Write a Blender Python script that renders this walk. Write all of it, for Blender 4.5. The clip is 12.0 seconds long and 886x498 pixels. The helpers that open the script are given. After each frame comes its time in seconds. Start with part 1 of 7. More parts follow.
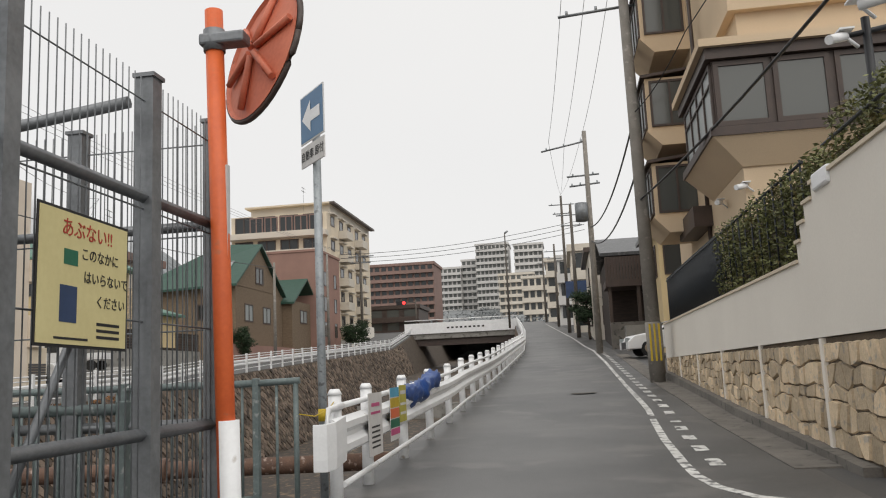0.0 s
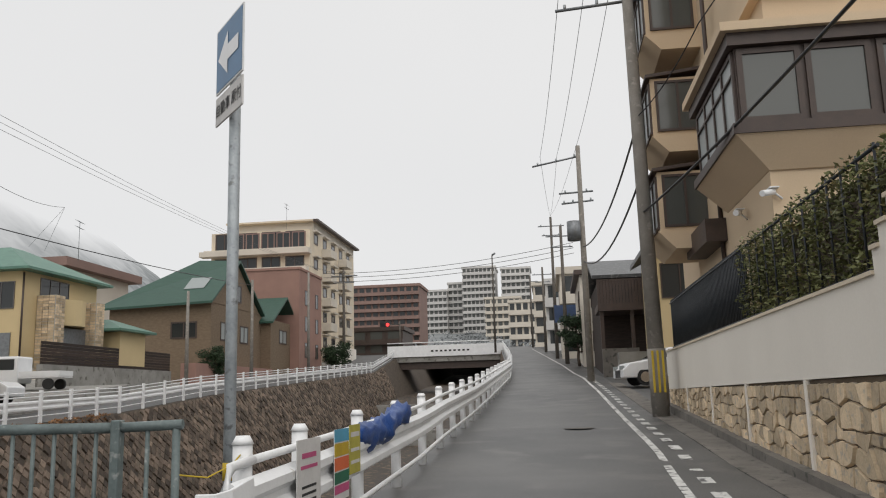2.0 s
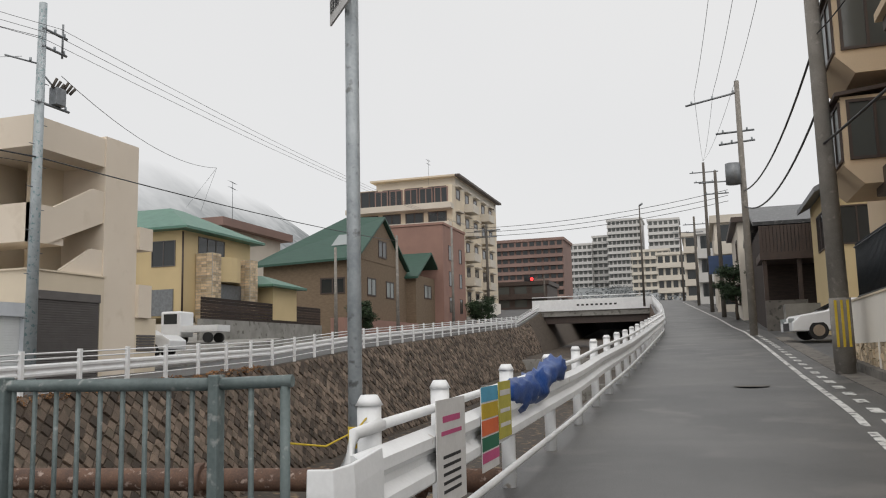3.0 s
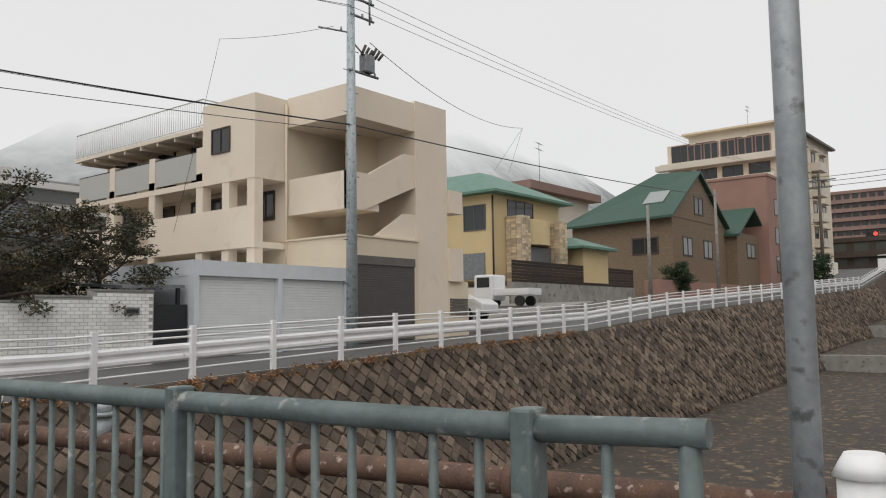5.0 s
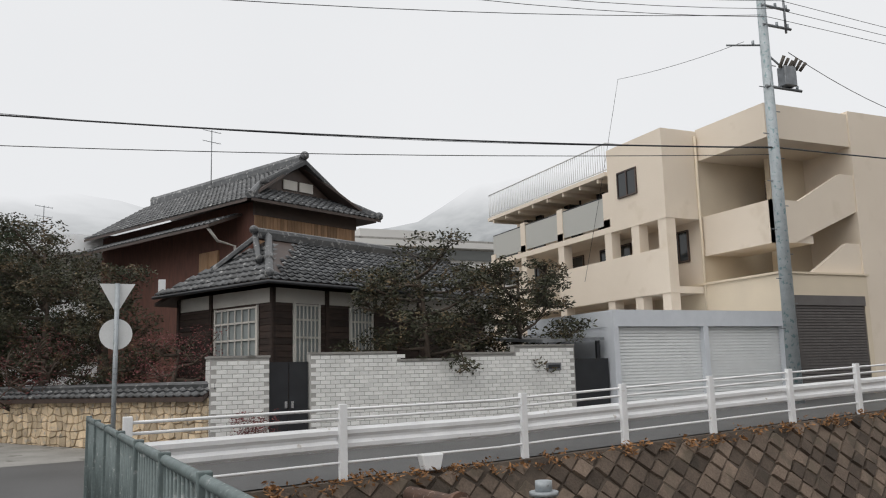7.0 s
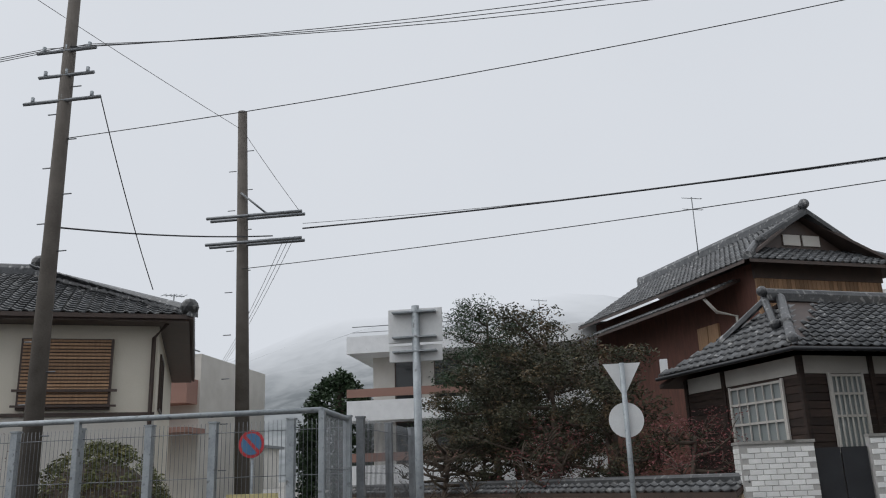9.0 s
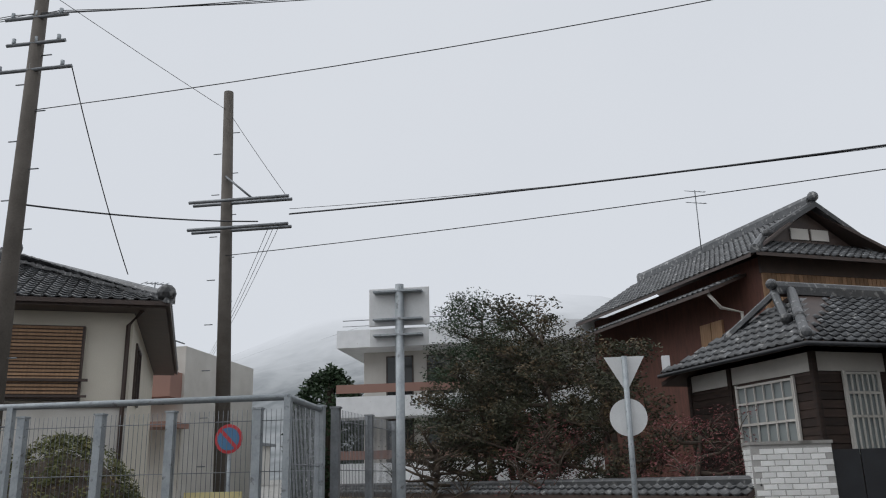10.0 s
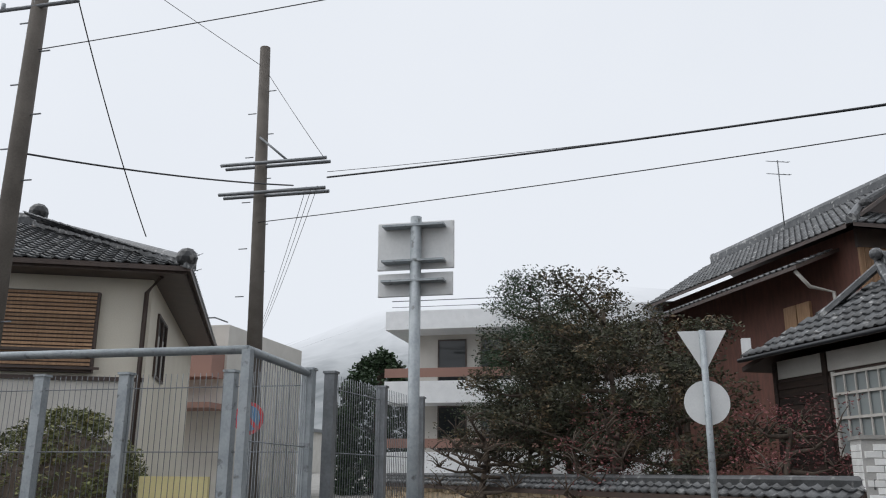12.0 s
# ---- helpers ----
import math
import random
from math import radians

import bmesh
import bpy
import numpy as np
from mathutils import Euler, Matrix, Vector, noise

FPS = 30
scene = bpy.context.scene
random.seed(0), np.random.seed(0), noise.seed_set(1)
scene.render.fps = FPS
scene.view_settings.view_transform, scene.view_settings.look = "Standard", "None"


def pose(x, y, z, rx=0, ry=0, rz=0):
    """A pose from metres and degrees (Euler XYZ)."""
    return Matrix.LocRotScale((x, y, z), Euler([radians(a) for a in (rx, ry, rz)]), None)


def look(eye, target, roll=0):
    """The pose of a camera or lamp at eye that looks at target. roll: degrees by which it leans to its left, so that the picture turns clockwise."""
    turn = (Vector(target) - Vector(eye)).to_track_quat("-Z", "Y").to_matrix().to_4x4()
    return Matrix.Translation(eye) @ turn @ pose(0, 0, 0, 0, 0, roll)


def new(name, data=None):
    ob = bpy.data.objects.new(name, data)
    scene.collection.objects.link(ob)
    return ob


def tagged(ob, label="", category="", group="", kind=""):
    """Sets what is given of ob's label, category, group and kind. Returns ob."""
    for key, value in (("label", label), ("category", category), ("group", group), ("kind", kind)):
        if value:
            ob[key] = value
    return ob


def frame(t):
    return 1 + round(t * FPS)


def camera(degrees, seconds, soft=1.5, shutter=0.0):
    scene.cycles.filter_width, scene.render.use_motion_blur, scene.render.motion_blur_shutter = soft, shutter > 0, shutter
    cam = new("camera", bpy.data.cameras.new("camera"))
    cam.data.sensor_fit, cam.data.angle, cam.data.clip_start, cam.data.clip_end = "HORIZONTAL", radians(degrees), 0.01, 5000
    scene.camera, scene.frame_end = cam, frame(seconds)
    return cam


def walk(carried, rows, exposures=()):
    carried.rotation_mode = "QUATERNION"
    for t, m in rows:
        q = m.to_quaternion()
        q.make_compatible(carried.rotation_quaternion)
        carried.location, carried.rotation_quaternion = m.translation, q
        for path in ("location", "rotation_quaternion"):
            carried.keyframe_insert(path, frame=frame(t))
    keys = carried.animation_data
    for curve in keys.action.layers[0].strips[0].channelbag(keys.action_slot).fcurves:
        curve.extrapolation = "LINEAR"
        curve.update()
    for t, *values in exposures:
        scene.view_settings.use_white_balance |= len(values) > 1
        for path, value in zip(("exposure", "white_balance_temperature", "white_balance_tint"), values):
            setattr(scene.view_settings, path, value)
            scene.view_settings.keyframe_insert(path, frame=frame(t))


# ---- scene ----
cam = camera(56.4, 12.0, soft=1.1)
METRES, EYE, TILT, LEAN, TURN = 14.0, 1.5, 0.0, 0.0, 8.1
ROWS = [
    (0.0, 0.0, 0.0, 0.0, 0.39, 8.51, 2.61),
    (0.5, 0.0031, 0.041, 0.0018, -1.06, 8.89, 2.54),
    (1.0, 0.007, 0.0846, 0.0046, -0.02, 9.88, 2.16),
    (1.5, 0.009, 0.1266, 0.0067, -1.64, 10.25, 0.6),
    (2.0, 0.0116, 0.1715, 0.0081, -0.67, 10.08, 1.59),
    (2.5, 0.0069, 0.2167, 0.0067, 4.05, 8.25, 1.54),
    (4.5, -0.0391, 0.3752, 0.012, 23.97, 5.24, 1.88),
    (5.0, -0.0675, 0.4119, 0.0153, 30.39, 5.05, 0.83),
    (5.5, -0.0856, 0.4374, 0.0236, 34.63, 4.67, 0.25),
    (6.0, -0.1068, 0.4527, 0.0357, 39.74, 4.59, -0.12),
    (6.5, -0.1476, 0.4708, 0.0373, 44.85, 6.1, 0.18),
    (7.0, -0.183, 0.4801, 0.0332, 57.78, 8.7, 1.55),
    (7.5, -0.2335, 0.4892, 0.0344, 69.83, 10.18, 3.21),
    (9.5, -0.4048, 0.5001, 0.0374, 92.37, 16.3, 1.45),
    (10.0, -0.4452, 0.5043, 0.0367, 90.44, 15.65, 1.32),
    (10.5, -0.4822, 0.5108, 0.0359, 89.25, 13.61, 1.05),
    (11.0, -0.5254, 0.5138, 0.0351, 89.78, 11.59, -0.06),
    (11.5, -0.5568, 0.5204, 0.0342, 90.89, 12.74, -0.32),
    (12.0, -0.6049, 0.5245, 0.0353, 94.54, 15.14, -0.31),
]
walk(cam, [(t, pose(0, 0, EYE, TILT, LEAN, TURN) @ pose(METRES * x, METRES * y, METRES * z, 90 + pitch, roll, yaw)) for t, x, y, z, yaw, pitch, roll in ROWS],
     [(0, -0.03, 6800, 10), (2.5, -0.14, 6700, 10), (6, -0.12, 6750, 10), (7.5, -0.02, 6480, 10), (9.5, -0.33, 6250, 10), (10.5, -0.18, 6250, 10), (11, -0.02, 6280, 10), (11.5, 0.06, 6330, 10), (12, -0.03, 6260, 10)])

# ---- light ----
world = bpy.data.worlds.new("overcast")
scene.world = world
world.use_nodes = True
wn, wl = world.node_tree.nodes, world.node_tree.links
wn.clear()
sky = wn.new("ShaderNodeTexSky")
sky.sky_type, sky.sun_disc, sky.sun_elevation, sky.sun_rotation = "NISHITA", False, radians(48), radians(150)
sky_level = wn.new("ShaderNodeVectorMath")
sky_level.operation = "SCALE"
sky_level.inputs["Scale"].default_value = 0.07
cloud = wn.new("ShaderNodeTexNoise")
cloud.inputs["Scale"].default_value, cloud.inputs["Detail"].default_value = 1.6, 4
ramp = wn.new("ShaderNodeValToRGB")
ramp.color_ramp.elements[0].color, ramp.color_ramp.elements[1].color = (0.76, 0.78, 0.81, 1), (0.86, 0.87, 0.885, 1)
wmix = wn.new("ShaderNodeMixRGB")
wmix.inputs[0].default_value = 0.94
wbg, wout = wn.new("ShaderNodeBackground"), wn.new("ShaderNodeOutputWorld")
wbg.inputs["Strength"].default_value = 1.1
wl.new(sky.outputs[0], sky_level.inputs[0])
wl.new(cloud.outputs["Fac"], ramp.inputs[0])
wl.new(sky_level.outputs[0], wmix.inputs[1])
wl.new(ramp.outputs[0], wmix.inputs[2])
wl.new(wmix.outputs[0], wbg.inputs[0])
wl.new(wbg.outputs[0], wout.inputs[0])
sun = new("sun", bpy.data.lights.new("sun", "SUN"))
sun.data.energy, sun.data.angle, sun.data.color = 1.5, radians(80), (1, 0.97, 0.93)
sun.matrix_world = look((9, -27, 40), (0, 0, 0))


# ---- materials ----
def mat(name, a, b=None, rough=0.7, metal=0.0, scale=3.0, fine=40.0, bump=0.15, spots=None, spot_at=0.62, pieces=0.0, stretch=(1, 1, 1)):
    """Two scales of variation between the colours a and b, a third colour in patches, fine relief, and a shift from piece to piece."""
    m = bpy.data.materials.new(name)
    m.use_nodes = True
    n, l = m.node_tree.nodes, m.node_tree.links
    bsdf = n["Principled BSDF"]
    b = b or tuple(c * 0.75 for c in a)
    co = n.new("ShaderNodeNewGeometry")
    st = n.new("ShaderNodeVectorMath")
    st.operation = "MULTIPLY"
    st.inputs[1].default_value = stretch
    l.new(co.outputs["Position"], st.inputs[0])
    big, small = n.new("ShaderNodeTexNoise"), n.new("ShaderNodeTexNoise")
    big.inputs["Scale"].default_value, small.inputs["Scale"].default_value = scale, fine
    big.inputs["Detail"].default_value, small.inputs["Detail"].default_value = 5, 3
    for q in (big, small):
        l.new(st.outputs[0], q.inputs["Vector"])
    mixer = n.new("ShaderNodeMath")
    mixer.operation = "MULTIPLY_ADD"
    mixer.inputs[1].default_value = 0.35
    l.new(small.outputs["Fac"], mixer.inputs[0])
    sc = n.new("ShaderNodeMath")
    sc.operation = "MULTIPLY"
    sc.inputs[1].default_value = 0.65
    l.new(big.outputs["Fac"], sc.inputs[0])
    l.new(sc.outputs[0], mixer.inputs[2])
    r = n.new("ShaderNodeValToRGB")
    r.color_ramp.elements[0].position, r.color_ramp.elements[1].position = 0.34, 0.66
    r.color_ramp.elements[0].color, r.color_ramp.elements[1].color = (*b, 1), (*a, 1)
    l.new(mixer.outputs[0], r.inputs[0])
    last = r.outputs[0]
    if spots:
        pn = n.new("ShaderNodeTexNoise")
        pn.inputs["Scale"].default_value, pn.inputs["Detail"].default_value = scale * 2.3, 6
        off = n.new("ShaderNodeVectorMath")
        off.inputs[1].default_value = (13.1, 7.7, 3.3)
        l.new(st.outputs[0], off.inputs[0])
        l.new(off.outputs[0], pn.inputs["Vector"])
        pr = n.new("ShaderNodeValToRGB")
        pr.color_ramp.elements[0].position, pr.color_ramp.elements[1].position = spot_at - 0.04, spot_at + 0.06
        l.new(pn.outputs["Fac"], pr.inputs[0])
        pm = n.new("ShaderNodeMixRGB")
        l.new(pr.outputs[0], pm.inputs[0])
        l.new(last, pm.inputs[1])
        pm.inputs[2].default_value = (*spots, 1)
        last = pm.outputs[0]
    if pieces:
        info, geo = n.new("ShaderNodeObjectInfo"), n.new("ShaderNodeNewGeometry")
        add, hsv = n.new("ShaderNodeMath"), n.new("ShaderNodeHueSaturation")
        add.operation = "ADD"
        l.new(info.outputs["Random"], add.inputs[0])
        l.new(geo.outputs["Random Per Island"], add.inputs[1])
        fr, mr = n.new("ShaderNodeMath"), n.new("ShaderNodeMapRange")
        fr.operation = "FRACT"
        l.new(add.outputs[0], fr.inputs[0])
        l.new(fr.outputs[0], mr.inputs[0])
        mr.inputs[3].default_value, mr.inputs[4].default_value = 1 - pieces, 1 + pieces
        l.new(mr.outputs[0], hsv.inputs["Value"])
        l.new(last, hsv.inputs["Color"])
        last = hsv.outputs[0]
    l.new(last, bsdf.inputs["Base Color"])
    bsdf.inputs["Roughness"].default_value, bsdf.inputs["Metallic"].default_value = rough, metal
    if bump:
        bp = n.new("ShaderNodeBump")
        bp.inputs["Strength"].default_value, bp.inputs["Distance"].default_value = bump, 0.02
        l.new(small.outputs["Fac"], bp.inputs["Height"])
        l.new(bp.outputs[0], bsdf.inputs["Normal"])
    return m


ASPHALT = mat("asphalt", (0.13, 0.128, 0.125), (0.055, 0.056, 0.057), 0.47, scale=0.45, fine=60, bump=0.25, spots=(0.135, 0.13, 0.125), spot_at=0.6)
FAR_ASPHALT = mat("asphalt_far", (0.10, 0.10, 0.10), (0.07, 0.07, 0.07), 0.6, scale=0.6, fine=50, bump=0.2)
CONCRETE = mat("concrete", (0.33, 0.32, 0.30), (0.2, 0.195, 0.18), 0.85, scale=1.2, spots=(0.13, 0.125, 0.11))
GUTTER = mat("gutter_concrete", (0.2, 0.185, 0.165), (0.12, 0.11, 0.1), 0.85, scale=2, spots=(0.07, 0.07, 0.06))
PAINT = mat("road_paint", (0.72, 0.72, 0.70), (0.5, 0.5, 0.48), 0.7, scale=3, fine=30, spots=(0.13, 0.13, 0.13), spot_at=0.56)
WHITE = mat("white_enamel", (0.86, 0.87, 0.88), (0.76, 0.77, 0.78), 0.38, scale=3, bump=0.03, spots=(0.42, 0.37, 0.32), spot_at=0.72)
GALV = mat("galvanised", (0.27, 0.285, 0.30), (0.17, 0.18, 0.19), 0.5, 0.55, scale=6, bump=0.05)
PALE_GALV = mat("pale_galvanised", (0.40, 0.43, 0.45), (0.26, 0.29, 0.31), 0.5, 0.3, scale=6, bump=0.08, spots=(0.16, 0.17, 0.17), spot_at=0.64)
GREENGREY = mat("green_grey_paint", (0.165, 0.205, 0.205), (0.10, 0.13, 0.13), 0.55, 0.1, scale=7, bump=0.08, spots=(0.32, 0.34, 0.33), spot_at=0.66)
ORANGE = mat("orange_enamel", (0.75, 0.15, 0.04), (0.62, 0.11, 0.03), 0.45, scale=4, bump=0.03, spots=(0.5, 0.16, 0.08), spot_at=0.68)
PALE_ORANGE = mat("faded_orange", (0.62, 0.18, 0.1), (0.5, 0.13, 0.07), 0.55, scale=5, bump=0.03)
RUST = mat("rusty_pipe", (0.16, 0.09, 0.06), (0.08, 0.05, 0.04), 0.8, scale=5, spots=(0.36, 0.28, 0.24), spot_at=0.63)
BLACK = mat("black_metal", (0.02, 0.022, 0.026), (0.012, 0.013, 0.016), 0.45, bump=0.02)
NAVY = mat("dark_steel_fence", (0.018, 0.024, 0.03), (0.012, 0.015, 0.02), 0.5, bump=0.02)
POLE = mat("pole_concrete", (0.27, 0.25, 0.225), (0.19, 0.175, 0.155), 0.85, scale=2.5, spots=(0.34, 0.31, 0.28))
DARKPOLE = mat("weathered_pole", (0.13, 0.115, 0.1), (0.08, 0.07, 0.06), 0.85, scale=2.5)
STEELPOLE = mat("steel_pole", (0.46, 0.50, 0.52), (0.32, 0.36, 0.38), 0.55, 0.25, scale=4, spots=(0.17, 0.27, 0.28), spot_at=0.6)
CREAM = mat("cream_plaster", (0.82, 0.775, 0.70), (0.76, 0.715, 0.645), 0.8, scale=0.7, bump=0.06)
TAN = mat("tan_render", (0.68, 0.53, 0.365), (0.6, 0.465, 0.32), 0.85, scale=0.6, bump=0.08)
BEIGE = mat("beige_render", (0.77, 0.68, 0.57), (0.71, 0.62, 0.515), 0.85, scale=0.5, bump=0.06, spots=(0.69, 0.6, 0.49), spot_at=0.66)
PALE_BEIGE = mat("pale_beige_render", (0.74, 0.64, 0.49), (0.6, 0.52, 0.41), 0.85, scale=0.5, bump=0.05)
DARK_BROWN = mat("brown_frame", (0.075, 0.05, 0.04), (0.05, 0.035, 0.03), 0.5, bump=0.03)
GREYWOOD = mat("charred_boards", (0.05, 0.031, 0.024), (0.022, 0.015, 0.012), 0.8, scale=3, stretch=(1, 1, 6), pieces=0.35)
CEDAR = mat("cedar_boards", (0.42, 0.26, 0.15), (0.27, 0.16, 0.09), 0.75, scale=4, stretch=(6, 6, 0.6), pieces=0.3)
REDWALL = mat("rust_red_sheet", (0.15, 0.062, 0.045), (0.085, 0.04, 0.03), 0.8, scale=2, stretch=(4, 4, 1))
KAWARA = mat("roof_tile_grey", (0.085, 0.088, 0.092), (0.03, 0.032, 0.034), 0.36, scale=3, fine=25, pieces=0.55, spots=(0.24, 0.24, 0.235), spot_at=0.62)
PLASTER = mat("white_plaster", (0.62, 0.6, 0.56), (0.52, 0.5, 0.46), 0.85, scale=1.5)
IVORY = mat("ivory_wall", (0.70, 0.66, 0.57), (0.63, 0.59, 0.5), 0.85, scale=0.8)
WHITETILE = mat("white_glazed_tile", (0.82, 0.82, 0.80), (0.72, 0.72, 0.70), 0.35, scale=4, pieces=0.1, bump=0.03)
JOINT = mat("tile_joint", (0.45, 0.44, 0.42), (0.33, 0.325, 0.31), 0.9)
YSTONE = mat("ochre_stone", (0.69, 0.55, 0.38), (0.48, 0.38, 0.26), 0.85, scale=4, fine=30, bump=0.5, pieces=0.32, spots=(0.40, 0.35, 0.29), spot_at=0.6)
YJOINT = mat("stone_mortar", (0.16, 0.125, 0.09), (0.09, 0.07, 0.05), 0.95, bump=0.3)
BSTONE = mat("bank_stone", (0.195, 0.148, 0.113), (0.085, 0.064, 0.05), 0.85, scale=1.1, fine=25, bump=0.6, pieces=0.6, spots=(0.10, 0.08, 0.06), spot_at=0.57)
RJOINT = mat("rubble_mortar", (0.36, 0.285, 0.2), (0.24, 0.185, 0.13), 0.95, bump=0.3)
BJOINT = mat("bank_joint", (0.12, 0.095, 0.075), (0.06, 0.048, 0.038), 0.95, scale=3, bump=0.4)
BED = mat("creek_bed", (0.06, 0.045, 0.034), (0.03, 0.023, 0.018), 0.7, scale=1.2, fine=7, bump=1.0, spots=(0.2, 0.14, 0.08), spot_at=0.6)
GREENROOF = mat("green_roof", (0.03, 0.085, 0.06), (0.02, 0.062, 0.045), 0.5, scale=1.5, stretch=(1, 1, 6))
COPPER = mat("pale_green_roof", (0.12, 0.25, 0.19), (0.08, 0.18, 0.14), 0.5, scale=2, pieces=0.2)
YELLOW = mat("yellow_render", (0.62, 0.49, 0.28), (0.56, 0.44, 0.25), 0.85, scale=0.6)
BROWNBRICK = mat("brown_brick", (0.225, 0.165, 0.11), (0.15, 0.108, 0.072), 0.85, scale=3, fine=14, bump=0.3, stretch=(1, 1, 2.5))
PINK = mat("pink_brown_render", (0.34, 0.2, 0.16), (0.28, 0.165, 0.135), 0.85, scale=0.8)
REDBROWN = mat("red_brown_facade", (0.27, 0.175, 0.15), (0.21, 0.14, 0.12), 0.85, scale=0.2)
PALEBLDG = mat("pale_facade", (0.60, 0.59, 0.57), (0.52, 0.51, 0.5), 0.85, scale=0.1)
OCHRE = mat("ochre_facade", (0.66, 0.61, 0.53), (0.56, 0.51, 0.44), 0.85, scale=0.4)
ALU = mat("shutter_alu", (0.84, 0.86, 0.86), (0.78, 0.80, 0.80), 0.5, 0.0, bump=0.02)
DARKSHUT = mat("shutter_dark", (0.15, 0.14, 0.135), (0.12, 0.11, 0.105), 0.5, 0.2, bump=0.02)
BLUEPANEL = mat("pale_blue_fascia", (0.63, 0.66, 0.70), (0.56, 0.59, 0.63), 0.5, bump=0.02)
TARP = mat("blue_tarp", (0.012, 0.075, 0.30), (0.008, 0.045, 0.19), 0.4, scale=8, bump=0.2)
PAPER = mat("notice_paper", (0.66, 0.65, 0.64), (0.56, 0.55, 0.54), 0.7, scale=6, bump=0.02)
CARWHITE = mat("car_white", (0.78, 0.79, 0.8), (0.72, 0.73, 0.74), 0.18, bump=0)
TYRE = mat("tyre", (0.02, 0.02, 0.02), (0.012, 0.012, 0.012), 0.8)
CHROME = mat("chrome", (0.6, 0.6, 0.62), (0.5, 0.5, 0.52), 0.2, 1.0, bump=0)
BARK = mat("bark", (0.11, 0.085, 0.065), (0.06, 0.045, 0.035), 0.9, scale=6, bump=0.5, stretch=(1, 1, 0.4))
PINE = mat("pine_leaf", (0.054, 0.056, 0.028), (0.027, 0.029, 0.016), 0.75, scale=0.9, pieces=0.5, bump=0, spots=(0.12, 0.085, 0.045), spot_at=0.57)
HEDGE = mat("hedge_leaf", (0.16, 0.17, 0.06), (0.075, 0.085, 0.03), 0.6, scale=1.5, pieces=0.45, bump=0, spots=(0.15, 0.12, 0.04), spot_at=0.6)
CYPRESS = mat("cypress_leaf", (0.03, 0.06, 0.022), (0.018, 0.036, 0.014), 0.7, scale=1.5, pieces=0.3, bump=0)
DRY = mat("dry_weeds", (0.34, 0.17, 0.07), (0.19, 0.1, 0.045), 0.9, scale=3, pieces=0.4, bump=0)
REDLEAF = mat("red_leaf", (0.2, 0.06, 0.06), (0.12, 0.04, 0.04), 0.7, pieces=0.4, bump=0)
SIGNYEL = mat("sign_cream", (0.70, 0.62, 0.32), (0.64, 0.56, 0.28), 0.5, scale=5, bump=0.01)
SIGNBLUE = mat("sign_blue", (0.06, 0.18, 0.34), (0.05, 0.15, 0.29), 0.4, bump=0)
SIGNRED = mat("sign_red", (0.5, 0.03, 0.04), (0.42, 0.025, 0.03), 0.4, bump=0)
SIGNBACK = mat("sign_back", (0.70, 0.71, 0.71), (0.6, 0.61, 0.61), 0.5, 0.1, scale=3, bump=0.02)
INK = mat("ink", (0.02, 0.02, 0.022), None, 0.6, bump=0)
REDINK = mat("red_ink", (0.5, 0.05, 0.03), None, 0.6, bump=0)
NAVYINK = mat("navy_ink", (0.03, 0.06, 0.14), None, 0.6, bump=0)
GREENINK = mat("green_ink", (0.02, 0.16, 0.09), None, 0.6, bump=0)
YELLOWPAINT = mat("yellow_band", (0.6, 0.42, 0.03), None, 0.6, bump=0)
CYANINK = mat("cyan_ink", (0.1, 0.4, 0.6), None, 0.6, bump=0)
PINKINK = mat("pink_ink", (0.6, 0.1, 0.25), None, 0.6, bump=0)
OLIVEINK = mat("olive_ink", (0.5, 0.45, 0.08), None, 0.6, bump=0)
CURTAIN = mat("curtain", (0.45, 0.45, 0.44), (0.36, 0.36, 0.35), 0.9, scale=4, stretch=(6, 6, 0.3))
WOODED = mat("wooded_hill", (0.26, 0.275, 0.28), (0.17, 0.185, 0.19), 0.95, scale=0.06, fine=0.5, bump=0)


def glass_mat(name, tint, rough=0.04):
    m = bpy.data.materials.new(name)
    m.use_nodes = True
    b = m.node_tree.nodes["Principled BSDF"]
    b.inputs["Base Color"].default_value, b.inputs["Roughness"].default_value = (*tint, 1), rough
    b.inputs["IOR"].default_value = 1.5
    return m


GLASS = glass_mat("dark_window_glass", (0.03, 0.034, 0.036))
PALEGLASS = glass_mat("frosted_glass", (0.28, 0.31, 0.31), 0.35)
FROSTED = glass_mat("frosted_panel", (0.42, 0.42, 0.39), 0.3)
# lightened to put distance haze into the far windows; near bays share it
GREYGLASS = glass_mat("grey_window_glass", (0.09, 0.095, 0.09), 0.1)


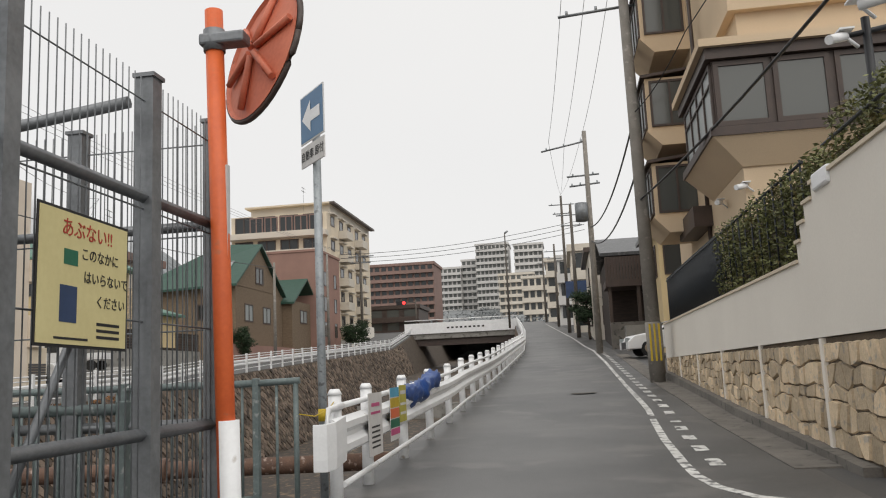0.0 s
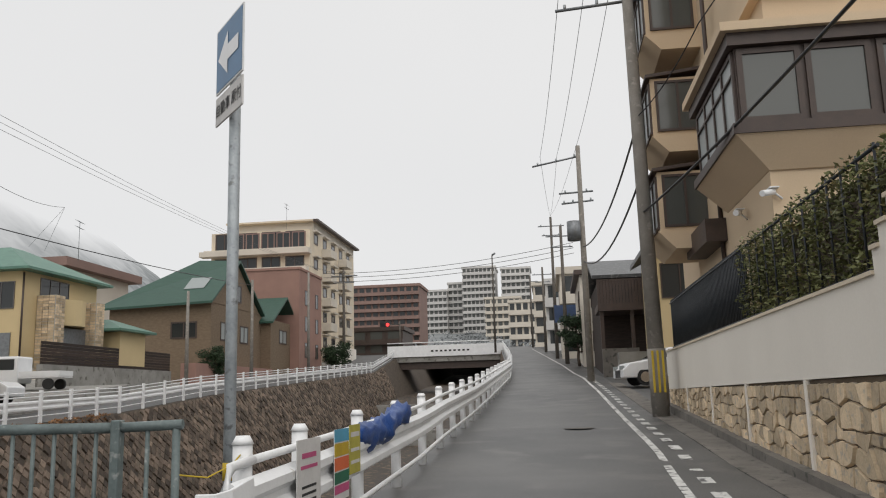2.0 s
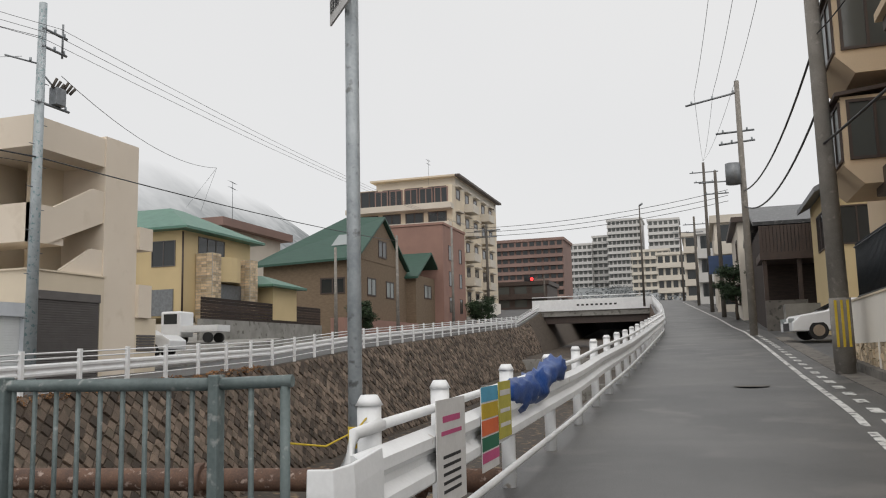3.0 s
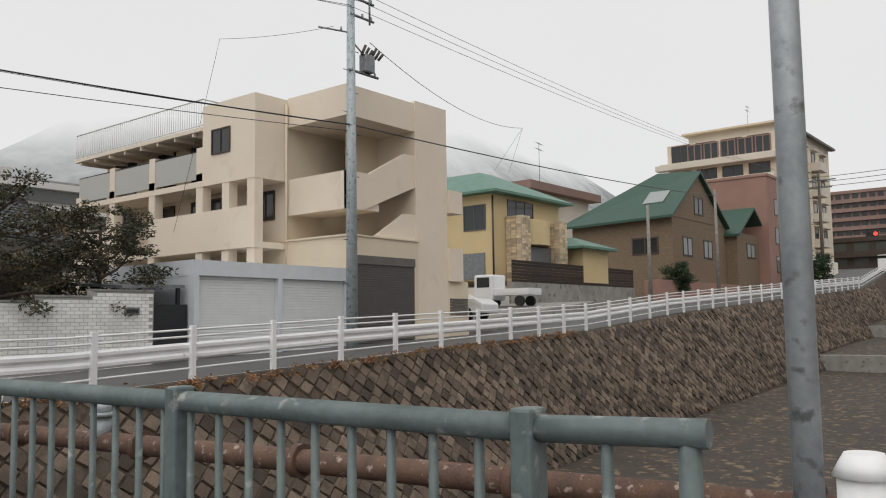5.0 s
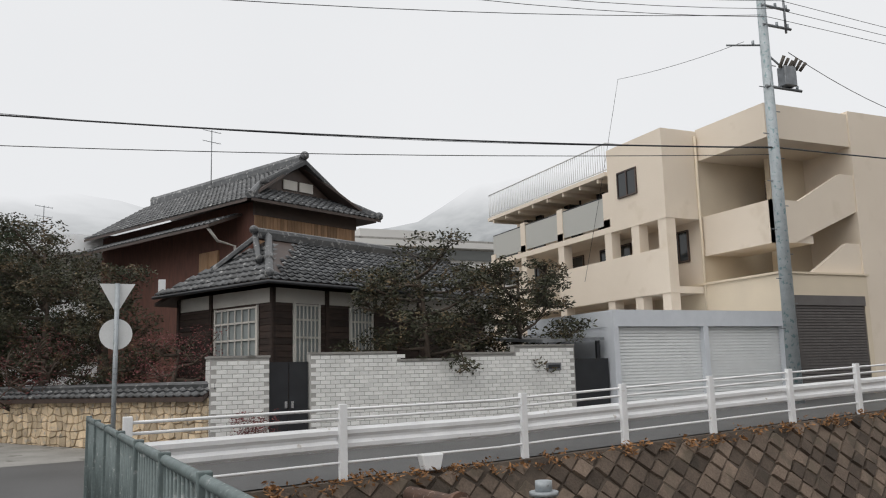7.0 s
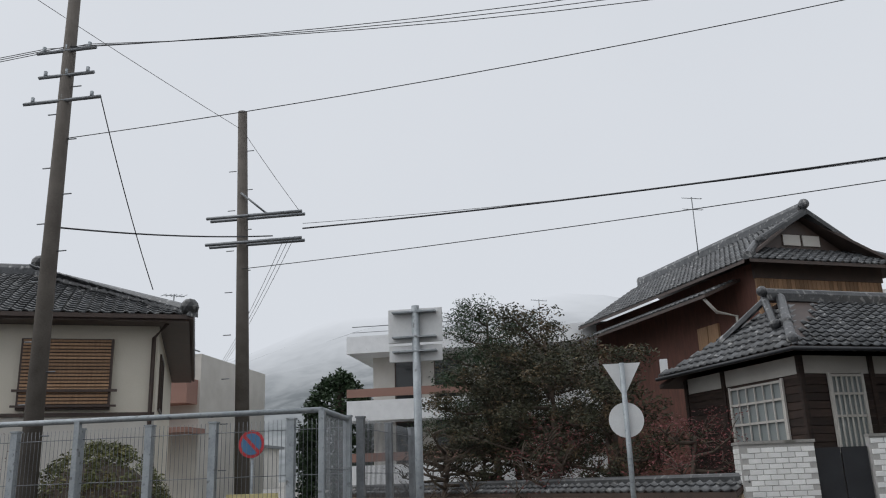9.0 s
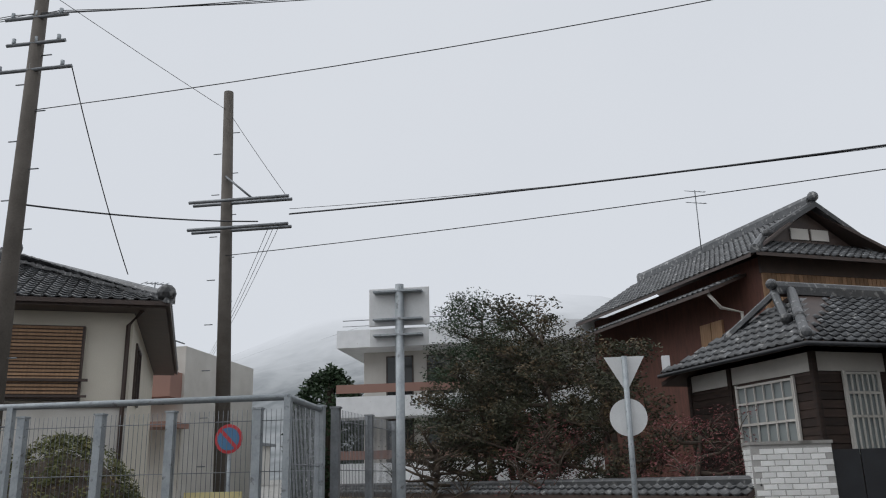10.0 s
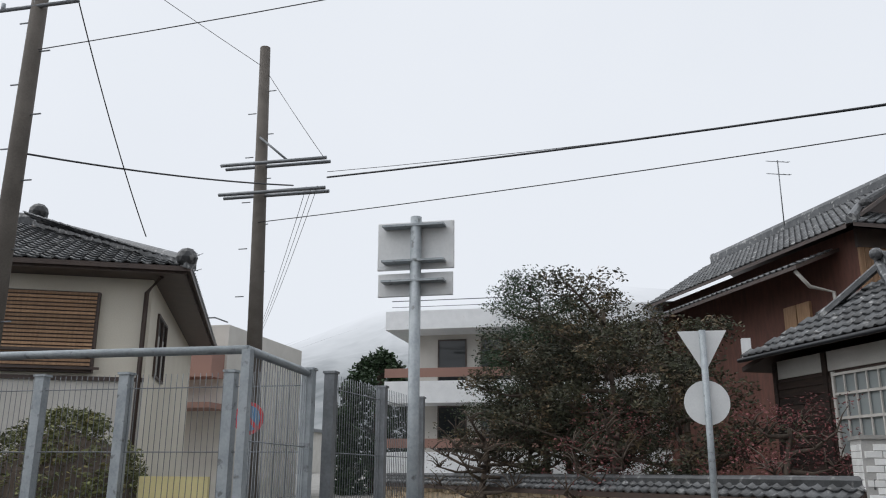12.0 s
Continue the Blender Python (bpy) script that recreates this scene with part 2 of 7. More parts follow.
# Fog put into the hill material: glowing hazy grey, more transparent with height.
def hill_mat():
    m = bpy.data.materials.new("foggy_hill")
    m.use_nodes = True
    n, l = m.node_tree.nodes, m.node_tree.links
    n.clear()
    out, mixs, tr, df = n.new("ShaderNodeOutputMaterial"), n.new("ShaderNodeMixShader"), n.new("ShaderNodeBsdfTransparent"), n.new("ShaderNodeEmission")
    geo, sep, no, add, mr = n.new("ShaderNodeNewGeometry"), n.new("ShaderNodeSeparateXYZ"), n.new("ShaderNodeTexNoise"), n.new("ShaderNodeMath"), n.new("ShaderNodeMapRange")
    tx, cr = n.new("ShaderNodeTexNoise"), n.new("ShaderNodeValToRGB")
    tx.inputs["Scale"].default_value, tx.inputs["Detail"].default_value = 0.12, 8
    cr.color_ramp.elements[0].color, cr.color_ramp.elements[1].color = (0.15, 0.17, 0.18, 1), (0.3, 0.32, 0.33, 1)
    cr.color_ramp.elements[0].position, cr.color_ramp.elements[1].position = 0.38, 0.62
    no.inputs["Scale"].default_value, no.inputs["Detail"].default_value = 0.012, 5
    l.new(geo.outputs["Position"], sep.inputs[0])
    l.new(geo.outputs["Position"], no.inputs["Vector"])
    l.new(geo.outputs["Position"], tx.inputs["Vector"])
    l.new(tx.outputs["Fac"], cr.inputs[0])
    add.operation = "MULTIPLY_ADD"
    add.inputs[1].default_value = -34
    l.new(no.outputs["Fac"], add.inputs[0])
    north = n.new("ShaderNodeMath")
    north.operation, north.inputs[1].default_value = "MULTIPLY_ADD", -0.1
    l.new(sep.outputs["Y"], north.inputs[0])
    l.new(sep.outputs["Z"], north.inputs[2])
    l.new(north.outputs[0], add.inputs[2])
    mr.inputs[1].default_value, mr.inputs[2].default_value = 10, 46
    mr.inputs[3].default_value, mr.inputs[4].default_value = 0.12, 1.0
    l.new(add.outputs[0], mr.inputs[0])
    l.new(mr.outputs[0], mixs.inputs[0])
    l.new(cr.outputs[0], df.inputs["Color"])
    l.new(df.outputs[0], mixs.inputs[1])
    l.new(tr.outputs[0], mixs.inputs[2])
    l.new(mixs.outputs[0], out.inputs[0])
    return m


HILL = hill_mat()


# ---- mesh helpers ----
def box(bm, x0, x1, y0, y1, z0, z1):
    vs = [bm.verts.new((x, y, z)) for z in (z0, z1) for x, y in ((x0, y0), (x1, y0), (x1, y1), (x0, y1))]
    for f in ((3, 2, 1, 0), (4, 5, 6, 7), (0, 1, 5, 4), (1, 2, 6, 5), (2, 3, 7, 6), (3, 0, 4, 7)):
        bm.faces.new([vs[i] for i in f])
    return vs


def prism(bm, poly, z0, z1):
    """An upright prism on a plan polygon; heights may be lists, one for each corner."""
    n = len(poly)
    a = z0 if isinstance(z0, (list, tuple)) else [z0] * n
    b = z1 if isinstance(z1, (list, tuple)) else [z1] * n
    lo = [bm.verts.new((p[0], p[1], a[i])) for i, p in enumerate(poly)]
    hi = [bm.verts.new((p[0], p[1], b[i])) for i, p in enumerate(poly)]
    bm.faces.new(lo[::-1])
    bm.faces.new(hi)
    for i in range(n):
        bm.faces.new((lo[i], lo[(i + 1) % n], hi[(i + 1) % n], hi[i]))


def slab(bm, quad, thick):
    """A sloping board: four corners in space, thickened downwards."""
    top = [bm.verts.new(p) for p in quad]
    low = [bm.verts.new((p[0], p[1], p[2] - thick)) for p in quad]
    bm.faces.new(top)
    bm.faces.new(low[::-1])
    for i in range(len(quad)):
        bm.faces.new((low[i], low[(i + 1) % len(quad)], top[(i + 1) % len(quad)], top[i]))


def tube(bm, path, r, r1=None, seg=8):
    path = [Vector(p) for p in path]
    r1 = r if r1 is None else r1
    rings = []
    for i, p in enumerate(path):
        d = (path[min(i + 1, len(path) - 1)] - path[max(i - 1, 0)]).normalized()
        u = d.cross(Vector((0, 0, 1)) if abs(d.z) < 0.9 else Vector((1, 0, 0))).normalized()
        v = d.cross(u)
        rr = r + (r1 - r) * i / max(1, len(path) - 1)
        rings.append([bm.verts.new(p + u * (rr * math.cos(2 * math.pi * k / seg)) + v * (rr * math.sin(2 * math.pi * k / seg))) for k in range(seg)])
    for a, b in zip(rings, rings[1:]):
        for k in range(seg):
            f = bm.faces.new((a[k], a[(k + 1) % seg], b[(k + 1) % seg], b[k]))
            f.smooth = True
    bm.faces.new(rings[0][::-1])
    bm.faces.new(rings[-1])


def sweep(bm, path, profile):
    """A profile of (sideways, up) points carried along a path, closed."""
    path = [Vector(p) for p in path]
    rings = []
    for i, p in enumerate(path):
        d = path[min(i + 1, len(path) - 1)] - path[max(i - 1, 0)]
        side = Vector((d.y, -d.x, 0)).normalized()
        rings.append([bm.verts.new(p + side * a + Vector((0, 0, b))) for a, b in profile])
    n = len(profile)
    for a, b in zip(rings, rings[1:]):
        for k in range(n):
            bm.faces.new((a[k], a[(k + 1) % n], b[(k + 1) % n], b[k]))
    bm.faces.new(rings[0][::-1])
    bm.faces.new(rings[-1])


def link(name, bm, material, bevel=0.0):
    me = bpy.data.meshes.new(name)
    bmesh.ops.recalc_face_normals(bm, faces=bm.faces)
    bm.to_mesh(me)
    bm.free()
    me.materials.append(material)
    ob = new(name, me)
    if bevel:
        md = ob.modifiers.new("edge", "BEVEL")
        md.width, md.segments, md.limit_method = bevel, 2, "ANGLE"
    return ob


def part(name, bm, material, parent, label="", bevel=0.0):
    ob = link(name, bm, material, bevel)
    ob.parent = parent
    ob.matrix_parent_inverse = parent.matrix_world.inverted() if parent.matrix_basis == Matrix() else parent.matrix_basis.inverted()
    return tagged(ob, label)


def thing(name, label, category, group="", kind="", at=None):
    ob = new(name)
    ob.empty_display_size = 0.2
    if at:
        ob.matrix_basis = pose(*at)
    return tagged(ob, label, category, group, kind)


def B(*boxes):
    bm = bmesh.new()
    for b in boxes:
        box(bm, *b)
    return bm


def tubes(*items, seg=8):
    bm = bmesh.new()
    for path, r in items:
        tube(bm, path, r, seg=seg)
    return bm


def interp(table, v):
    for (a, b), (c, d) in zip(table, table[1:]):
        if v <= c:
            return b + (d - b) * (v - a) / (c - a)
    (a, b), (c, d) = table[-2:]
    return d + (d - b) / (c - a) * (v - c)


NEAR_Z = ((-60, -1.2), (0, 0.0), (4.5, 0.22), (9, 0.34), (14.7, 0.54), (17.3, 0.70), (23.3, 0.98), (25.3, 1.1), (39, 1.95), (50, 2.65), (105, 7.0), (140, 9.3), (260, 15))
FAR_Z = ((-60, -0.8), (0, 0.4), (13, 0.5), (20, 0.8), (36, 1.3), (45, 1.95), (63, 2.9), (90, 4.3), (105, 6.6), (140, 9), (260, 15))
NEAR_X = ((-60, -2.45), (30, -2.45), (44, -2.5), (60, -3.2), (105, -6.2), (260, -18))
FAR_X = ((-60, -13.5), (4, -14.3), (7, -14.8), (10, -15.6), (13.6, -16.2), (20, -16.5), (23, -16.8), (36, -18.2), (50, -18.6), (105, -19), (260, -33))
BED_Z = ((-60, -6.0), (7, -3.8), (22, -3.2), (40, -2.9), (58, -2.3), (66, -2.0), (66.4, -0.95), (84, -0.2), (84.4, 0.8), (105, 2.0), (260, 8))


def gz(y):
    return interp(NEAR_Z, y)


def fz(y):
    return interp(FAR_Z, y)


# ---- ground, creek, bridges ----
YS = [-60, -40, -25, -12, -6, -2] + list(range(0, 60, 2)) + [60, 63, 66, 66.4, 70, 75, 80, 84, 84.4, 90, 95, 100, 105, 110] + [120, 140, 170, 200, 260]


def strip(name, edges, material, label, category, kind="structure"):
    """A sheet across the valley: edges(y) gives its points (x, z) from side to side."""
    bm = bmesh.new()
    rows = [[bm.verts.new((x, y, z)) for x, z in edges(y)] for y in YS]
    for a, b in zip(rows, rows[1:]):
        for i in range(len(a) - 1):
            bm.faces.new((a[i], a[i + 1], b[i + 1], b[i]))
    return tagged(link(name, bm, material), label, category, kind=kind)


strip("road", lambda y: [(interp(NEAR_X, y), gz(y)), (interp(NEAR_X, y) + 4.9, gz(y))], ASPHALT, "grey damp asphalt lane climbing beside the creek", "road")
strip("ground", lambda y: [(interp(NEAR_X, y) + 4.9, gz(y) - 0.004), (7, gz(y)), (40, gz(y) + 1), (700, gz(y) + 30)], FAR_ASPHALT, "grey paved ground rising uphill beside the lane", "ground")
strip("road_far", lambda y: [(interp(FAR_X, y) - 7.5, fz(y)), (interp(FAR_X, y) - 0.15, fz(y))], FAR_ASPHALT, "dark asphalt road on the far bank", "road")
strip("ground_far", lambda y: [(-900, fz(y) + 20), (-60, fz(y) + 1.2), (interp(FAR_X, y) - 7.5, fz(y) - 0.004)], CONCRETE, "paved ground under the houses across the creek", "ground")
strip("creek_bed", lambda y: [(interp(FAR_X, y) - 0.2, interp(BED_Z, y) + 0.15), (interp(FAR_X, y) + 4, interp(BED_Z, y)), (interp(NEAR_X, y) - 3, interp(BED_Z, y) - 0.1), (interp(NEAR_X, y), interp(BED_Z, y) + 0.1)], BED, "brown leaf-strewn stone creek bed", "creek")
bm = bmesh.new()
box(bm, -900, 900, 255, 900, -1, 14)
tagged(link("ground_north", bm, FAR_ASPHALT), "ground rising behind the town", "ground", kind="structure")
bm = bmesh.new()
box(bm, -900, 900, -900, -58, -8, -1.3)
tagged(link("ground_south", bm, FAR_ASPHALT), "paved ground behind the walker", "ground", kind="structure")


def batter(y, h):
    """How far the bank leans into the creek, at a depth h below its edge."""
    return 0.42 * h


bm = bmesh.new()
rows = []
for y in YS:
    x, zt, zb = interp(FAR_X, y), fz(y) - 0.02, interp(BED_Z, y) - 0.3
    rows.append([bm.verts.new(p) for p in ((x - 0.3, y, zb), (x - 0.3, y, zt), (x, y, zt), (x + batter(y, zt - zb), y, zb))])
for a, b in zip(rows, rows[1:]):
    for i in range(3):
        bm.faces.new((a[i], a[i + 1], b[i + 1], b[i]))
bank = tagged(link("wall_bank", bm, BJOINT), "dark brown diamond-laid stone retaining wall of the creek", "retaining wall", kind="structure")
bm = bmesh.new()
rows = []
for y in YS:
    x, zt, zb = interp(NEAR_X, y), gz(y) - 0.01, interp(BED_Z, y) - 0.3
    rows.append([bm.verts.new(p) for p in ((x + 0.3, y, zt), (x - 0.02, y, zt), (x - 0.5, y, zb))])
for a, b in zip(rows, rows[1:]):
    for i in range(2):
        bm.faces.new((a[i], a[i + 1], b[i + 1], b[i]))
tagged(link("wall_bank_near", bm, BSTONE), "weathered stone retaining wall under the lane", "retaining wall", kind="structure")

# low concrete weirs across the creek
for y0 in (66.2, 84.2):
    za = interp(BED_Z, y0 + 0.3)
    bm = B((interp(FAR_X, y0) + 0.9, interp(NEAR_X, y0) - 0.2, y0 - 0.25, y0 + 0.35, za - 1.3, za + 0.06))
    tagged(link("weir", bm, CONCRETE, 0.04), "low stained concrete weir across the creek bed", "weir", kind="structure")

# footbridge that the walk crosses
bm = bmesh.new()
prism(bm, [(-2.4, 4.2), (-2.4, 7.35), (-15.2, 6.75), (-14.6, 3.9)], [-0.15, -0.1, 0.1, 0.1], [0.24, 0.31, 0.5, 0.5])
tagged(link("bridge_deck", bm, ASPHALT), "asphalt deck of a narrow bridge over the creek", "bridge", kind="structure")
# road bridge far up the creek
br = thing("road_bridge", "pale grey road bridge with white parapet crossing the creek", "bridge")
part("deck", B((-20.5, -5.2, 103, 112, 5.75, 6.75)), CONCRETE, br)
part("parapet", B((-20.0, -5.8, 102.8, 103, 6.4, 7.75)), WHITE, br, "white steel parapet")
part("girder", B((-20.0, -5.8, 103.4, 104, 4.9, 5.75)), DARK_BROWN, br)
part("handrail", tubes(([(-20, 102.85, 8.1), (-5.8, 102.85, 8.1)], 0.06)), WHITE, br)
for i in range(9):
    part("lettering", B((-14.6 + i * 0.55, -14.3 + i * 0.55, 102.77, 102.8, 6.95, 7.15)), INK, br)

# painted lines
LINE = [(2.75, 7.35), (1.95, 7.45), (1.55, 7.75), (1.32, 8.3), (1.23, 9.0), (1.22, 9.8), (1.26, 12), (1.44, 16), (1.5, 24), (1.5, 34), (1.4, 44), (0.6, 60), (-2.4, 105)]


def along(poly, step):
    out = []
    for (a, b), (c, d) in zip(poly, poly[1:]):
        n = max(1, round(math.hypot(c - a, d - b) / step))
        out += [(a + (c - a) * i / n, b + (d - b) * i / n) for i in range(n)]
    return out + [poly[-1]]


bm = bmesh.new()
sweep(bm, [(x, y, gz(y) + 0.004) for x, y in along(LINE, 1.0)], [(-0.055, -0.002), (-0.055, 0.003), (0.055, 0.003), (0.055, -0.002)])
tagged(link("road_line", bm, PAINT), "worn white edge line painted on the asphalt", "road marking", kind="structure")
bm = bmesh.new()
LINE_X = [(b, a) for a, b in LINE[5:]]
y = 9.6
while y < 46:
    sweep(bm, [(interp(LINE_X, v) + 0.34, v, gz(v) + 0.004) for v in (y, y + 0.5)], [(-0.085, -0.002), (-0.085, 0.003), (0.085, 0.003), (0.085, -0.002)])
    y += 1.15
tagged(link("dashed_line", bm, PAINT), "white dashes beside the edge line", "road marking", kind="structure")
bm = bmesh.new()
sweep(bm, [(2.45, y, gz(y) + 0.002) for y in (9.2, 12, 14.7, 17.3, 20, 23.3, 25.3, 30, 39)], [(-0.2, -0.01), (-0.2, 0.012), (0.3, 0.02), (0.3, -0.01)])
tagged(link("gutter", bm, GUTTER), "stained concrete gutter at the foot of the wall", "gutter", kind="structure")
bm = bmesh.new()
ring = [bm.verts.new((0.35 + 0.32 * math.cos(a * math.pi / 12), 20.5 + 0.32 * math.sin(a * math.pi / 12), gz(20.5) + 0.012)) for a in range(24)]
bm.faces.new(ring)
tagged(link("manhole_cover", bm, GUTTER), "round iron manhole cover set in the lane", "manhole cover", kind="structure")


# ---- white guard rails ----
def rail_path(xf, zf, y0, y1, h, step=1.0, dx=0.0):
    n = max(2, round((y1 - y0) / step))
    return [(xf(y0 + (y1 - y0) * i / n) + dx, y0 + (y1 - y0) * i / n, zf(y0 + (y1 - y0) * i / n) + h) for i in range(n + 1)]


WBEAM = [(0.0, -0.175), (0.055, -0.13), (0.055, -0.07), (0.01, -0.02), (0.01, 0.02), (0.055, 0.07), (0.055, 0.13), (0.0, 0.175), (-0.012, 0.175), (-0.012, -0.175)]


def near_x(y):
    return interp(NEAR_X, y) + 0.24


rail = thing("guard_rail", "white steel guard rail with round capped posts beside the lane", "guard rail")
posts = [7.75, 9.0, 11.0, 13.15, 15.35, 17.4, 19.4, 21.4] + [23.4 + 2 * i for i in range(41)]
for y in posts:
    bm = bmesh.new()
    x, z = near_x(y), gz(y)
    tube(bm, [(x, y, z - 0.1), (x, y, z + 1.03)], 0.065, seg=12)
    tube(bm, [(x, y, z + 1.03), (x, y, z + 1.06), (x, y, z + 1.085)], 0.075, 0.045, seg=12)
    part("post", bm, WHITE, rail)
bm = bmesh.new()
sweep(bm, rail_path(near_x, gz, 7.3, 104, 0.66, dx=0.10), [(a * 1.2, b) for a, b in WBEAM])
part("beam", bm, WHITE, rail, "white corrugated steel beam with scuffs")
for h in (0.93, 0.2):
    part("pipe", tubes((rail_path(near_x, gz, 7.75, 104, h, dx=0.07), 0.03)), WHITE, rail)
bm = bmesh.new()
tube(bm, [(near_x(7.75) + 0.07, 7.75, gz(7.75) + 0.93), (near_x(7.75), 7.55, gz(7.7) + 0.9), (near_x(7.75) - 0.02, 7.5, gz(7.7) + 0.75), (near_x(7.75), 7.6, gz(7.7) + 0.6)], 0.035)
part("end_loop", bm, WHITE, rail)
bm = bmesh.new()
sweep(bm, [(near_x(7) + 0.02, 6.98, gz(7) + 0.62), (near_x(7) + 0.13, 7.0, gz(7) + 0.62), (near_x(7) + 0.17, 7.12, gz(7) + 0.63), (near_x(7) + 0.16, 7.5, gz(7.5) + 0.65)], [(-0.01, -0.2), (0.012, -0.2), (0.02, -0.1), (0.02, 0.1), (0.012, 0.2), (-0.01, 0.2)])
part("end_plate", bm, WHITE, rail, "rounded white end plate", bevel=0.006)


def far_x(y):
    return interp(FAR_X, y) - 0.12


frail = thing("guard_rail", "white steel guard rail with flat posts on the far bank", "guard rail")
fposts = [7.0, 10.1, 13.55, 15.75, 17.95, 20.2, 22.5] + [24.8 + 2.2 * i for i in range(30)]
for y in fposts:
    x, z = far_x(y), fz(y)
    part("post", B((x - 0.05, x + 0.05, y - 0.06, y + 0.06, z - 0.1, z + 1.1)), WHITE, frail, bevel=0.008)
bm = bmesh.new()
sweep(bm, rail_path(far_x, fz, 7.0, 104, 0.58, dx=-0.09), WBEAM)
part("beam", bm, WHITE, frail)
for h in (1.02, 0.88, 0.23):
    part("pipe", tubes((rail_path(far_x, fz, 7.0, 104, h, dx=-0.03), 0.022)), WHITE, frail)


# ---- footbridge railings ----
def railing(a, b, step, post_step, top, label):
    t = thing("bridge_railing", label, "railing")
    a, b = Vector(a), Vector(b)
    d, length = (b - a).normalized(), (b - a).length
    n = round(length / step)
    part("top_rail", tubes(([a + Vector((0, 0, top)), b + Vector((0, 0, top))], 0.032)), GREENGREY, t)
    part("bottom_rail", tubes(([a + Vector((0, 0, 0.12)), b + Vector((0, 0, 0.12))], 0.028)), GREENGREY, t)
    bm = bmesh.new()
    tube(bm, [(0, 0, 0.12), (0, 0, top)], 0.0125, seg=6)
    first = None
    for i in range(n + 1):
        p = a + d * (length * i / n)
        if first is None:
            first = part("baluster", bm, GREENGREY, t)
            first.location = p
        else:
            o = new("baluster", first.data)
            o.parent, o.location = t, p
    for i in range(round(length / post_step) + 1):
        p = a + d * min(length, i * post_step)
        part("post", B((p.x - 0.028, p.x + 0.028, p.y - 0.036, p.y + 0.036, p.z - 0.2, p.z + top + 0.045)), GREENGREY, t, bevel=0.008)
    return t


railing((-2.75, 7.13, 0.36), (-14.9, 6.55, 0.42), 0.13, 1.22, 1.12, "grey-green steel bridge railing with thin balusters")
railing((-2.45, 4.35, 0.3), (-15.3, 4.55, 0.42), 0.13, 1.22, 1.08, "grey-green steel bridge railing on the other side")
ex = thing("railing_end", "bare grey-green end bay of the bridge railing tied with wire", "railing")
part("top_rail", tubes(([(-2.75, 7.13, 1.48), (-2.36, 7.17, 1.49)], 0.03)), GREENGREY, ex)
part("post", tubes(([(-2.4, 7.17, 0.2), (-2.4, 7.17, 1.49)], 0.025)), GREENGREY, ex)
part("bar", tubes(([(-2.57, 7.15, 0.3), (-2.57, 7.15, 1.48)], 0.014)), GREENGREY, ex)
part("wire", tubes(([(-2.4, 7.17, 1.2), (-2.3, 7.4, 1.16), (-2.22, 7.6, 1.22), (-2.2, 7.7, 1.28)], 0.005)), YELLOWPAINT, ex, "twisted yellowish wire")

pp = thing("water_pipe", "rusty brown water pipe with a valve spanning the creek", "pipe")
part("pipe", tubes(([(-15.3, 11.0, 0.22), (-2.5, 12.6, 0.22)], 0.13), seg=12), RUST, pp)
for i in range(5):
    x = -14 + i * 2.6
    part("flange", tubes(([(x, 11 + (x + 15.3) * 0.125, 0.22), (x + 0.1, 11 + (x + 15.4) * 0.125, 0.22)], 0.19), seg=12), RUST, pp)
part("valve", tubes(([(-12.1, 11.4, 0.2), (-12.1, 11.4, 0.55)], 0.11), ([(-12.1, 11.4, 0.55), (-12.1, 11.4, 0.6)], 0.17), ([(-12.1, 11.4, 0.6), (-12.1, 11.4, 0.72)], 0.1), seg=12), PALE_GALV, pp, "pale air valve on the pipe")
p2 = thing("service_pipe", "white plastic-wrapped service pipe beside the bridge", "pipe")
part("pipe", tubes(([(-15.2, 7.7, 0.25), (-2.6, 7.75, 0.1)], 0.1), seg=12), WHITE, p2)


# ---- wall and house beside the lane ----
WX = 2.88
# white wall over stone panels: top falls in steps, then runs level
TOPS = [(6.2, 3.42), (9.7, 3.42), (9.7, 3.25), (10.05, 3.25), (10.05, 3.05), (10.3, 3.05), (10.3, 2.85), (10.5, 2.85), (10.5, 2.62), (24.9, 2.58)]


def extrude_profile(bm, poly, x0, x1):
    lo, hi = [bm.verts.new((x0, y, z)) for y, z in poly], [bm.verts.new((x1, y, z)) for y, z in poly]
    bm.faces.new(lo)
    bm.faces.new(hi[::-1])
    for i in range(len(poly)):
        bm.faces.new((lo[i], hi[i], hi[(i + 1) % len(poly)], lo[(i + 1) % len(poly)]))


bm = bmesh.new()
extrude_profile(bm, [(6.2, 1.72), *TOPS, (24.9, 1.62)], WX - 0.02, WX + 0.3)
tagged(link("wall_cream", bm, CREAM), "smooth cream plastered upper part of the boundary wall", "wall", kind="structure")
bm = bmesh.new()
extrude_profile(bm, [(6.2, -0.2), (6.2, 1.71), (24.9, 1.615), (24.9, 0.4)], WX + 0.02, WX + 0.28)
stone_wall = tagged(link("wall_stone", bm, YJOINT), "boundary wall base faced in ochre rubble stone", "wall", kind="structure")
bm = bmesh.new()
for (a, b), (c, d) in zip(TOPS, TOPS[1:]):
    if abs(a - c) > 0.05:
        extrude_profile(bm, [(a, b), (a, b + 0.04), (c, d + 0.04), (c, d)], WX - 0.05, WX + 0.33)
tagged(link("wall_coping", bm, PALE_BEIGE), "thin pale coping along the stepped wall top", "coping", kind="structure")
for i, y in enumerate((9.95, 13.0, 16.15, 19.1, 22.0)):
    tagged(link("pilaster", B((WX - 0.03, WX + 0.05, y - 0.05, y + 0.05, gz(y), 1.69)), CREAM), "slim cream strip between the stone panels", "wall trim", "stone panel strips", "structure")
bm = bmesh.new()
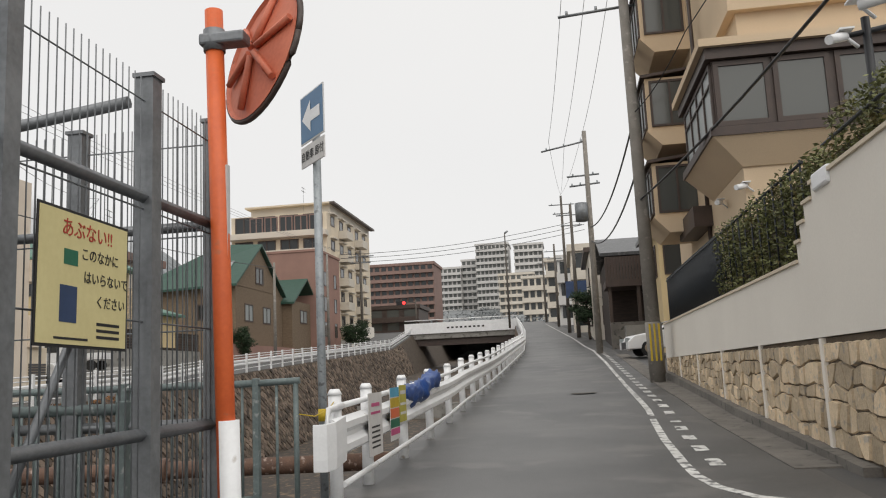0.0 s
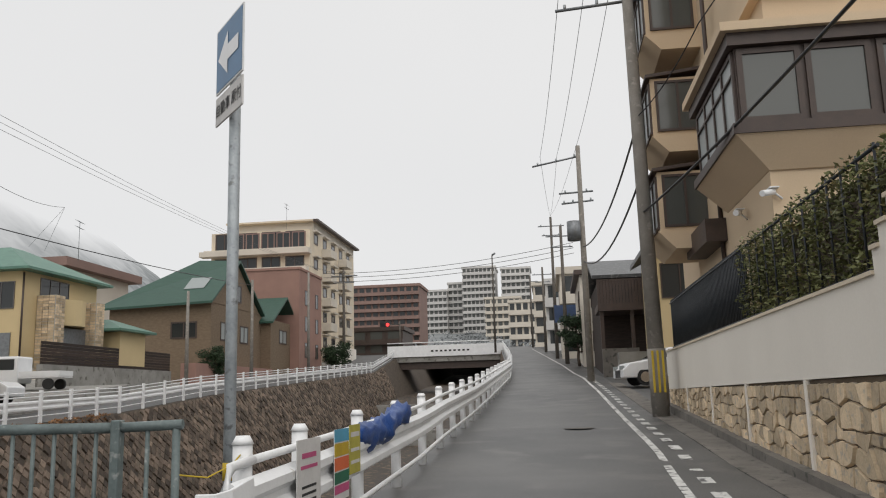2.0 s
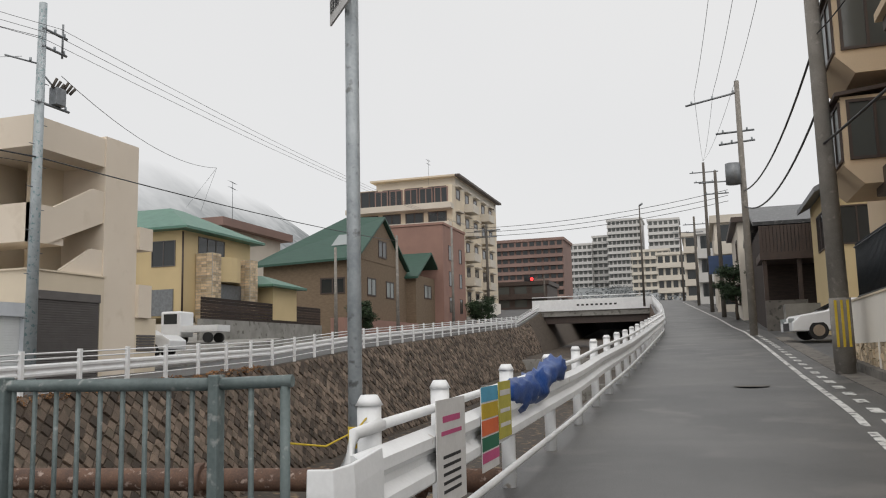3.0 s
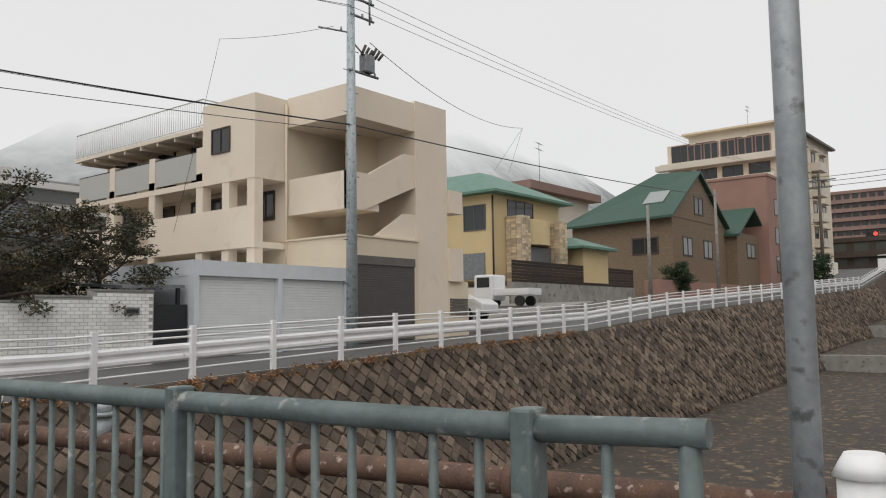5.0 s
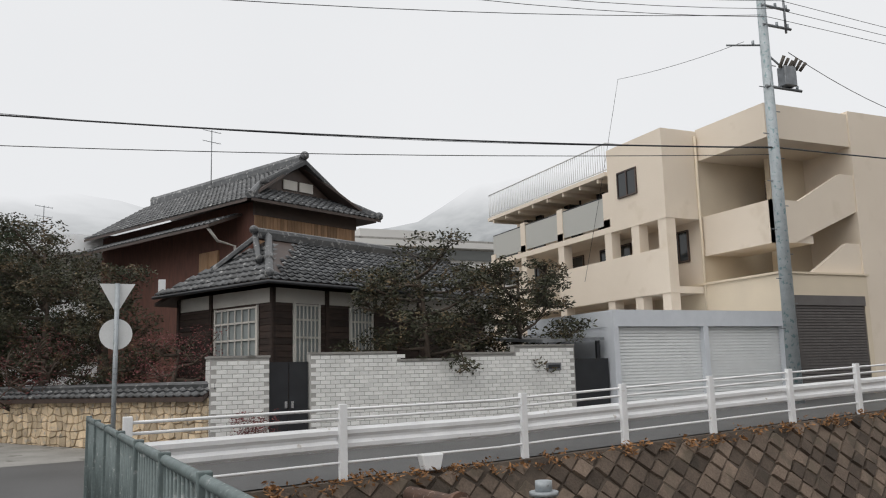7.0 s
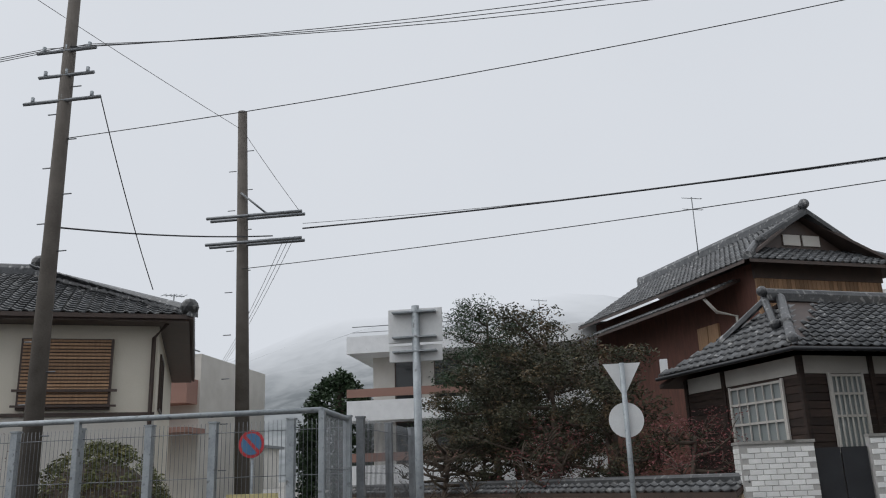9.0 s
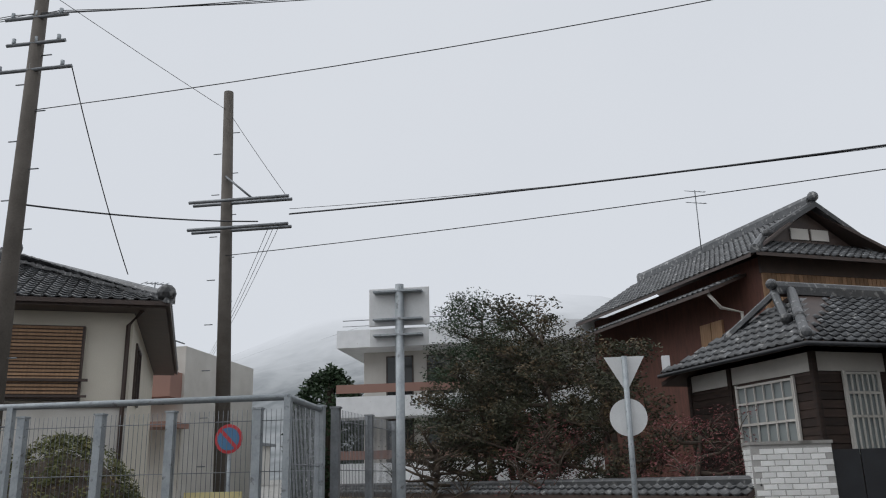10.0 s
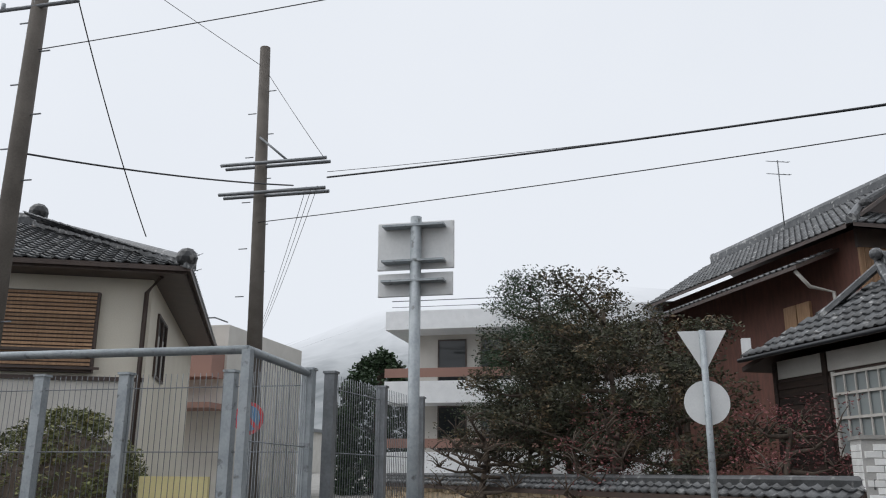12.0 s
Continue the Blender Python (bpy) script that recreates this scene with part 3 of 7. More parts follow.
extrude_profile(bm, [(8.6, 0.1), (8.6, 0.42), (14.7, 0.7), (24.9, 1.28), (24.9, 0.7)], WX - 0.16, WX + 0.02)
tagged(link("kerb", bm, GUTTER), "stained concrete kerb at the wall foot", "kerb", kind="structure")
box_light = thing("wall_lamp", "white box lamp on the wall pier", "lamp")
part("housing", B((WX - 0.06, WX + 0.2, 9.0, 9.55, 3.3, 3.5)), WHITE, box_light, bevel=0.03)
# fence on the wall
fence = thing("boundary_fence", "dark steel picket fence on the cream wall", "fence")
for h in (0.1, 1.25):
    part("rail", tubes(([(WX + 0.15, 6.4, 3.42 + h * 0.35), (WX + 0.15, 9.7, 3.42 + h * 0.35)], 0.02), ([(WX + 0.15, 10.5, 2.62 + h), (WX + 0.15, 24.8, 2.6 + h)], 0.02)), NAVY, fence)
bm = bmesh.new()
tube(bm, [(0, 0, 0), (0, 0, 1.32)], 0.014, seg=6)
bar = part("picket", bm, NAVY, fence)
bar.location = (WX + 0.15, 10.6, 2.6)
for i in range(1, 118):
    if i * 0.12 + 10.6 < 16.4 and i % 4:
        continue
    o = new("picket", bar.data)
    o.parent, o.location = fence, (WX + 0.15, 10.6 + i * 0.12, 2.6)
bm = bmesh.new()
box(bm, WX + 0.2, WX + 0.22, 16.4, 24.8, 2.62, 3.82)
part("screen", bm, NAVY, fence, "dark mesh screen behind the pickets")


def leaves(bm, centre, spread, n, size, rng):
    cx, cy, cz = centre
    for _ in range(n):
        p = Vector((rng.gauss(0, 1), rng.gauss(0, 1), rng.gauss(0, 1)))
        p = p.normalized() * (rng.random() ** 0.4)
        p = Vector((cx + p.x * spread[0], cy + p.y * spread[1], cz + p.z * spread[2]))
        u = Vector((rng.uniform(-1, 1), rng.uniform(-1, 1), rng.uniform(-0.6, 0.6))).normalized() * size * rng.uniform(0.6, 1.3)
        v = u.orthogonal().normalized() * size * rng.uniform(0.25, 0.5)
        v.rotate(Matrix.Rotation(rng.uniform(0, 6.28), 3, u))
        vs = [bm.verts.new(q) for q in (p - u * 0.5, p + v * 0.5, p + u * 0.5, p - v * 0.5)]
        bm.faces.new(vs)


rng = random.Random(3)
hedge = thing("hedge", "clipped green and bronze hedge behind the fence on the wall", "hedge", kind="stuff")
bm = bmesh.new()
y = 6.3
while y < 16.6:
    base = 2.65 if y > 10.4 else 3.4
    top = 4.05 if y > 10.4 else 3.95 + (10.4 - y) * 0.05
    for z in np.arange(base, top, 0.2):
        leaves(bm, (WX + 0.24 + rng.uniform(-0.05, 0.1), y, z), (0.2, 0.16, 0.16), 48, 0.085, rng)
    y += 0.2
part("leaf_mass", bm, HEDGE, hedge)
part("branch_core", B((WX + 0.34, WX + 0.6, 6.4, 16.4, 2.6, 3.8)), BARK, hedge)


def window(parent, x0, x1, y0, y1, z0, z1, axis="x", panes=2, frame_mat=None, glass=None, proud=0.05, fw=0.05):
    """A framed window on a wall face; axis: the way it faces ("x", "-x", "y", "-y"), x0 or y0 being the face."""
    frame_mat, glass = frame_mat or DARK_BROWN, glass or GLASS
    w = thing_part("window", parent)
    bm, gl = bmesh.new(), bmesh.new()
    s = -1 if axis.startswith("-") else 1
    if axis.endswith("x"):
        f0, f1, g0, g1 = x0 - 0.03 * s, x0 + proud * s, x0 - 0.02 * s, x0 + proud * 0.35 * s
        bars = [(y0, y1, z0, z0 + fw), (y0, y1, z1 - fw, z1)] + [(y0 + (y1 - y0 - fw) * i / panes, y0 + (y1 - y0 - fw) * i / panes + fw, z0 + fw, z1 - fw) for i in range(panes + 1)]
        for a, b, c, d in bars:
            box(bm, min(f0, f1), max(f0, f1), a, b, c, d)
        box(gl, min(g0, g1), max(g0, g1), y0 + fw / 2, y1 - fw / 2, z0 + fw / 2, z1 - fw / 2)
    else:
        f0, f1, g0, g1 = y0 - 0.03 * s, y0 + proud * s, y0 - 0.02 * s, y0 + proud * 0.35 * s
        bars = [(x0, x1, z0, z0 + fw), (x0, x1, z1 - fw, z1)] + [(x0 + (x1 - x0 - fw) * i / panes, x0 + (x1 - x0 - fw) * i / panes + fw, z0 + fw, z1 - fw) for i in range(panes + 1)]
        for a, b, c, d in bars:
            box(bm, a, b, min(f0, f1), max(f0, f1), c, d)
        box(gl, x0 + fw / 2, x1 - fw / 2, min(g0, g1), max(g0, g1), z0 + fw / 2, z1 - fw / 2)
    me = bpy.data.meshes.new("window")
    bmesh.ops.recalc_face_normals(bm, faces=bm.faces)
    bm.to_mesh(me)
    bm.free()
    me.materials.append(frame_mat)
    w.data = me
    p = link("pane", gl, glass)
    p.parent = w
    return w


def thing_part(name, parent):
    o = bpy.data.objects.new(name, bpy.data.meshes.new(name))
    scene.collection.objects.link(o)
    o.parent = parent
    return o


# tan house: south wall faces the junction, west wall the lane
tan = thing("tan_house", "tall tan rendered house with dark brown bay windows", "house")
part("wall", B((3.9, 14, 16.9, 27.6, 0.6, 16)), TAN, tan)
part("lower_wall", B((3.75, 3.9, 16.9, 24.2, 0.6, 6.1)), TAN, tan)
part("band", B((3.72, 14, 16.72, 16.9, 8.55, 8.8)), TAN, tan)
part("band", B((3.72, 3.9, 16.9, 27.7, 8.55, 8.8)), TAN, tan)
# wide corner bay: dark frame, sloping tan skirt below, thin tan roof
part("bay_window", B((3.12, 9.0, 16.42, 20.4, 7.45, 7.68), (3.1, 9.0, 16.4, 20.4, 5.86, 6.04)), DARK_BROWN, tan)
bm = bmesh.new()
prism(bm, [(3.14, 16.44), (8.88, 16.44), (8.88, 20.36), (3.14, 20.36)], 5.3, 5.86)
for v in bm.verts:
    if v.co.z < 5.5:
        v.co.x, v.co.y = max(v.co.x, 3.74), max(v.co.y, 16.85)
part("bay_base", bm, TAN, tan)
part("bay_core", B((3.26, 8.8, 16.58, 20.3, 6.04, 7.45)), DARK_BROWN, tan)
window(tan, 3.28, 4.35, 16.58, 0, 6.08, 7.42, "-y", 1, glass=GREYGLASS, fw=0.1)
window(tan, 4.42, 5.5, 16.58, 0, 6.08, 7.42, "-y", 1, glass=GREYGLASS, fw=0.1)
window(tan, 5.6, 8.8, 16.58, 0, 6.08, 7.42, "-y", 3, glass=GREYGLASS, fw=0.1)
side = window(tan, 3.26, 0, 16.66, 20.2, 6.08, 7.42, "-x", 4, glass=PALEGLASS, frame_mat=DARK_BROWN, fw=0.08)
part("glazing_bar", B((3.2, 3.24, 16.7, 20.15, 6.98, 7.02)), DARK_BROWN, side)
part("bay_roof", B((3.0, 9.2, 16.3, 20.5, 7.68, 7.84)), TAN, tan)
for y0, z0 in ((22.5, 5.35), (22.5, 7.75), (22.5, 10.4)):
    part("bay_window", B((2.62, 3.9, y0, y0 + 2.3, z0, z0 + 1.5)), TAN, tan)
    bm = bmesh.new()
    prism(bm, [(2.56, y0 - 0.08), (3.9, y0 - 0.08), (3.9, y0 + 2.38), (2.56, y0 + 2.38)], z0 - 0.42, z0)
    for v in bm.verts:
        if v.co.z < z0 - 0.2:
            v.co.x = max(v.co.x, 2.95)
    part("bay_base", bm, TAN, tan)
    bm = bmesh.new()
    slab(bm, [(2.5, y0 - 0.12, z0 + 1.58), (3.9, y0 - 0.12, z0 + 1.72), (3.9, y0 + 2.42, z0 + 1.72), (2.5, y0 + 2.42, z0 + 1.58)], 0.08)
    part("bay_roof", bm, DARK_BROWN, tan)
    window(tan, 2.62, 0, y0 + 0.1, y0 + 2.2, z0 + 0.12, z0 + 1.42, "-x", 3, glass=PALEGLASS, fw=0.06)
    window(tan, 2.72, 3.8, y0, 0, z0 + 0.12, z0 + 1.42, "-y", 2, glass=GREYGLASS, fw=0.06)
part("drainpipe", tubes(([(3.7, 20.9, 2.6), (3.7, 20.9, 15)], 0.05)), DARK_BROWN, tan)
part("canopy", B((3.3, 3.75, 20.6, 23.2, 4.75, 5.25)), DARK_BROWN, tan, "brown entrance canopy")
part("roof", B((3.6, 14.3, 16.6, 27.9, 16, 16.3)), DARK_BROWN, tan)


def cctv(x, y, z, aim, size=1.0):
    t = thing("security_camera", "white bullet security camera on a bracket", "camera")
    e, d = Vector((x, y, z)), Vector(aim).normalized()
    part("body", tubes(([e, e + d * 0.3 * size], 0.055 * size), seg=12), WHITE, t)
    part("hood", B((x - 0.08 * size, x + 0.08 * size, y - 0.1 * size, y + 0.12 * size, z + 0.055 * size, z + 0.075 * size)), WHITE, t)
    part("bracket", tubes(([e, e + Vector((0.15, 0.05, -0.12)) * size], 0.02)), WHITE, t)
    return t


cctv(3.6, 18.7, 4.95, (-0.5, -1, -0.2))
cctv(3.75, 16.8, 4.9, (-0.8, -0.6, -0.2))
cp = thing("camera_pole", "dark steel pole with two security cameras over the hedge", "camera pole")
part("pole", tubes(([(3.25, 8.6, 3.4), (3.25, 8.6, 4.9)], 0.045)), BLACK, cp)
part("arm", tubes(([(3.05, 8.6, 4.72), (3.45, 8.6, 4.78)], 0.03)), BLACK, cp)
cctv(3.15, 8.45, 4.98, (0.9, -0.6, 0.0), 1.1)
cctv(3.0, 8.5, 4.68, (-0.8, -0.6, -0.3), 0.9)


# ---- poles, mirror and signs near the lane ----
def utility_pole(name_label, x, y, z, top, r=0.17, material=None, lean=0.0, tip=0.0):
    t = thing("utility_pole", name_label, "utility pole")
    part("pole", taper(x, y, z - 0.3, top, r, r * 0.62, lean, tip), material or POLE, t)
    return t


def taper(x, y, z0, z1, r0, r1, lean=0.0, tip=0.0):
    bm = bmesh.new()
    tube(bm, [(x, y, z0), (x + lean, y + tip, z1)], r0, r1, seg=14)
    return bm


def crossarm(t, a, b, r=0.045, insulators=3, up=0.14):
    a, b = Vector(a), Vector(b)
    part("crossarm", tubes(([a, b], r), seg=4), GALV, t)
    for i in range(insulators):
        p = a.lerp(b, (i + 0.3) / max(1, insulators - 0.4))
        part("insulator", tubes(([p, p + Vector((0, 0, up))], 0.04)), PALE_GALV, t)


p1 = utility_pole("grey concrete utility pole with a yellow and black base guard", 2.4, 23.2, 0.98, 13.6, 0.21, lean=-0.12)
part("base_guard", tubes(([(2.4, 23.2, 1.2), (2.39, 23.2, 2.6)], 0.222), seg=14), POLE, p1)
bm = bmesh.new()
for i in range(3):
    box(bm, 2.24 + i * 0.12, 2.29 + i * 0.12, 22.96, 23.0, 1.55, 2.55)
part("guard_stripe", bm, YELLOWPAINT, p1)
crossarm(p1, (0.4, 23.2, 11.6), (2.6, 23.2, 11.75))
crossarm(p1, (0.5, 23.2, 12.5), (2.6, 23.2, 12.6))
p2_ = utility_pole("concrete utility pole with a transformer and crossarms", 1.6, 41, 2.1, 13.2, 0.17)
crossarm(p2_, (-0.6, 41, 12.3), (1.7, 41, 12.7))
crossarm(p2_, (0.7, 41, 10.4), (2.2, 41, 10.5), insulators=4)
crossarm(p2_, (0.6, 41, 10.9), (2.2, 41, 10.95), insulators=2)
part("transformer", tubes(([(1.2, 40.9, 8.6), (1.2, 40.9, 9.5)], 0.32), seg=14), GALV, p2_, "grey drum transformer")
for x, y, h in ((1.0, 62, 10), (0.4, 72, 12), (-2.5, 118, 10), (-0.6, 90, 9)):
    q = utility_pole("distant concrete utility pole along the climbing lane", x, y, gz(y), gz(y) + h, 0.16, DARKPOLE)
    crossarm(q, (x - 1.1, y, gz(y) + h - 0.8), (x + 1.1, y, gz(y) + h - 0.8))
    crossarm(q, (x - 0.8, y, gz(y) + h - 1.6), (x + 0.8, y, gz(y) + h - 1.6))
lamp = thing("street_lamp", "slim dark street lamp beside the far bridge", "street lamp")
part("pole", taper(-6.6, 101, 6.5, 18.2, 0.14, 0.07), DARKPOLE, lamp)
part("head", tubes(([(-6.6, 101, 18.2), (-6.2, 101, 18.45)], 0.12)), GALV, lamp)

# orange traffic mirror seen from behind
mir = thing("traffic_mirror", "orange convex traffic mirror seen from behind on its pole", "traffic mirror")
part("pole", tubes(([(-1.8, 4.28, 0.2), (-1.84, 4.28, 2.0), (-1.88, 4.28, 3.62)], 0.052), seg=14), ORANGE, mir)
part("pole_sleeve", tubes(([(-1.79, 4.28, 0.15), (-1.81, 4.28, 1.30)], 0.06), seg=14), WHITE, mir, "white sleeve round the pole foot")
part("bracket", B((-1.95, -1.68, 4.22, 4.34, 3.4, 3.47)), GALV, mir, bevel=0.015)
part("clamp", tubes(([(-1.875, 4.28, 3.37), (-1.877, 4.28, 3.5)], 0.062), seg=12), GALV, mir)
bm = bmesh.new()
M = look((-1.67, 4.5, 3.42), (-1.0, 5.24, 3.2))
for r0, r1, d0, d1 in ((0.0, 0.4, 0.06, 0.0), (0.4, 0.42, 0.0, 0.02)):
    for k in range(32):
        a, b = 2 * math.pi * k / 32, 2 * math.pi * (k + 1) / 32
        vs = [M @ Vector((r * math.cos(c), r * math.sin(c), d)) for r, c, d in ((r0, a, d0), (r1, a, d1), (r1, b, d1), (r0, b, d0))]
        bm.faces.new([bm.verts.new(v) for v in (vs if r0 else vs[1:] + vs[:1])])
bmesh.ops.remove_doubles(bm, verts=bm.verts, dist=0.0005)
part("back_shell", bm, PALE_ORANGE, mir, "faded orange ribbed back of the mirror")
for k in range(6):
    a = 2 * math.pi * k / 6 + 0.3
    q = [M @ Vector((r * math.cos(a), r * math.sin(a), 0.075 - r * 0.12)) for r in (0.04, 0.36)]
    part("rib", tubes((q, 0.022), seg=6), PALE_ORANGE, mir)
bm = bmesh.new()
ring = [M @ Vector((0.425 * math.cos(2 * math.pi * k / 40), 0.425 * math.sin(2 * math.pi * k / 40), 0.0)) for k in range(41)]
tube(bm, ring, 0.018, seg=6)
part("rim", bm, DARK_BROWN, mir)
bm = bmesh.new()
for k in range(32):
    a, b = 2 * math.pi * k / 32, 2 * math.pi * (k + 1) / 32
    bm.faces.new([bm.verts.new(M @ Vector(q)) for q in ((0, 0, -0.06), (0.41 * math.cos(a), 0.41 * math.sin(a), -0.012), (0.41 * math.cos(b), 0.41 * math.sin(b), -0.012))])
part("mirror_face", bm, CHROME, mir)
plate = thing("pole_notice", "narrow white notice strip on the orange pole", "sign")
part("strip", B((-1.822, -1.797, 4.262, 4.30, 2.0, 2.7)), PAPER, plate)


def text_mesh(body, size, m, material, parent, name="lettering", align="LEFT"):
    cu = bpy.data.curves.new("text", "FONT")
    cu.body, cu.size, cu.align_x, cu.extrude = body, size, align, 0.0008
    tmp = bpy.data.objects.new("text", cu)
    scene.collection.objects.link(tmp)
    bpy.context.view_layer.update()
    me = bpy.data.meshes.new_from_object(tmp.evaluated_get(bpy.context.evaluated_depsgraph_get()))
    bpy.data.objects.remove(tmp)
    me.materials.clear()
    me.materials.append(material)
    o = new(name, me)
    o.parent, o.matrix_basis = parent, m
    return o


# blue sign on a tall pole at the rail's end
sg = thing("road_sign", "blue one-way sign with white arrow on a mottled grey pole", "road sign")
SX, SY = -2.42, 8.05
part("pole", tubes(([(SX, SY, 0.1), (SX, SY, 4.35)], 0.042), seg=14), PALE_GALV, sg)
part("pole_band", tubes(([(SX, SY, 1.08), (SX, SY, 1.2)], 0.045), seg=14), YELLOWPAINT, sg)
S = pose(SX - 0.007, SY - 0.085, 0, 90, 0, -50)
def on_plate(name, x0, x1, z0, z1, d, material, thick=0.012):
    bm = B((x0, x1, z0, z1, d, d + thick))
    bm.transform(S)
    return part(name, bm, material, sg)
on_plate("plate", -0.3, 0.3, 3.93, 4.45, 0, SIGNBACK)
on_plate("blue_face", -0.285, 0.285, 3.945, 4.435, 0.012, SIGNBLUE, 0.003)
bm = bmesh.new()
arrow = [(-0.24, 4.19), (-0.02, 4.36), (-0.02, 4.25), (0.22, 4.25), (0.22, 4.13), (-0.02, 4.13), (-0.02, 4.02)]
bm.faces.new([bm.verts.new(S @ Vector((a, b, 0.019))) for a, b in arrow])
part("arrow", bm, WHITE, sg)
on_plate("lower_plate", -0.3, 0.3, 3.68, 3.9, 0, PAPER)
text_mesh("自動車 原付", 0.11, S @ pose(0, 3.75, 0.016), INK, sg, align="CENTER")

# notices and tarp on the guard rail
def notice(y, w, z0, z1, material, label, bars):
    t = thing("notice", label, "notice")
    x = near_x(y) + 0.175
    zb = gz(y)
    part("sheet", B((x, x + 0.006, y, y + w, zb + z0, zb + z1)), material, t)
    for (b0, b1, c0, c1, m) in bars:
        part("print", B((x + 0.006, x + 0.008, y + w * b0, y + w * b1, zb + z0 + (z1 - z0) * c0, zb + z0 + (z1 - z0) * c1)), m, t)
notice(8.35, 0.62, 0.36, 1.0, PAPER, "weathered white paper notice tied to the rail", [(0.2, 0.8, 0.78, 0.84, PINKINK), (0.15, 0.85, 0.66, 0.7, PINKINK)] + [(0.2, 0.8, 0.12 + 0.08 * i, 0.15 + 0.08 * i, INK) for i in range(5)])
notice(9.4, 0.5, 0.4, 1.0, PAPER, "colourful striped notice sheet tied to the rail", [(0, 1, 0.82, 1.0, CYANINK), (0, 1, 0.62, 0.8, YELLOWPAINT), (0, 1, 0.42, 0.6, ORANGE), (0, 1, 0.24, 0.4, GREENINK), (0, 1, 0.1, 0.22, PINKINK)])
notice(9.94, 0.42, 0.56, 1.0, OLIVEINK, "olive yellow notice sheet tied to the rail", [(0.1, 0.9, 0.75, 0.85, PAPER), (0.1, 0.9, 0.45, 0.52, PAPER), (0.1, 0.9, 0.2, 0.27, PAPER)])
tarp = thing("tarp_bundle", "crumpled blue plastic tarp draped over the rail", "tarp")
bm = bmesh.new()
rows = []
for i in range(33):
    u = i / 32
    y = 10.45 + 3.0 * u
    rr = 0.17 * (0.75 + 0.25 * noise.noise(Vector((u * 9, 1.7, 0)))) * (1 - 0.5 * abs(2 * u - 1) ** 5)
    cen = Vector((near_x(y) + 0.09, y, gz(y) + 0.87 - 0.06 * math.sin(u * 5)))
    row = []
    for k in range(18):
        a = 2 * math.pi * k / 18
        w = rr * (1 + 0.5 * noise.noise(Vector((u * 14, math.cos(a) * 2, math.sin(a) * 2))))
        row.append(bm.verts.new(cen + Vector((math.cos(a) * w * 0.95, 0, math.sin(a) * w * 1.15))))
    rows.append(row)
for a, b in zip(rows, rows[1:]):
    for k in range(18):
        bm.faces.new((a[k], a[(k + 1) % 18], b[(k + 1) % 18], b[k])).smooth = True
bm.faces.new(rows[0])
bm.faces.new(rows[-1][::-1])
part("sheet", bm, TARP, tarp)


# ---- mesh enclosures ----
def mesh_panel(parent, a, b, z0, z1, spikes=0.0, step=0.055, lean=(0, 0)):
    """Vertical wires with a few horizontal ones between two plan points."""
    a, b = Vector((*a, 0)), Vector((*b, 0))
    n = max(2, round((b - a).length / step))
    bm = bmesh.new()
    for i in range(n + 1):
        p = a.lerp(b, i / n)
        tube(bm, [(p.x, p.y, z0), (p.x, p.y, z1), (p.x + lean[0], p.y + lean[1], z1 + spikes)], 0.0035, seg=4)
    for k in range(round((z1 - z0) / 0.5) + 1):
        z = z0 + (z1 - z0) * k / round((z1 - z0) / 0.5)
        tube(bm, [(a.x, a.y, z), (b.x, b.y, z)], 0.0045, seg=4)
    return part("wire_mesh", bm, GALV, parent)


def enclosure(label, corners, z0, z1, posts_every, closed=False, at=None, post=0.045, material=None, spikes=0.12, bars=(0.05, 0.5)):
    t = thing("mesh_fence", label, "fence")
    material = material or GALV
    pts = list(corners) + ([corners[0]] if closed else [])
    for a, b in zip(pts, pts[1:]):
        L = math.hypot(b[0] - a[0], b[1] - a[1])
        n = max(1, round(L / posts_every))
        mesh_panel(t, a, b, z0 + 0.05, z1 - 0.12, spikes)
        for f in bars:
            z = z0 + (z1 - z0) * f
            bm = bmesh.new()
            tube(bm, [(a[0], a[1], z), (b[0], b[1], z)], 0.03, seg=4)
            part("rail", bm, material, t)
        for i in range(0 if a == pts[0] else 1, n + 1):
            x, y = a[0] + (b[0] - a[0]) * i / n, a[1] + (b[1] - a[1]) * i / n
            if at and a == pts[0]:
                y = at[i]
            part("post", B((x - post, x + post, y - post, y + post, z0 - 0.2, z1), (x - post * 1.25, x + post * 1.25, y - post * 1.25, y + post * 1.25, z1, z1 + 0.02)), material, t)
    return t


enc = enclosure("tall grey galvanised mesh fence and gate above the creek", [(-1.93, 0.8), (-1.93, 4.38), (-3.6, 4.38), (-3.6, 0.8)], 0.15, 2.98, 0.9, bars=(0.02, 0.40, 0.79), at=(0.8, 1.7, 2.58, 3.63, 4.38))
for y0, y1 in ((1.72, 2.58), (2.62, 3.46)):
    part("brace", tubes(([(-2.0, y0, 0.9), (-2.0, y1, 2.2)], 0.018)), GALV, enc)
part("top_brace", tubes(([(-1.95, 3.48, 2.82), (-3.6, 3.48, 2.62)], 0.03)), GALV, enc)
part("latch", B((-1.98, -1.86, 2.5, 2.85, 1.02, 1.1)), BLACK, enc)
ws = thing("warning_sign", "cream warning sign with black border wired to the mesh gate", "sign")
W = pose(-1.86, 3.0, 1.92, 90, 0, 90) @ pose(0, 0, 0, 0, 0, -1)
def on_sign(name, x0, x1, y0, y1, d, material):
    bm = B((x0, x1, y0, y1, d, d + 0.004))
    bm.transform(W)
    return part(name, bm, material, ws)
on_sign("border", -0.315, 0.315, -0.265, 0.265, 0, INK)
on_sign("panel", -0.303, 0.303, -0.253, 0.253, 0.003, SIGNYEL)
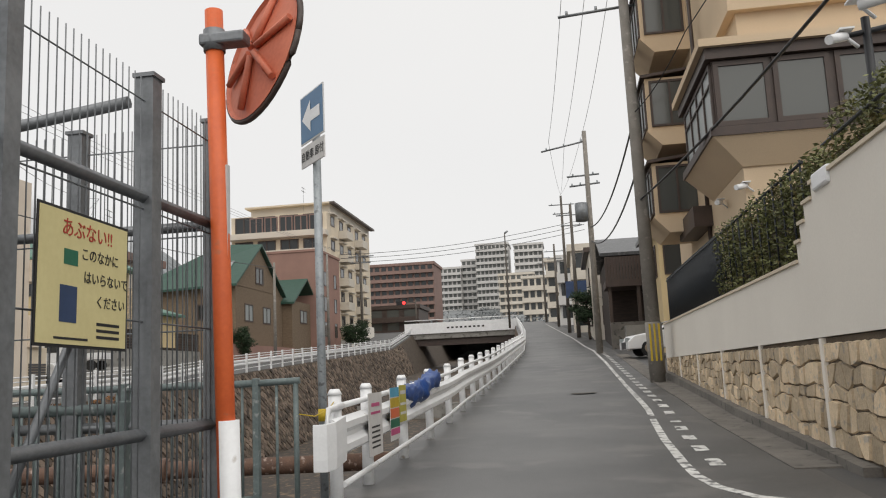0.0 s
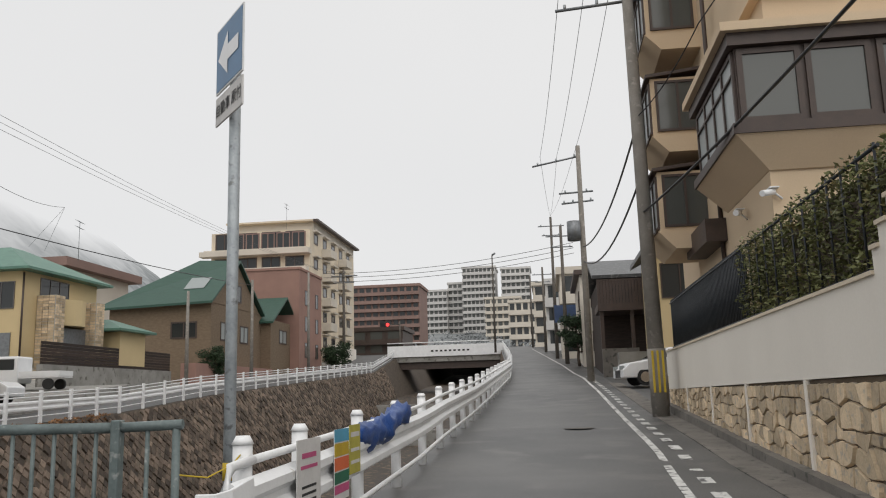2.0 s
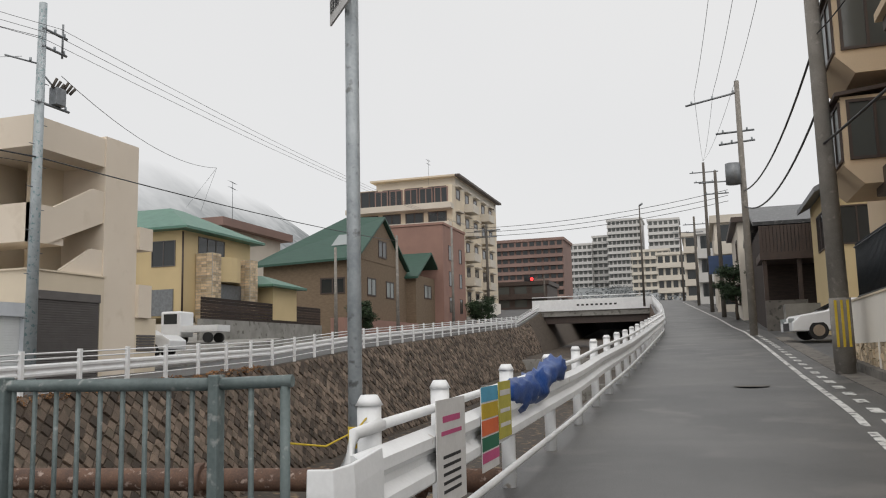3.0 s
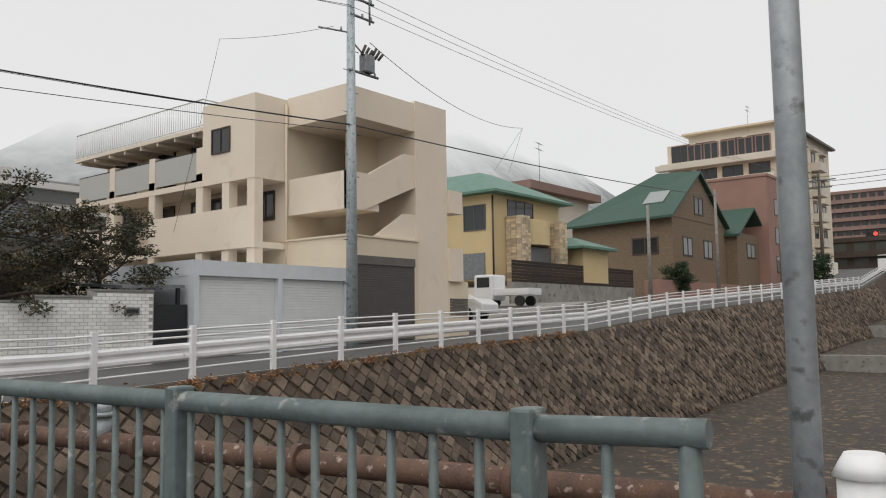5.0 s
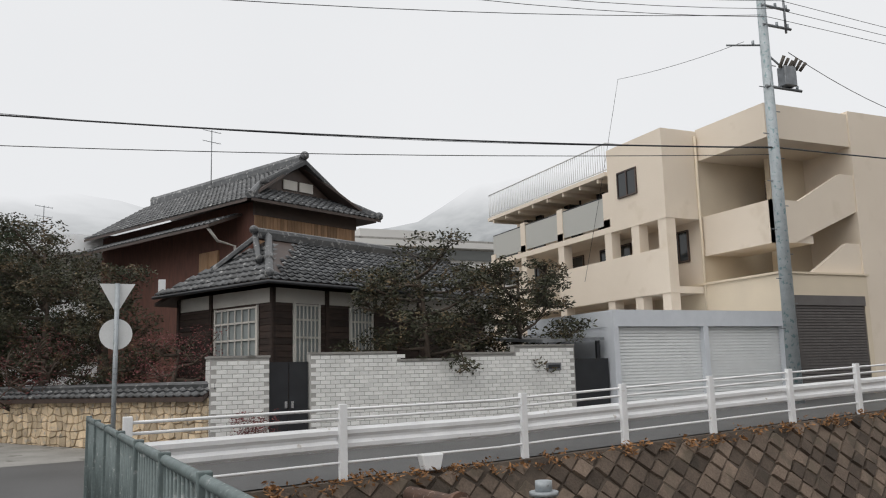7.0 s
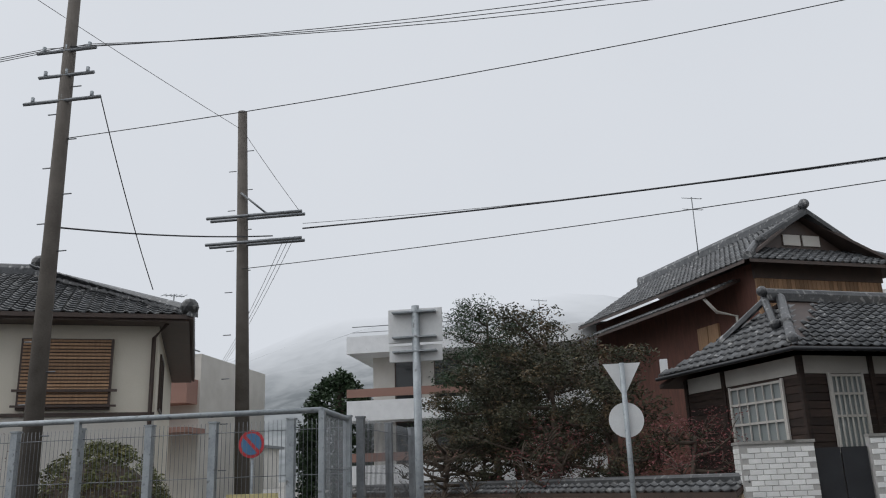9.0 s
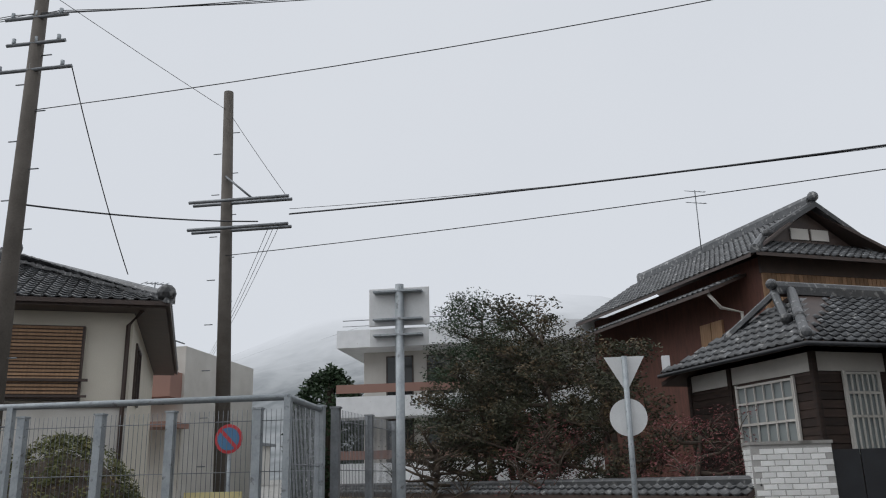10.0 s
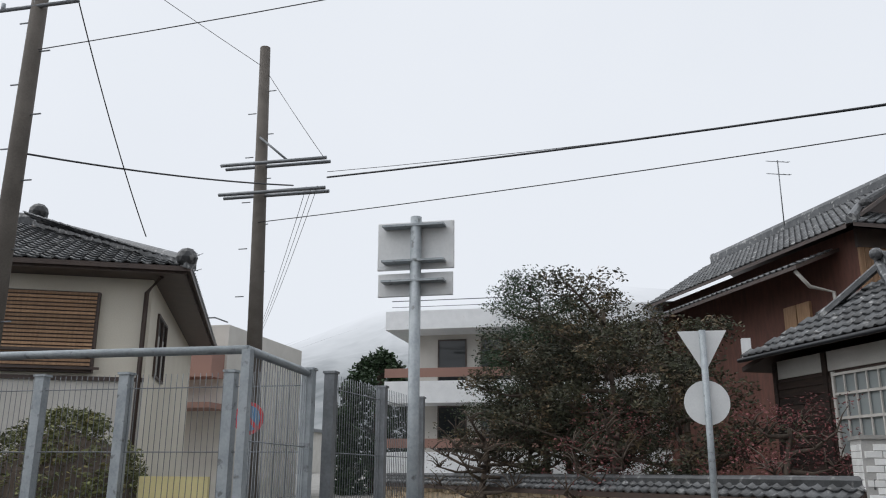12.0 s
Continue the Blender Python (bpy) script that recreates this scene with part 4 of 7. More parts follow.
text_mesh("あぶない!!", 0.078, W @ pose(-0.17, 0.165, 0.009), REDINK, ws)
for i, s in enumerate(("このなかに", "はいらないで", "ください")):
    text_mesh(s, 0.055, W @ pose((-0.04, -0.02, 0.07)[i], 0.085 - 0.09 * i, 0.009), INK, ws)
on_sign("printed_shape", -0.17, -0.06, -0.17, -0.03, 0.0045, NAVYINK)
on_sign("printed_shape", -0.15, -0.06, 0.05, 0.11, 0.0045, GREENINK)
for i in range(3):
    on_sign("small_print", 0.08, 0.25, -0.17 - 0.026 * i, -0.158 - 0.026 * i, 0.0045, INK)
on_sign("small_print", -0.2, 0.02, -0.235, -0.226, 0.0045, INK)
st = link("base_block", B((-2.1, -1.75, 4.75, 5.4, 0.15, 0.5)), CONCRETE, 0.03)
tagged(st, "low pale concrete block beside the mirror pole", "concrete block")


# ---- far bank: signs, enclosure, poles ----
enc2 = enclosure("grey galvanised mesh enclosure on the far bank", [(-15.85, 3.5), (-15.95, -2.6)], 0.5, 2.8, 0.9, bars=(0.02, 0.5), at=(3.5, 2.8, 1.8, 0.95, 0.0, -0.9, -1.8, -2.6), material=PALE_GALV)
e3 = enclosure("grey galvanised mesh return of the far enclosure", [(-16.1, 3.6), (-18.6, 3.75)], 0.5, 2.8, 1.3, bars=(0.02, 0.5))
part("top_bar", tubes(([(-14.5, 3.6, 2.78), (-14.5, -2.2, 2.79)], 0.03)), PALE_GALV, enc2)
part("top_bar", tubes(([(-14.5, 3.6, 2.78), (-15.85, 3.5, 2.78)], 0.03)), PALE_GALV, enc2)
for y0 in (3.6, 0.85):
    part("post", B((-14.53, -14.47, y0 - 0.03, y0 + 0.03, -0.2, 2.78)), PALE_GALV, enc2)
mesh_panel(enc2, (-14.5, 3.6), (-15.85, 3.5), 0.5, 2.75)
board = thing("notice_board", "pale cream board hung inside the mesh enclosure", "sign")
part("board", B((-16.0, -15.97, 1.95, 2.6, 1.45, 1.95)), SIGNYEL, board)
bs = thing("road_sign", "grey back of a rectangular road sign on a pole", "road sign")
part("pole", tubes(([(-16.2, 4.3, 0.3), (-16.2, 4.3, 4.18)], 0.05), seg=14), PALE_GALV, bs)
part("plate", B((-16.29, -16.265, 3.93, 4.63, 3.72, 4.16)), SIGNBACK, bs, bevel=0.008)
part("lower_plate", B((-16.29, -16.265, 3.94, 4.62, 3.48, 3.69)), SIGNBACK, bs, bevel=0.008)
for z in (4.1, 3.78, 3.6):
    part("clamp", B((-16.262, -16.15, 4.0, 4.56, z - 0.009, z + 0.009)), PALE_GALV, bs)
ts = thing("stop_sign", "grey backs of triangular and round signs on one pole", "road sign")
TX, TY = -22.4, 7.18
part("pole", tubes(([(TX, TY, 0.4), (TX, TY, 4.1)], 0.05), seg=12), PALE_GALV, ts)
bm = bmesh.new()
tri = [(-0.36, 4.1), (0.36, 4.1), (0.0, 3.45)]
lo, hi = [bm.verts.new((TX - 0.08, TY + a, b)) for a, b in tri], [bm.verts.new((TX - 0.06, TY + a, b)) for a, b in tri]
bm.faces.new(lo), bm.faces.new(hi[::-1])
for i in range(3):
    bm.faces.new((lo[i], lo[(i + 1) % 3], hi[(i + 1) % 3], hi[i]))
part("triangle_plate", bm, SIGNBACK, ts)
bm = bmesh.new()
tube(bm, [(TX - 0.08, TY, 3.02), (TX - 0.06, TY, 3.02)], 0.33, seg=28)
part("round_plate", bm, SIGNBACK, ts)
np_ = thing("no_parking_sign", "round blue no-parking sign with red rim", "road sign")
part("pole", tubes(([(-24.0, -0.9, 0.4), (-24.0, -0.9, 3.2)], 0.04)), PALE_GALV, np_)
for r, x, m, nm in ((0.3, -23.95, SIGNRED, "red_rim"), (0.235, -23.94, SIGNBLUE, "blue_disc")):
    bm = bmesh.new()
    tube(bm, [(x, -0.9, 2.95), (x + 0.012, -0.9, 2.95)], r, seg=28)
    part(nm, bm, m, np_)
bm = bmesh.new()
slab(bm, [(-23.926, -1.12, 3.13), (-23.926, -1.07, 3.18), (-23.924, -0.68, 2.78), (-23.924, -0.73, 2.73)], 0.004)
part("slash", bm, SIGNRED, np_)

wp = utility_pole("dark weathered utility pole with two double crossarms", -28.1, -2.72, 0.4, 13.1, 0.22, DARKPOLE, tip=-0.4)
for z in (9.65, 8.85):
    for dx in (-0.14, 0.14):
        crossarm(wp, (-27.95 + dx, -4.0, z), (-27.95 + dx, -1.1, z), 0.05, 0)
part("strut", tubes(([(-27.9, -3.0, 10.4), (-27.9, -2.2, 9.7)], 0.03)), GALV, wp)
for i in range(16):
    z = 2.5 + i * 0.62
    part("step_bolt", tubes(([(-28.1, -3.1 + (0.15 if i % 2 else -0.15), z), (-28.1, -3.1 + (0.38 if i % 2 else -0.38), z)], 0.015), seg=5), GALV, wp)
lp = utility_pole("dark brown utility pole with insulator arms", -21.0, -4.2, 0.3, 13.5, 0.2, DARKPOLE)
for z, a, b in ((11.4, -4.9, -3.5), (10.8, -4.8, -3.5), (10.2, -5.1, -3.3)):
    crossarm(lp, (-20.9, a, z), (-20.9, b, z), 0.045, 3)
for i in range(14):
    z = 2.5 + i * 0.62
    part("step_bolt", tubes(([(-21.0, -4.2 + (0.13 if i % 2 else -0.13), z), (-21.0, -4.2 + (0.36 if i % 2 else -0.36), z)], 0.015), seg=5), GALV, lp)
sp = utility_pole("mottled grey steel utility pole with transformer brackets", -20.6, 24.6, 0.9, 13.4, 0.2, STEELPOLE)
for z, a, b in ((12.5, -0.1, 1.0), (11.9, -0.1, 1.0), (10.0, -0.2, 1.2)):
    crossarm(sp, (-20.5, 24.6 + a, z), (-20.5, 24.6 + b, z), 0.05, 3)
crossarm(sp, (-20.6, 24.6, 11.3), (-21.2, 23.7, 11.4), 0.03, 1)
part("link_bar", tubes(([(-20.5, 25.4, 11.75), (-20.5, 25.4, 12.95)], 0.035), seg=6), GALV, sp)
part("switch_box", B((-20.62, -20.3, 25.0, 25.45, 10.05, 10.65)), GALV, sp, bevel=0.03)
for i in range(6):
    part("bushing", tubes(([(-20.45, 24.95 + i * 0.16, 10.6), (-20.3, 25.0 + i * 0.17, 10.92 - 0.05 * (i % 3))], 0.05), seg=8), DARKPOLE, sp)
part("brace", tubes(([(-20.55, 24.7, 10.95), (-20.5, 25.5, 10.4)], 0.03), seg=6), GALV, sp)
for i in range(12):
    z = 3 + i * 0.7
    part("step_bolt", tubes(([(-20.6, 24.6 + (0.13 if i % 2 else -0.13), z), (-20.6, 24.6 + (0.36 if i % 2 else -0.36), z)], 0.015), seg=5), GALV, sp)


# ---- walls and garages on the far road ----
FX = -21.5
WALLTOP = [(11.15, 2.5), (13.2, 2.5), (13.2, 2.32), (14.9, 2.32), (14.9, 2.45), (16.3, 2.45), (16.3, 2.62), (18.05, 2.62)]
bm = bmesh.new()
extrude_profile(bm, [(11.15, 0.3), *WALLTOP, (18.05, 0.3)], FX - 0.2, FX - 0.012)
white_wall = tagged(link("wall_tiled", bm, JOINT), "white glazed tile garden wall with stepped top", "wall", kind="structure")
white_pier = tagged(link("wall_tiled_pier", B((FX - 0.6, FX - 0.012, 9.0, 10.25, 0.3, 2.45)), JOINT), "white tiled gate pier", "wall", kind="structure")
bm = bmesh.new()
for (a, b), (c, d) in zip(WALLTOP, WALLTOP[1:]):
    if abs(c - a) > 0.1:
        box(bm, FX - 0.23, FX + 0.02, a, c, b, b + 0.05)
box(bm, FX - 0.62, FX + 0.02, 8.98, 10.27, 2.45, 2.5)
tagged(link("wall_tiled_coping", bm, CONCRETE), "grey coping on the tiled wall", "coping", kind="structure")
gate = thing("garden_gate", "closed black steel double gate in the tiled wall", "gate")
for y0, y1 in ((10.27, 10.69), (10.71, 11.13)):
    leaf = part("leaf", B((FX - 0.15, FX - 0.1, y0, y1, 0.55, 2.35)), BLACK, gate)
    part("pull", B((FX - 0.1, FX - 0.06, (10.6 if y0 < 10.5 else 10.74), (10.66 if y0 < 10.5 else 10.8), 1.35, 1.5)), CHROME, leaf)
mb = thing("mail_slot", "grey metal mail slot in the tiled wall", "mailbox")
part("box", B((FX - 0.02, FX + 0.03, 17.2, 17.62, 2.02, 2.2)), GALV, mb)
part("flap", B((FX + 0.03, FX + 0.036, 17.24, 17.58, 2.06, 2.16)), BLACK, mb)
sgate = thing("side_gate", "black slatted side gate under a carport roof", "gate")
part("panel", B((FX - 0.3, FX - 0.25, 18.07, 19.25, 0.8, 2.3)), BLACK, sgate)
cr_ = thing("carport_roof", "thin grey carport roof on dark posts", "carport")
bm = bmesh.new()
slab(bm, [(-26, 17.3, 3.05), (-21.8, 17.3, 2.8), (-21.8, 19.2, 2.85), (-26, 19.2, 3.1)], 0.08)
part("roof", bm, GALV, cr_)
part("post", B((-21.95, -21.87, 19.0, 19.1, 0.8, 2.8)), BLACK, cr_)
part("post", B((-25.9, -25.8, 17.4, 17.5, 0.8, 3.0)), BLACK, cr_)
vase = thing("planter_box", "small white trapezoid planter standing on the bank edge", "planter")
bm = bmesh.new()
prism(bm, [(-15.98, 11.45), (-15.78, 11.45), (-15.78, 11.72), (-15.98, 11.72)], 0.49, 0.74)
for v in bm.verts:
    if v.co.z > 0.6:
        v.co.y = 11.585 + (v.co.y - 11.585) * 1.45
part("tub", bm, WHITE, vase, bevel=0.02)


def shutter(parent, x, y0, y1, z0, z1, material):
    s = part("shutter", B((x - 0.06, x - 0.03, y0, y1, z0, z1)), material, parent)
    n = round((z1 - z0) / 0.085)
    sl = None
    for i in range(n):
        if sl is None:
            sl = part("slat", B((x - 0.045, x + 0.012, y0, y1, 0, 0.052)), material, s)
            sl.location.z = z0
        else:
            o = new("slat", sl.data)
            o.parent = s
            o.location.z = z0 + i * (z1 - z0) / n
    return s


gar = thing("garage", "pale blue-grey double garage with two closed roller shutters", "garage")
part("fascia", B((-26, FX, 19.3, 25.4, 3.12, 3.56)), BLUEPANEL, gar)
part("side_wall", B((-26, FX - 0.31, 19.32, 19.42, 0.6, 3.12)), BLUEPANEL, gar)
for y in (19.3, 22.32, 25.26):
    part("pier", B((FX - 0.3, FX, y, y + 0.16, 0.6, 3.12)), BLUEPANEL, gar)
shutter(gar, FX - 0.17, 19.46, 22.32, 0.85, 3.12, ALU)
shutter(gar, FX - 0.17, 22.48, 25.26, 0.9, 3.12, ALU)
gar2 = thing("garage", "beige rendered garage with a dark closed roller shutter", "garage")
part("parapet", B((-27.5, FX - 0.1, 25.5, 29.1, 4.05, 4.7)), PALE_BEIGE, gar2)
part("coping", B((-27.6, FX - 0.05, 25.42, 29.18, 4.7, 4.76)), PALE_BEIGE, gar2)
part("wall", B((-27.5, FX - 0.12, 25.5, 25.75, 0.7, 4.05)), PALE_BEIGE, gar2)
part("wall", B((-27.5, FX - 0.1, 28.9, 29.1, 0.7, 4.05)), PALE_BEIGE, gar2)
part("lintel", B((FX - 0.3, FX - 0.06, 25.75, 28.9, 3.75, 4.05)), DARKSHUT, gar2)
shutter(gar2, FX - 0.12, 25.75, 28.9, 0.95, 3.75, DARKSHUT)

# ---- beige three-storey apartment house ----
apt = thing("apartment_house", "beige rendered three-storey apartment house with open stair", "apartment house")
MX, SYF, TZ = -24.9, 24.1, 10.1
part("core", B((-37.5, MX - 0.12, 25.62, 33, 0.8, 9.6)), BEIGE, apt)
part("corner_block", B((-28.0, MX, SYF + 0.01, 25.6, 7.15, 10.0)), BEIGE, apt)
part("roof_edge", B((-28.0, MX - 0.1, 24.2, 33, 9.6, 10.0)), BEIGE, apt)
window(apt, -27.4, -26.3, SYF, 0, 8.05, 9.0, "-y", 2)
for fl, z in enumerate((1.7, 4.65, 7.15)):
    part("floor_slab", B((-37.4, MX, SYF, 25.62, z - 0.22, z)), BEIGE, apt)
    for x in (-37.2, -34.4, -31.4, -28.2, -26.6, -25.15):
        if z < 6:
            part("pillar", B((x - 0.2, x + 0.22, SYF + 0.02, SYF + 0.4, z, z + 2.8)), BEIGE, apt)
    for i, (a, b) in enumerate(((-37.2, -34.5), (-34.3, -31.5), (-31.3, -28.3))):
        window(apt, a + 0.5, b - 0.5, 25.6, 0, z + 0.1, z + 2.1, "-y", 2)
        if z > 6:
            part("glass_balustrade", B((a, b, SYF + 0.05, SYF + 0.09, z + 0.1, z + 1.15)), FROSTED, apt)
            part("handrail", tubes(([(a, SYF + 0.07, z + 1.17), (b, SYF + 0.07, z + 1.17)], 0.03)), BLACK, apt)
        elif z < 3 or i < 1:
            part("balcony_parapet", B((a, b, SYF + 0.03, SYF + 0.15, z, z + 1.1)), BEIGE, apt)
    if z > 6:
        for x in (-34.4, -31.4, -28.2):
            part("pillar", B((x - 0.2, x + 0.2, SYF + 0.02, SYF + 0.4, z, z + 1.3)), BEIGE, apt)
part("balcony_parapet", B((-31.3, MX + 0.03, SYF - 0.03, SYF + 0.13, 4.45, 5.95)), BEIGE, apt)
part("balcony_parapet", B((-31.3, MX + 0.03, SYF - 0.03, SYF + 0.13, 1.3, 2.95)), BEIGE, apt)
window(apt, -26.6, -25.6, 25.6, 0, 5.6, 6.7, "-y", 2)
part("canopy", B((-37.4, -28.0, SYF - 0.1, 25.7, 9.05, 9.2)), BEIGE, apt)
for i in range(8):
    x = -37.0 + i * 1.2
    part("canopy_beam", B((x, x + 0.1, SYF - 0.05, 25.6, 8.9, 9.05)), BEIGE, apt)
bal = part("roof_railing", tubes(([(-37.4, SYF, 10.3), (-28.0, SYF, 10.3)], 0.03), ([(-37.4, SYF, 9.3), (-28.0, SYF, 9.3)], 0.025), ([(-28.0, SYF, 10.3), (-28.0, 25.6, 10.3)], 0.03)), SIGNBACK, apt)
bm = bmesh.new()
tube(bm, [(0, SYF, 9.25), (0, SYF, 10.3)], 0.014, seg=4)
bal = part("roof_baluster", bm, SIGNBACK, apt)
bal.location.x = -37.4
for i in range(1, 63):
    o = new("roof_baluster", bal.data)
    o.parent, o.location = apt, (-37.4 + i * 0.15, 0, 0)
# stair tower
part("tower_roof", B((MX, -21.8, 25.6, 29.2, 8.95, 10.05)), BEIGE, apt)
part("tower_pier", B((-24.0, -21.75, 29.2, 31.1, 0.8, 10.15)), BEIGE, apt)
part("tower_back", B((MX, -24.0, 29.0, 31.0, 0.8, 10.0)), PALE_BEIGE, apt)
part("tower_side", B((MX - 0.1, MX, 25.6, 29.2, 0.8, 10.0)), PALE_BEIGE, apt)
part("inner_wall", B((-23.9, -23.7, 27.6, 29.2, 0.9, 9.3)), PALE_BEIGE, apt)
for z in (2.95, 5.95):
    part("landing", B((MX, -21.9, 25.7, 27.3, z - 0.25, z)), BEIGE, apt)
    part("landing_parapet", B((MX, -21.8, 25.6, 25.75, z - 0.28, z + 1.05)), BEIGE, apt)
for z0, z1 in ((5.7, 7.0), (3.3, 4.75)):
    bm = bmesh.new()
    lo = [bm.verts.new((-21.95, y, z)) for y, z in ((25.6, z0 - 0.03), (26.4, z0 - 0.03), (29.2, z1 - 0.2), (29.2, z1 + 1.0), (28.6, z1 + 1.0), (26.7, z0 + 1.3), (25.6, z0 + 1.3))]
    hi = [bm.verts.new((-21.8, v.co.y, v.co.z)) for v in lo]
    bm.faces.new(lo)
    bm.faces.new(hi[::-1])
    for i in range(len(lo)):
        bm.faces.new((lo[i], hi[i], hi[(i + 1) % len(lo)], lo[(i + 1) % len(lo)]))
    part("stair_parapet", bm, BEIGE, apt)
    bm = bmesh.new()
    slab(bm, [(-23.5, 26.4, z0 + 0.2), (-21.95, 26.4, z0 + 0.2), (-21.95, 29.2, z1), (-23.5, 29.2, z1)], 0.2)
    part("stair_flight", bm, CONCRETE, apt)
part("drainpipe", tubes(([(MX + 0.06, 25.5, 2.6), (MX + 0.06, 25.5, 9.8)], 0.05)), PALE_BEIGE, apt)
part("door", B((-24.0, -23.9, 27.65, 28.5, 6.0, 8.2)), DARK_BROWN, apt)
part("side_ledge", B((-22.8, -21.6, 31.1, 31.9, 3.3, 4.6)), BEIGE, apt)
part("side_ledge", B((-22.8, -21.6, 31.1, 31.9, 6.0, 6.9)), BEIGE, apt)
part("louvre_wall", B((-23.5, -21.75, 31.1, 32.4, 0.8, 3.3)), PALE_BEIGE, apt)
for i in range(6):
    part("louvre", B((-21.75, -21.7, 31.2, 32.3, 2.0 + i * 0.11, 2.08 + i * 0.11)), DARKSHUT, apt)
part("ground_wall", B((-23.5, -21.85, 29.2, 31.1, 0.8, 4.0)), PALE_BEIGE, apt)


# ---- cars ----
def car(label, m, length=4.4, width=1.78, height=1.42, material=None):
    material = material or CARWHITE
    c = thing("car", label, "car")
    h = length / 2
    prof = [(-h, 0.35), (-h, 0.75), (-h + 0.35, 0.98), (-h + 1.0, 1.02), (-h + 1.6, height - 0.02), (0.35, height), (1.05, 1.0), (h - 0.3, 0.86), (h, 0.62), (h, 0.3)]
    bm = bmesh.new()
    lo, hi = [bm.verts.new((x, -width / 2, z)) for x, z in prof], [bm.verts.new((x, width / 2, z)) for x, z in prof]
    for v in lo + hi:
        if v.co.z > 1.1:
            v.co.y *= 0.78
    bm.faces.new(lo[::-1])
    bm.faces.new(hi)
    for i in range(len(prof)):
        bm.faces.new((lo[i], lo[(i + 1) % len(prof)], hi[(i + 1) % len(prof)], hi[i]))
    bm.transform(m)
    part("body", bm, material, c, bevel=0.05)
    bm = bmesh.new()
    for x0, x1, z0, z1 in ((-h + 1.08, -h + 1.6, 1.05, height - 0.06), (1.02, 0.42, 1.05, height - 0.06)):
        bm.faces.new([bm.verts.new(m @ Vector(p)) for p in ((x0 + (0.03 if x0 > 0 else -0.03), -0.72, z0), (x0 + (0.03 if x0 > 0 else -0.03), 0.72, z0), (x1 + (0.03 if x0 > 0 else -0.03), 0.6, z1), (x1 + (0.03 if x0 > 0 else -0.03), -0.6, z1))])
    for s in (-1, 1):
        bm.faces.new([bm.verts.new(m @ Vector(p)) for p in ((-h + 1.2, s * 0.9, 1.04), (0.85, s * 0.9, 1.04), (0.38, s * 0.735, height - 0.08), (-h + 1.62, s * 0.735, height - 0.08))])
    part("glass", bm, GLASS, c)
    bm = bmesh.new()
    for s in (-0.55, 0.55):
        box(bm, h - 0.1, h + 0.012, s - 0.2, s + 0.2, 0.62, 0.76)
    bm.transform(m)
    part("headlight", bm, PALEGLASS, c)
    bm = B((h - 0.05, h + 0.015, -0.4, 0.4, 0.32, 0.6))
    bm.transform(m)
    part("grille", bm, BLACK, c)
    for x in (-h + 0.8, h - 0.85):
        for s in (-1, 1):
            bm = bmesh.new()
            tube(bm, [(x, s * (width / 2 - 0.2), 0.32), (x, s * (width / 2 + 0.01), 0.32)], 0.32, seg=18)
            bm.transform(m)
            w = part("wheel", bm, TYRE, c)
            bm = bmesh.new()
            tube(bm, [(x, s * (width / 2), 0.32), (x, s * (width / 2 + 0.02), 0.32)], 0.2, seg=12)
            bm.transform(m)
            part("rim", bm, CHROME, w)
    return c


car("white saloon car parked in a driveway off the lane", pose(4.55, 35.6, gz(35.6) + 0.05, 0, 0, 188))
bm = bmesh.new()
prism(bm, [(-31, 32.5), (-22.9, 32.5), (-23.2, 45.9), (-31, 45.9)], 0.5, [1.58, 1.58, 2.72, 2.72])
tagged(link("parking_lot", bm, CONCRETE), "raised concrete parking lot beside the far road", "parking lot", kind="structure")
car("white and black compact car parked by the garages", pose(-24.25, 34.4, 1.72, 0, 0, 192), 3.9)
car("white saloon car parked in the side street", pose(-39, -1.2, 0.4, 0, 0, -5))
tk = thing("kei_truck", "small white flatbed truck parked in the lot", "truck")
M = pose(-27.0, 43.0, 2.5, 0, 0, 184)
def tpart(name, boxes, material, bevel=0.0):
    bm = B(*boxes)
    bm.transform(M)
    return part(name, bm, material, tk, bevel=bevel)
tpart("cab", [(0.5, 1.7, -0.72, 0.72, 0.35, 1.75)], CARWHITE, 0.1)
tpart("windscreen", [(1.68, 1.715, -0.6, 0.6, 1.05, 1.6)], GLASS)
tpart("side_window", [(0.7, 1.5, -0.73, -0.715, 1.05, 1.6)], GLASS)
tpart("side_window", [(0.7, 1.5, 0.715, 0.73, 1.05, 1.6)], GLASS)
tpart("flatbed", [(-1.7, 0.45, -0.7, 0.7, 0.6, 0.68), (-1.7, 0.45, -0.72, -0.68, 0.68, 0.95), (-1.7, 0.45, 0.68, 0.72, 0.68, 0.95), (-1.72, -1.68, -0.7, 0.7, 0.68, 0.95)], CARWHITE)
for x in (-1.1, 1.1):
    for s in (-1, 1):
        bm = bmesh.new()
        tube(bm, [(x, s * 0.5, 0.28), (x, s * 0.7, 0.28)], 0.28, seg=16)
        bm.transform(M)
        part("wheel", bm, TYRE, tk)


# ---- old tiled-roof house across the creek ----
def hp(a, b, z):
    """House plan: a runs back from the street corner, b along the street front."""
    return Vector((-23.7 - 0.902 * a - 0.431 * b, 10.7 - 0.431 * a + 0.902 * b, z))


def hbox(*boxes):
    bm = bmesh.new()
    for a0, a1, b0, b1, z0, z1 in boxes:
        prism(bm, [hp(a0, b0, 0), hp(a1, b0, 0), hp(a1, b1, 0), hp(a0, b1, 0)], z0, z1)
    return bm


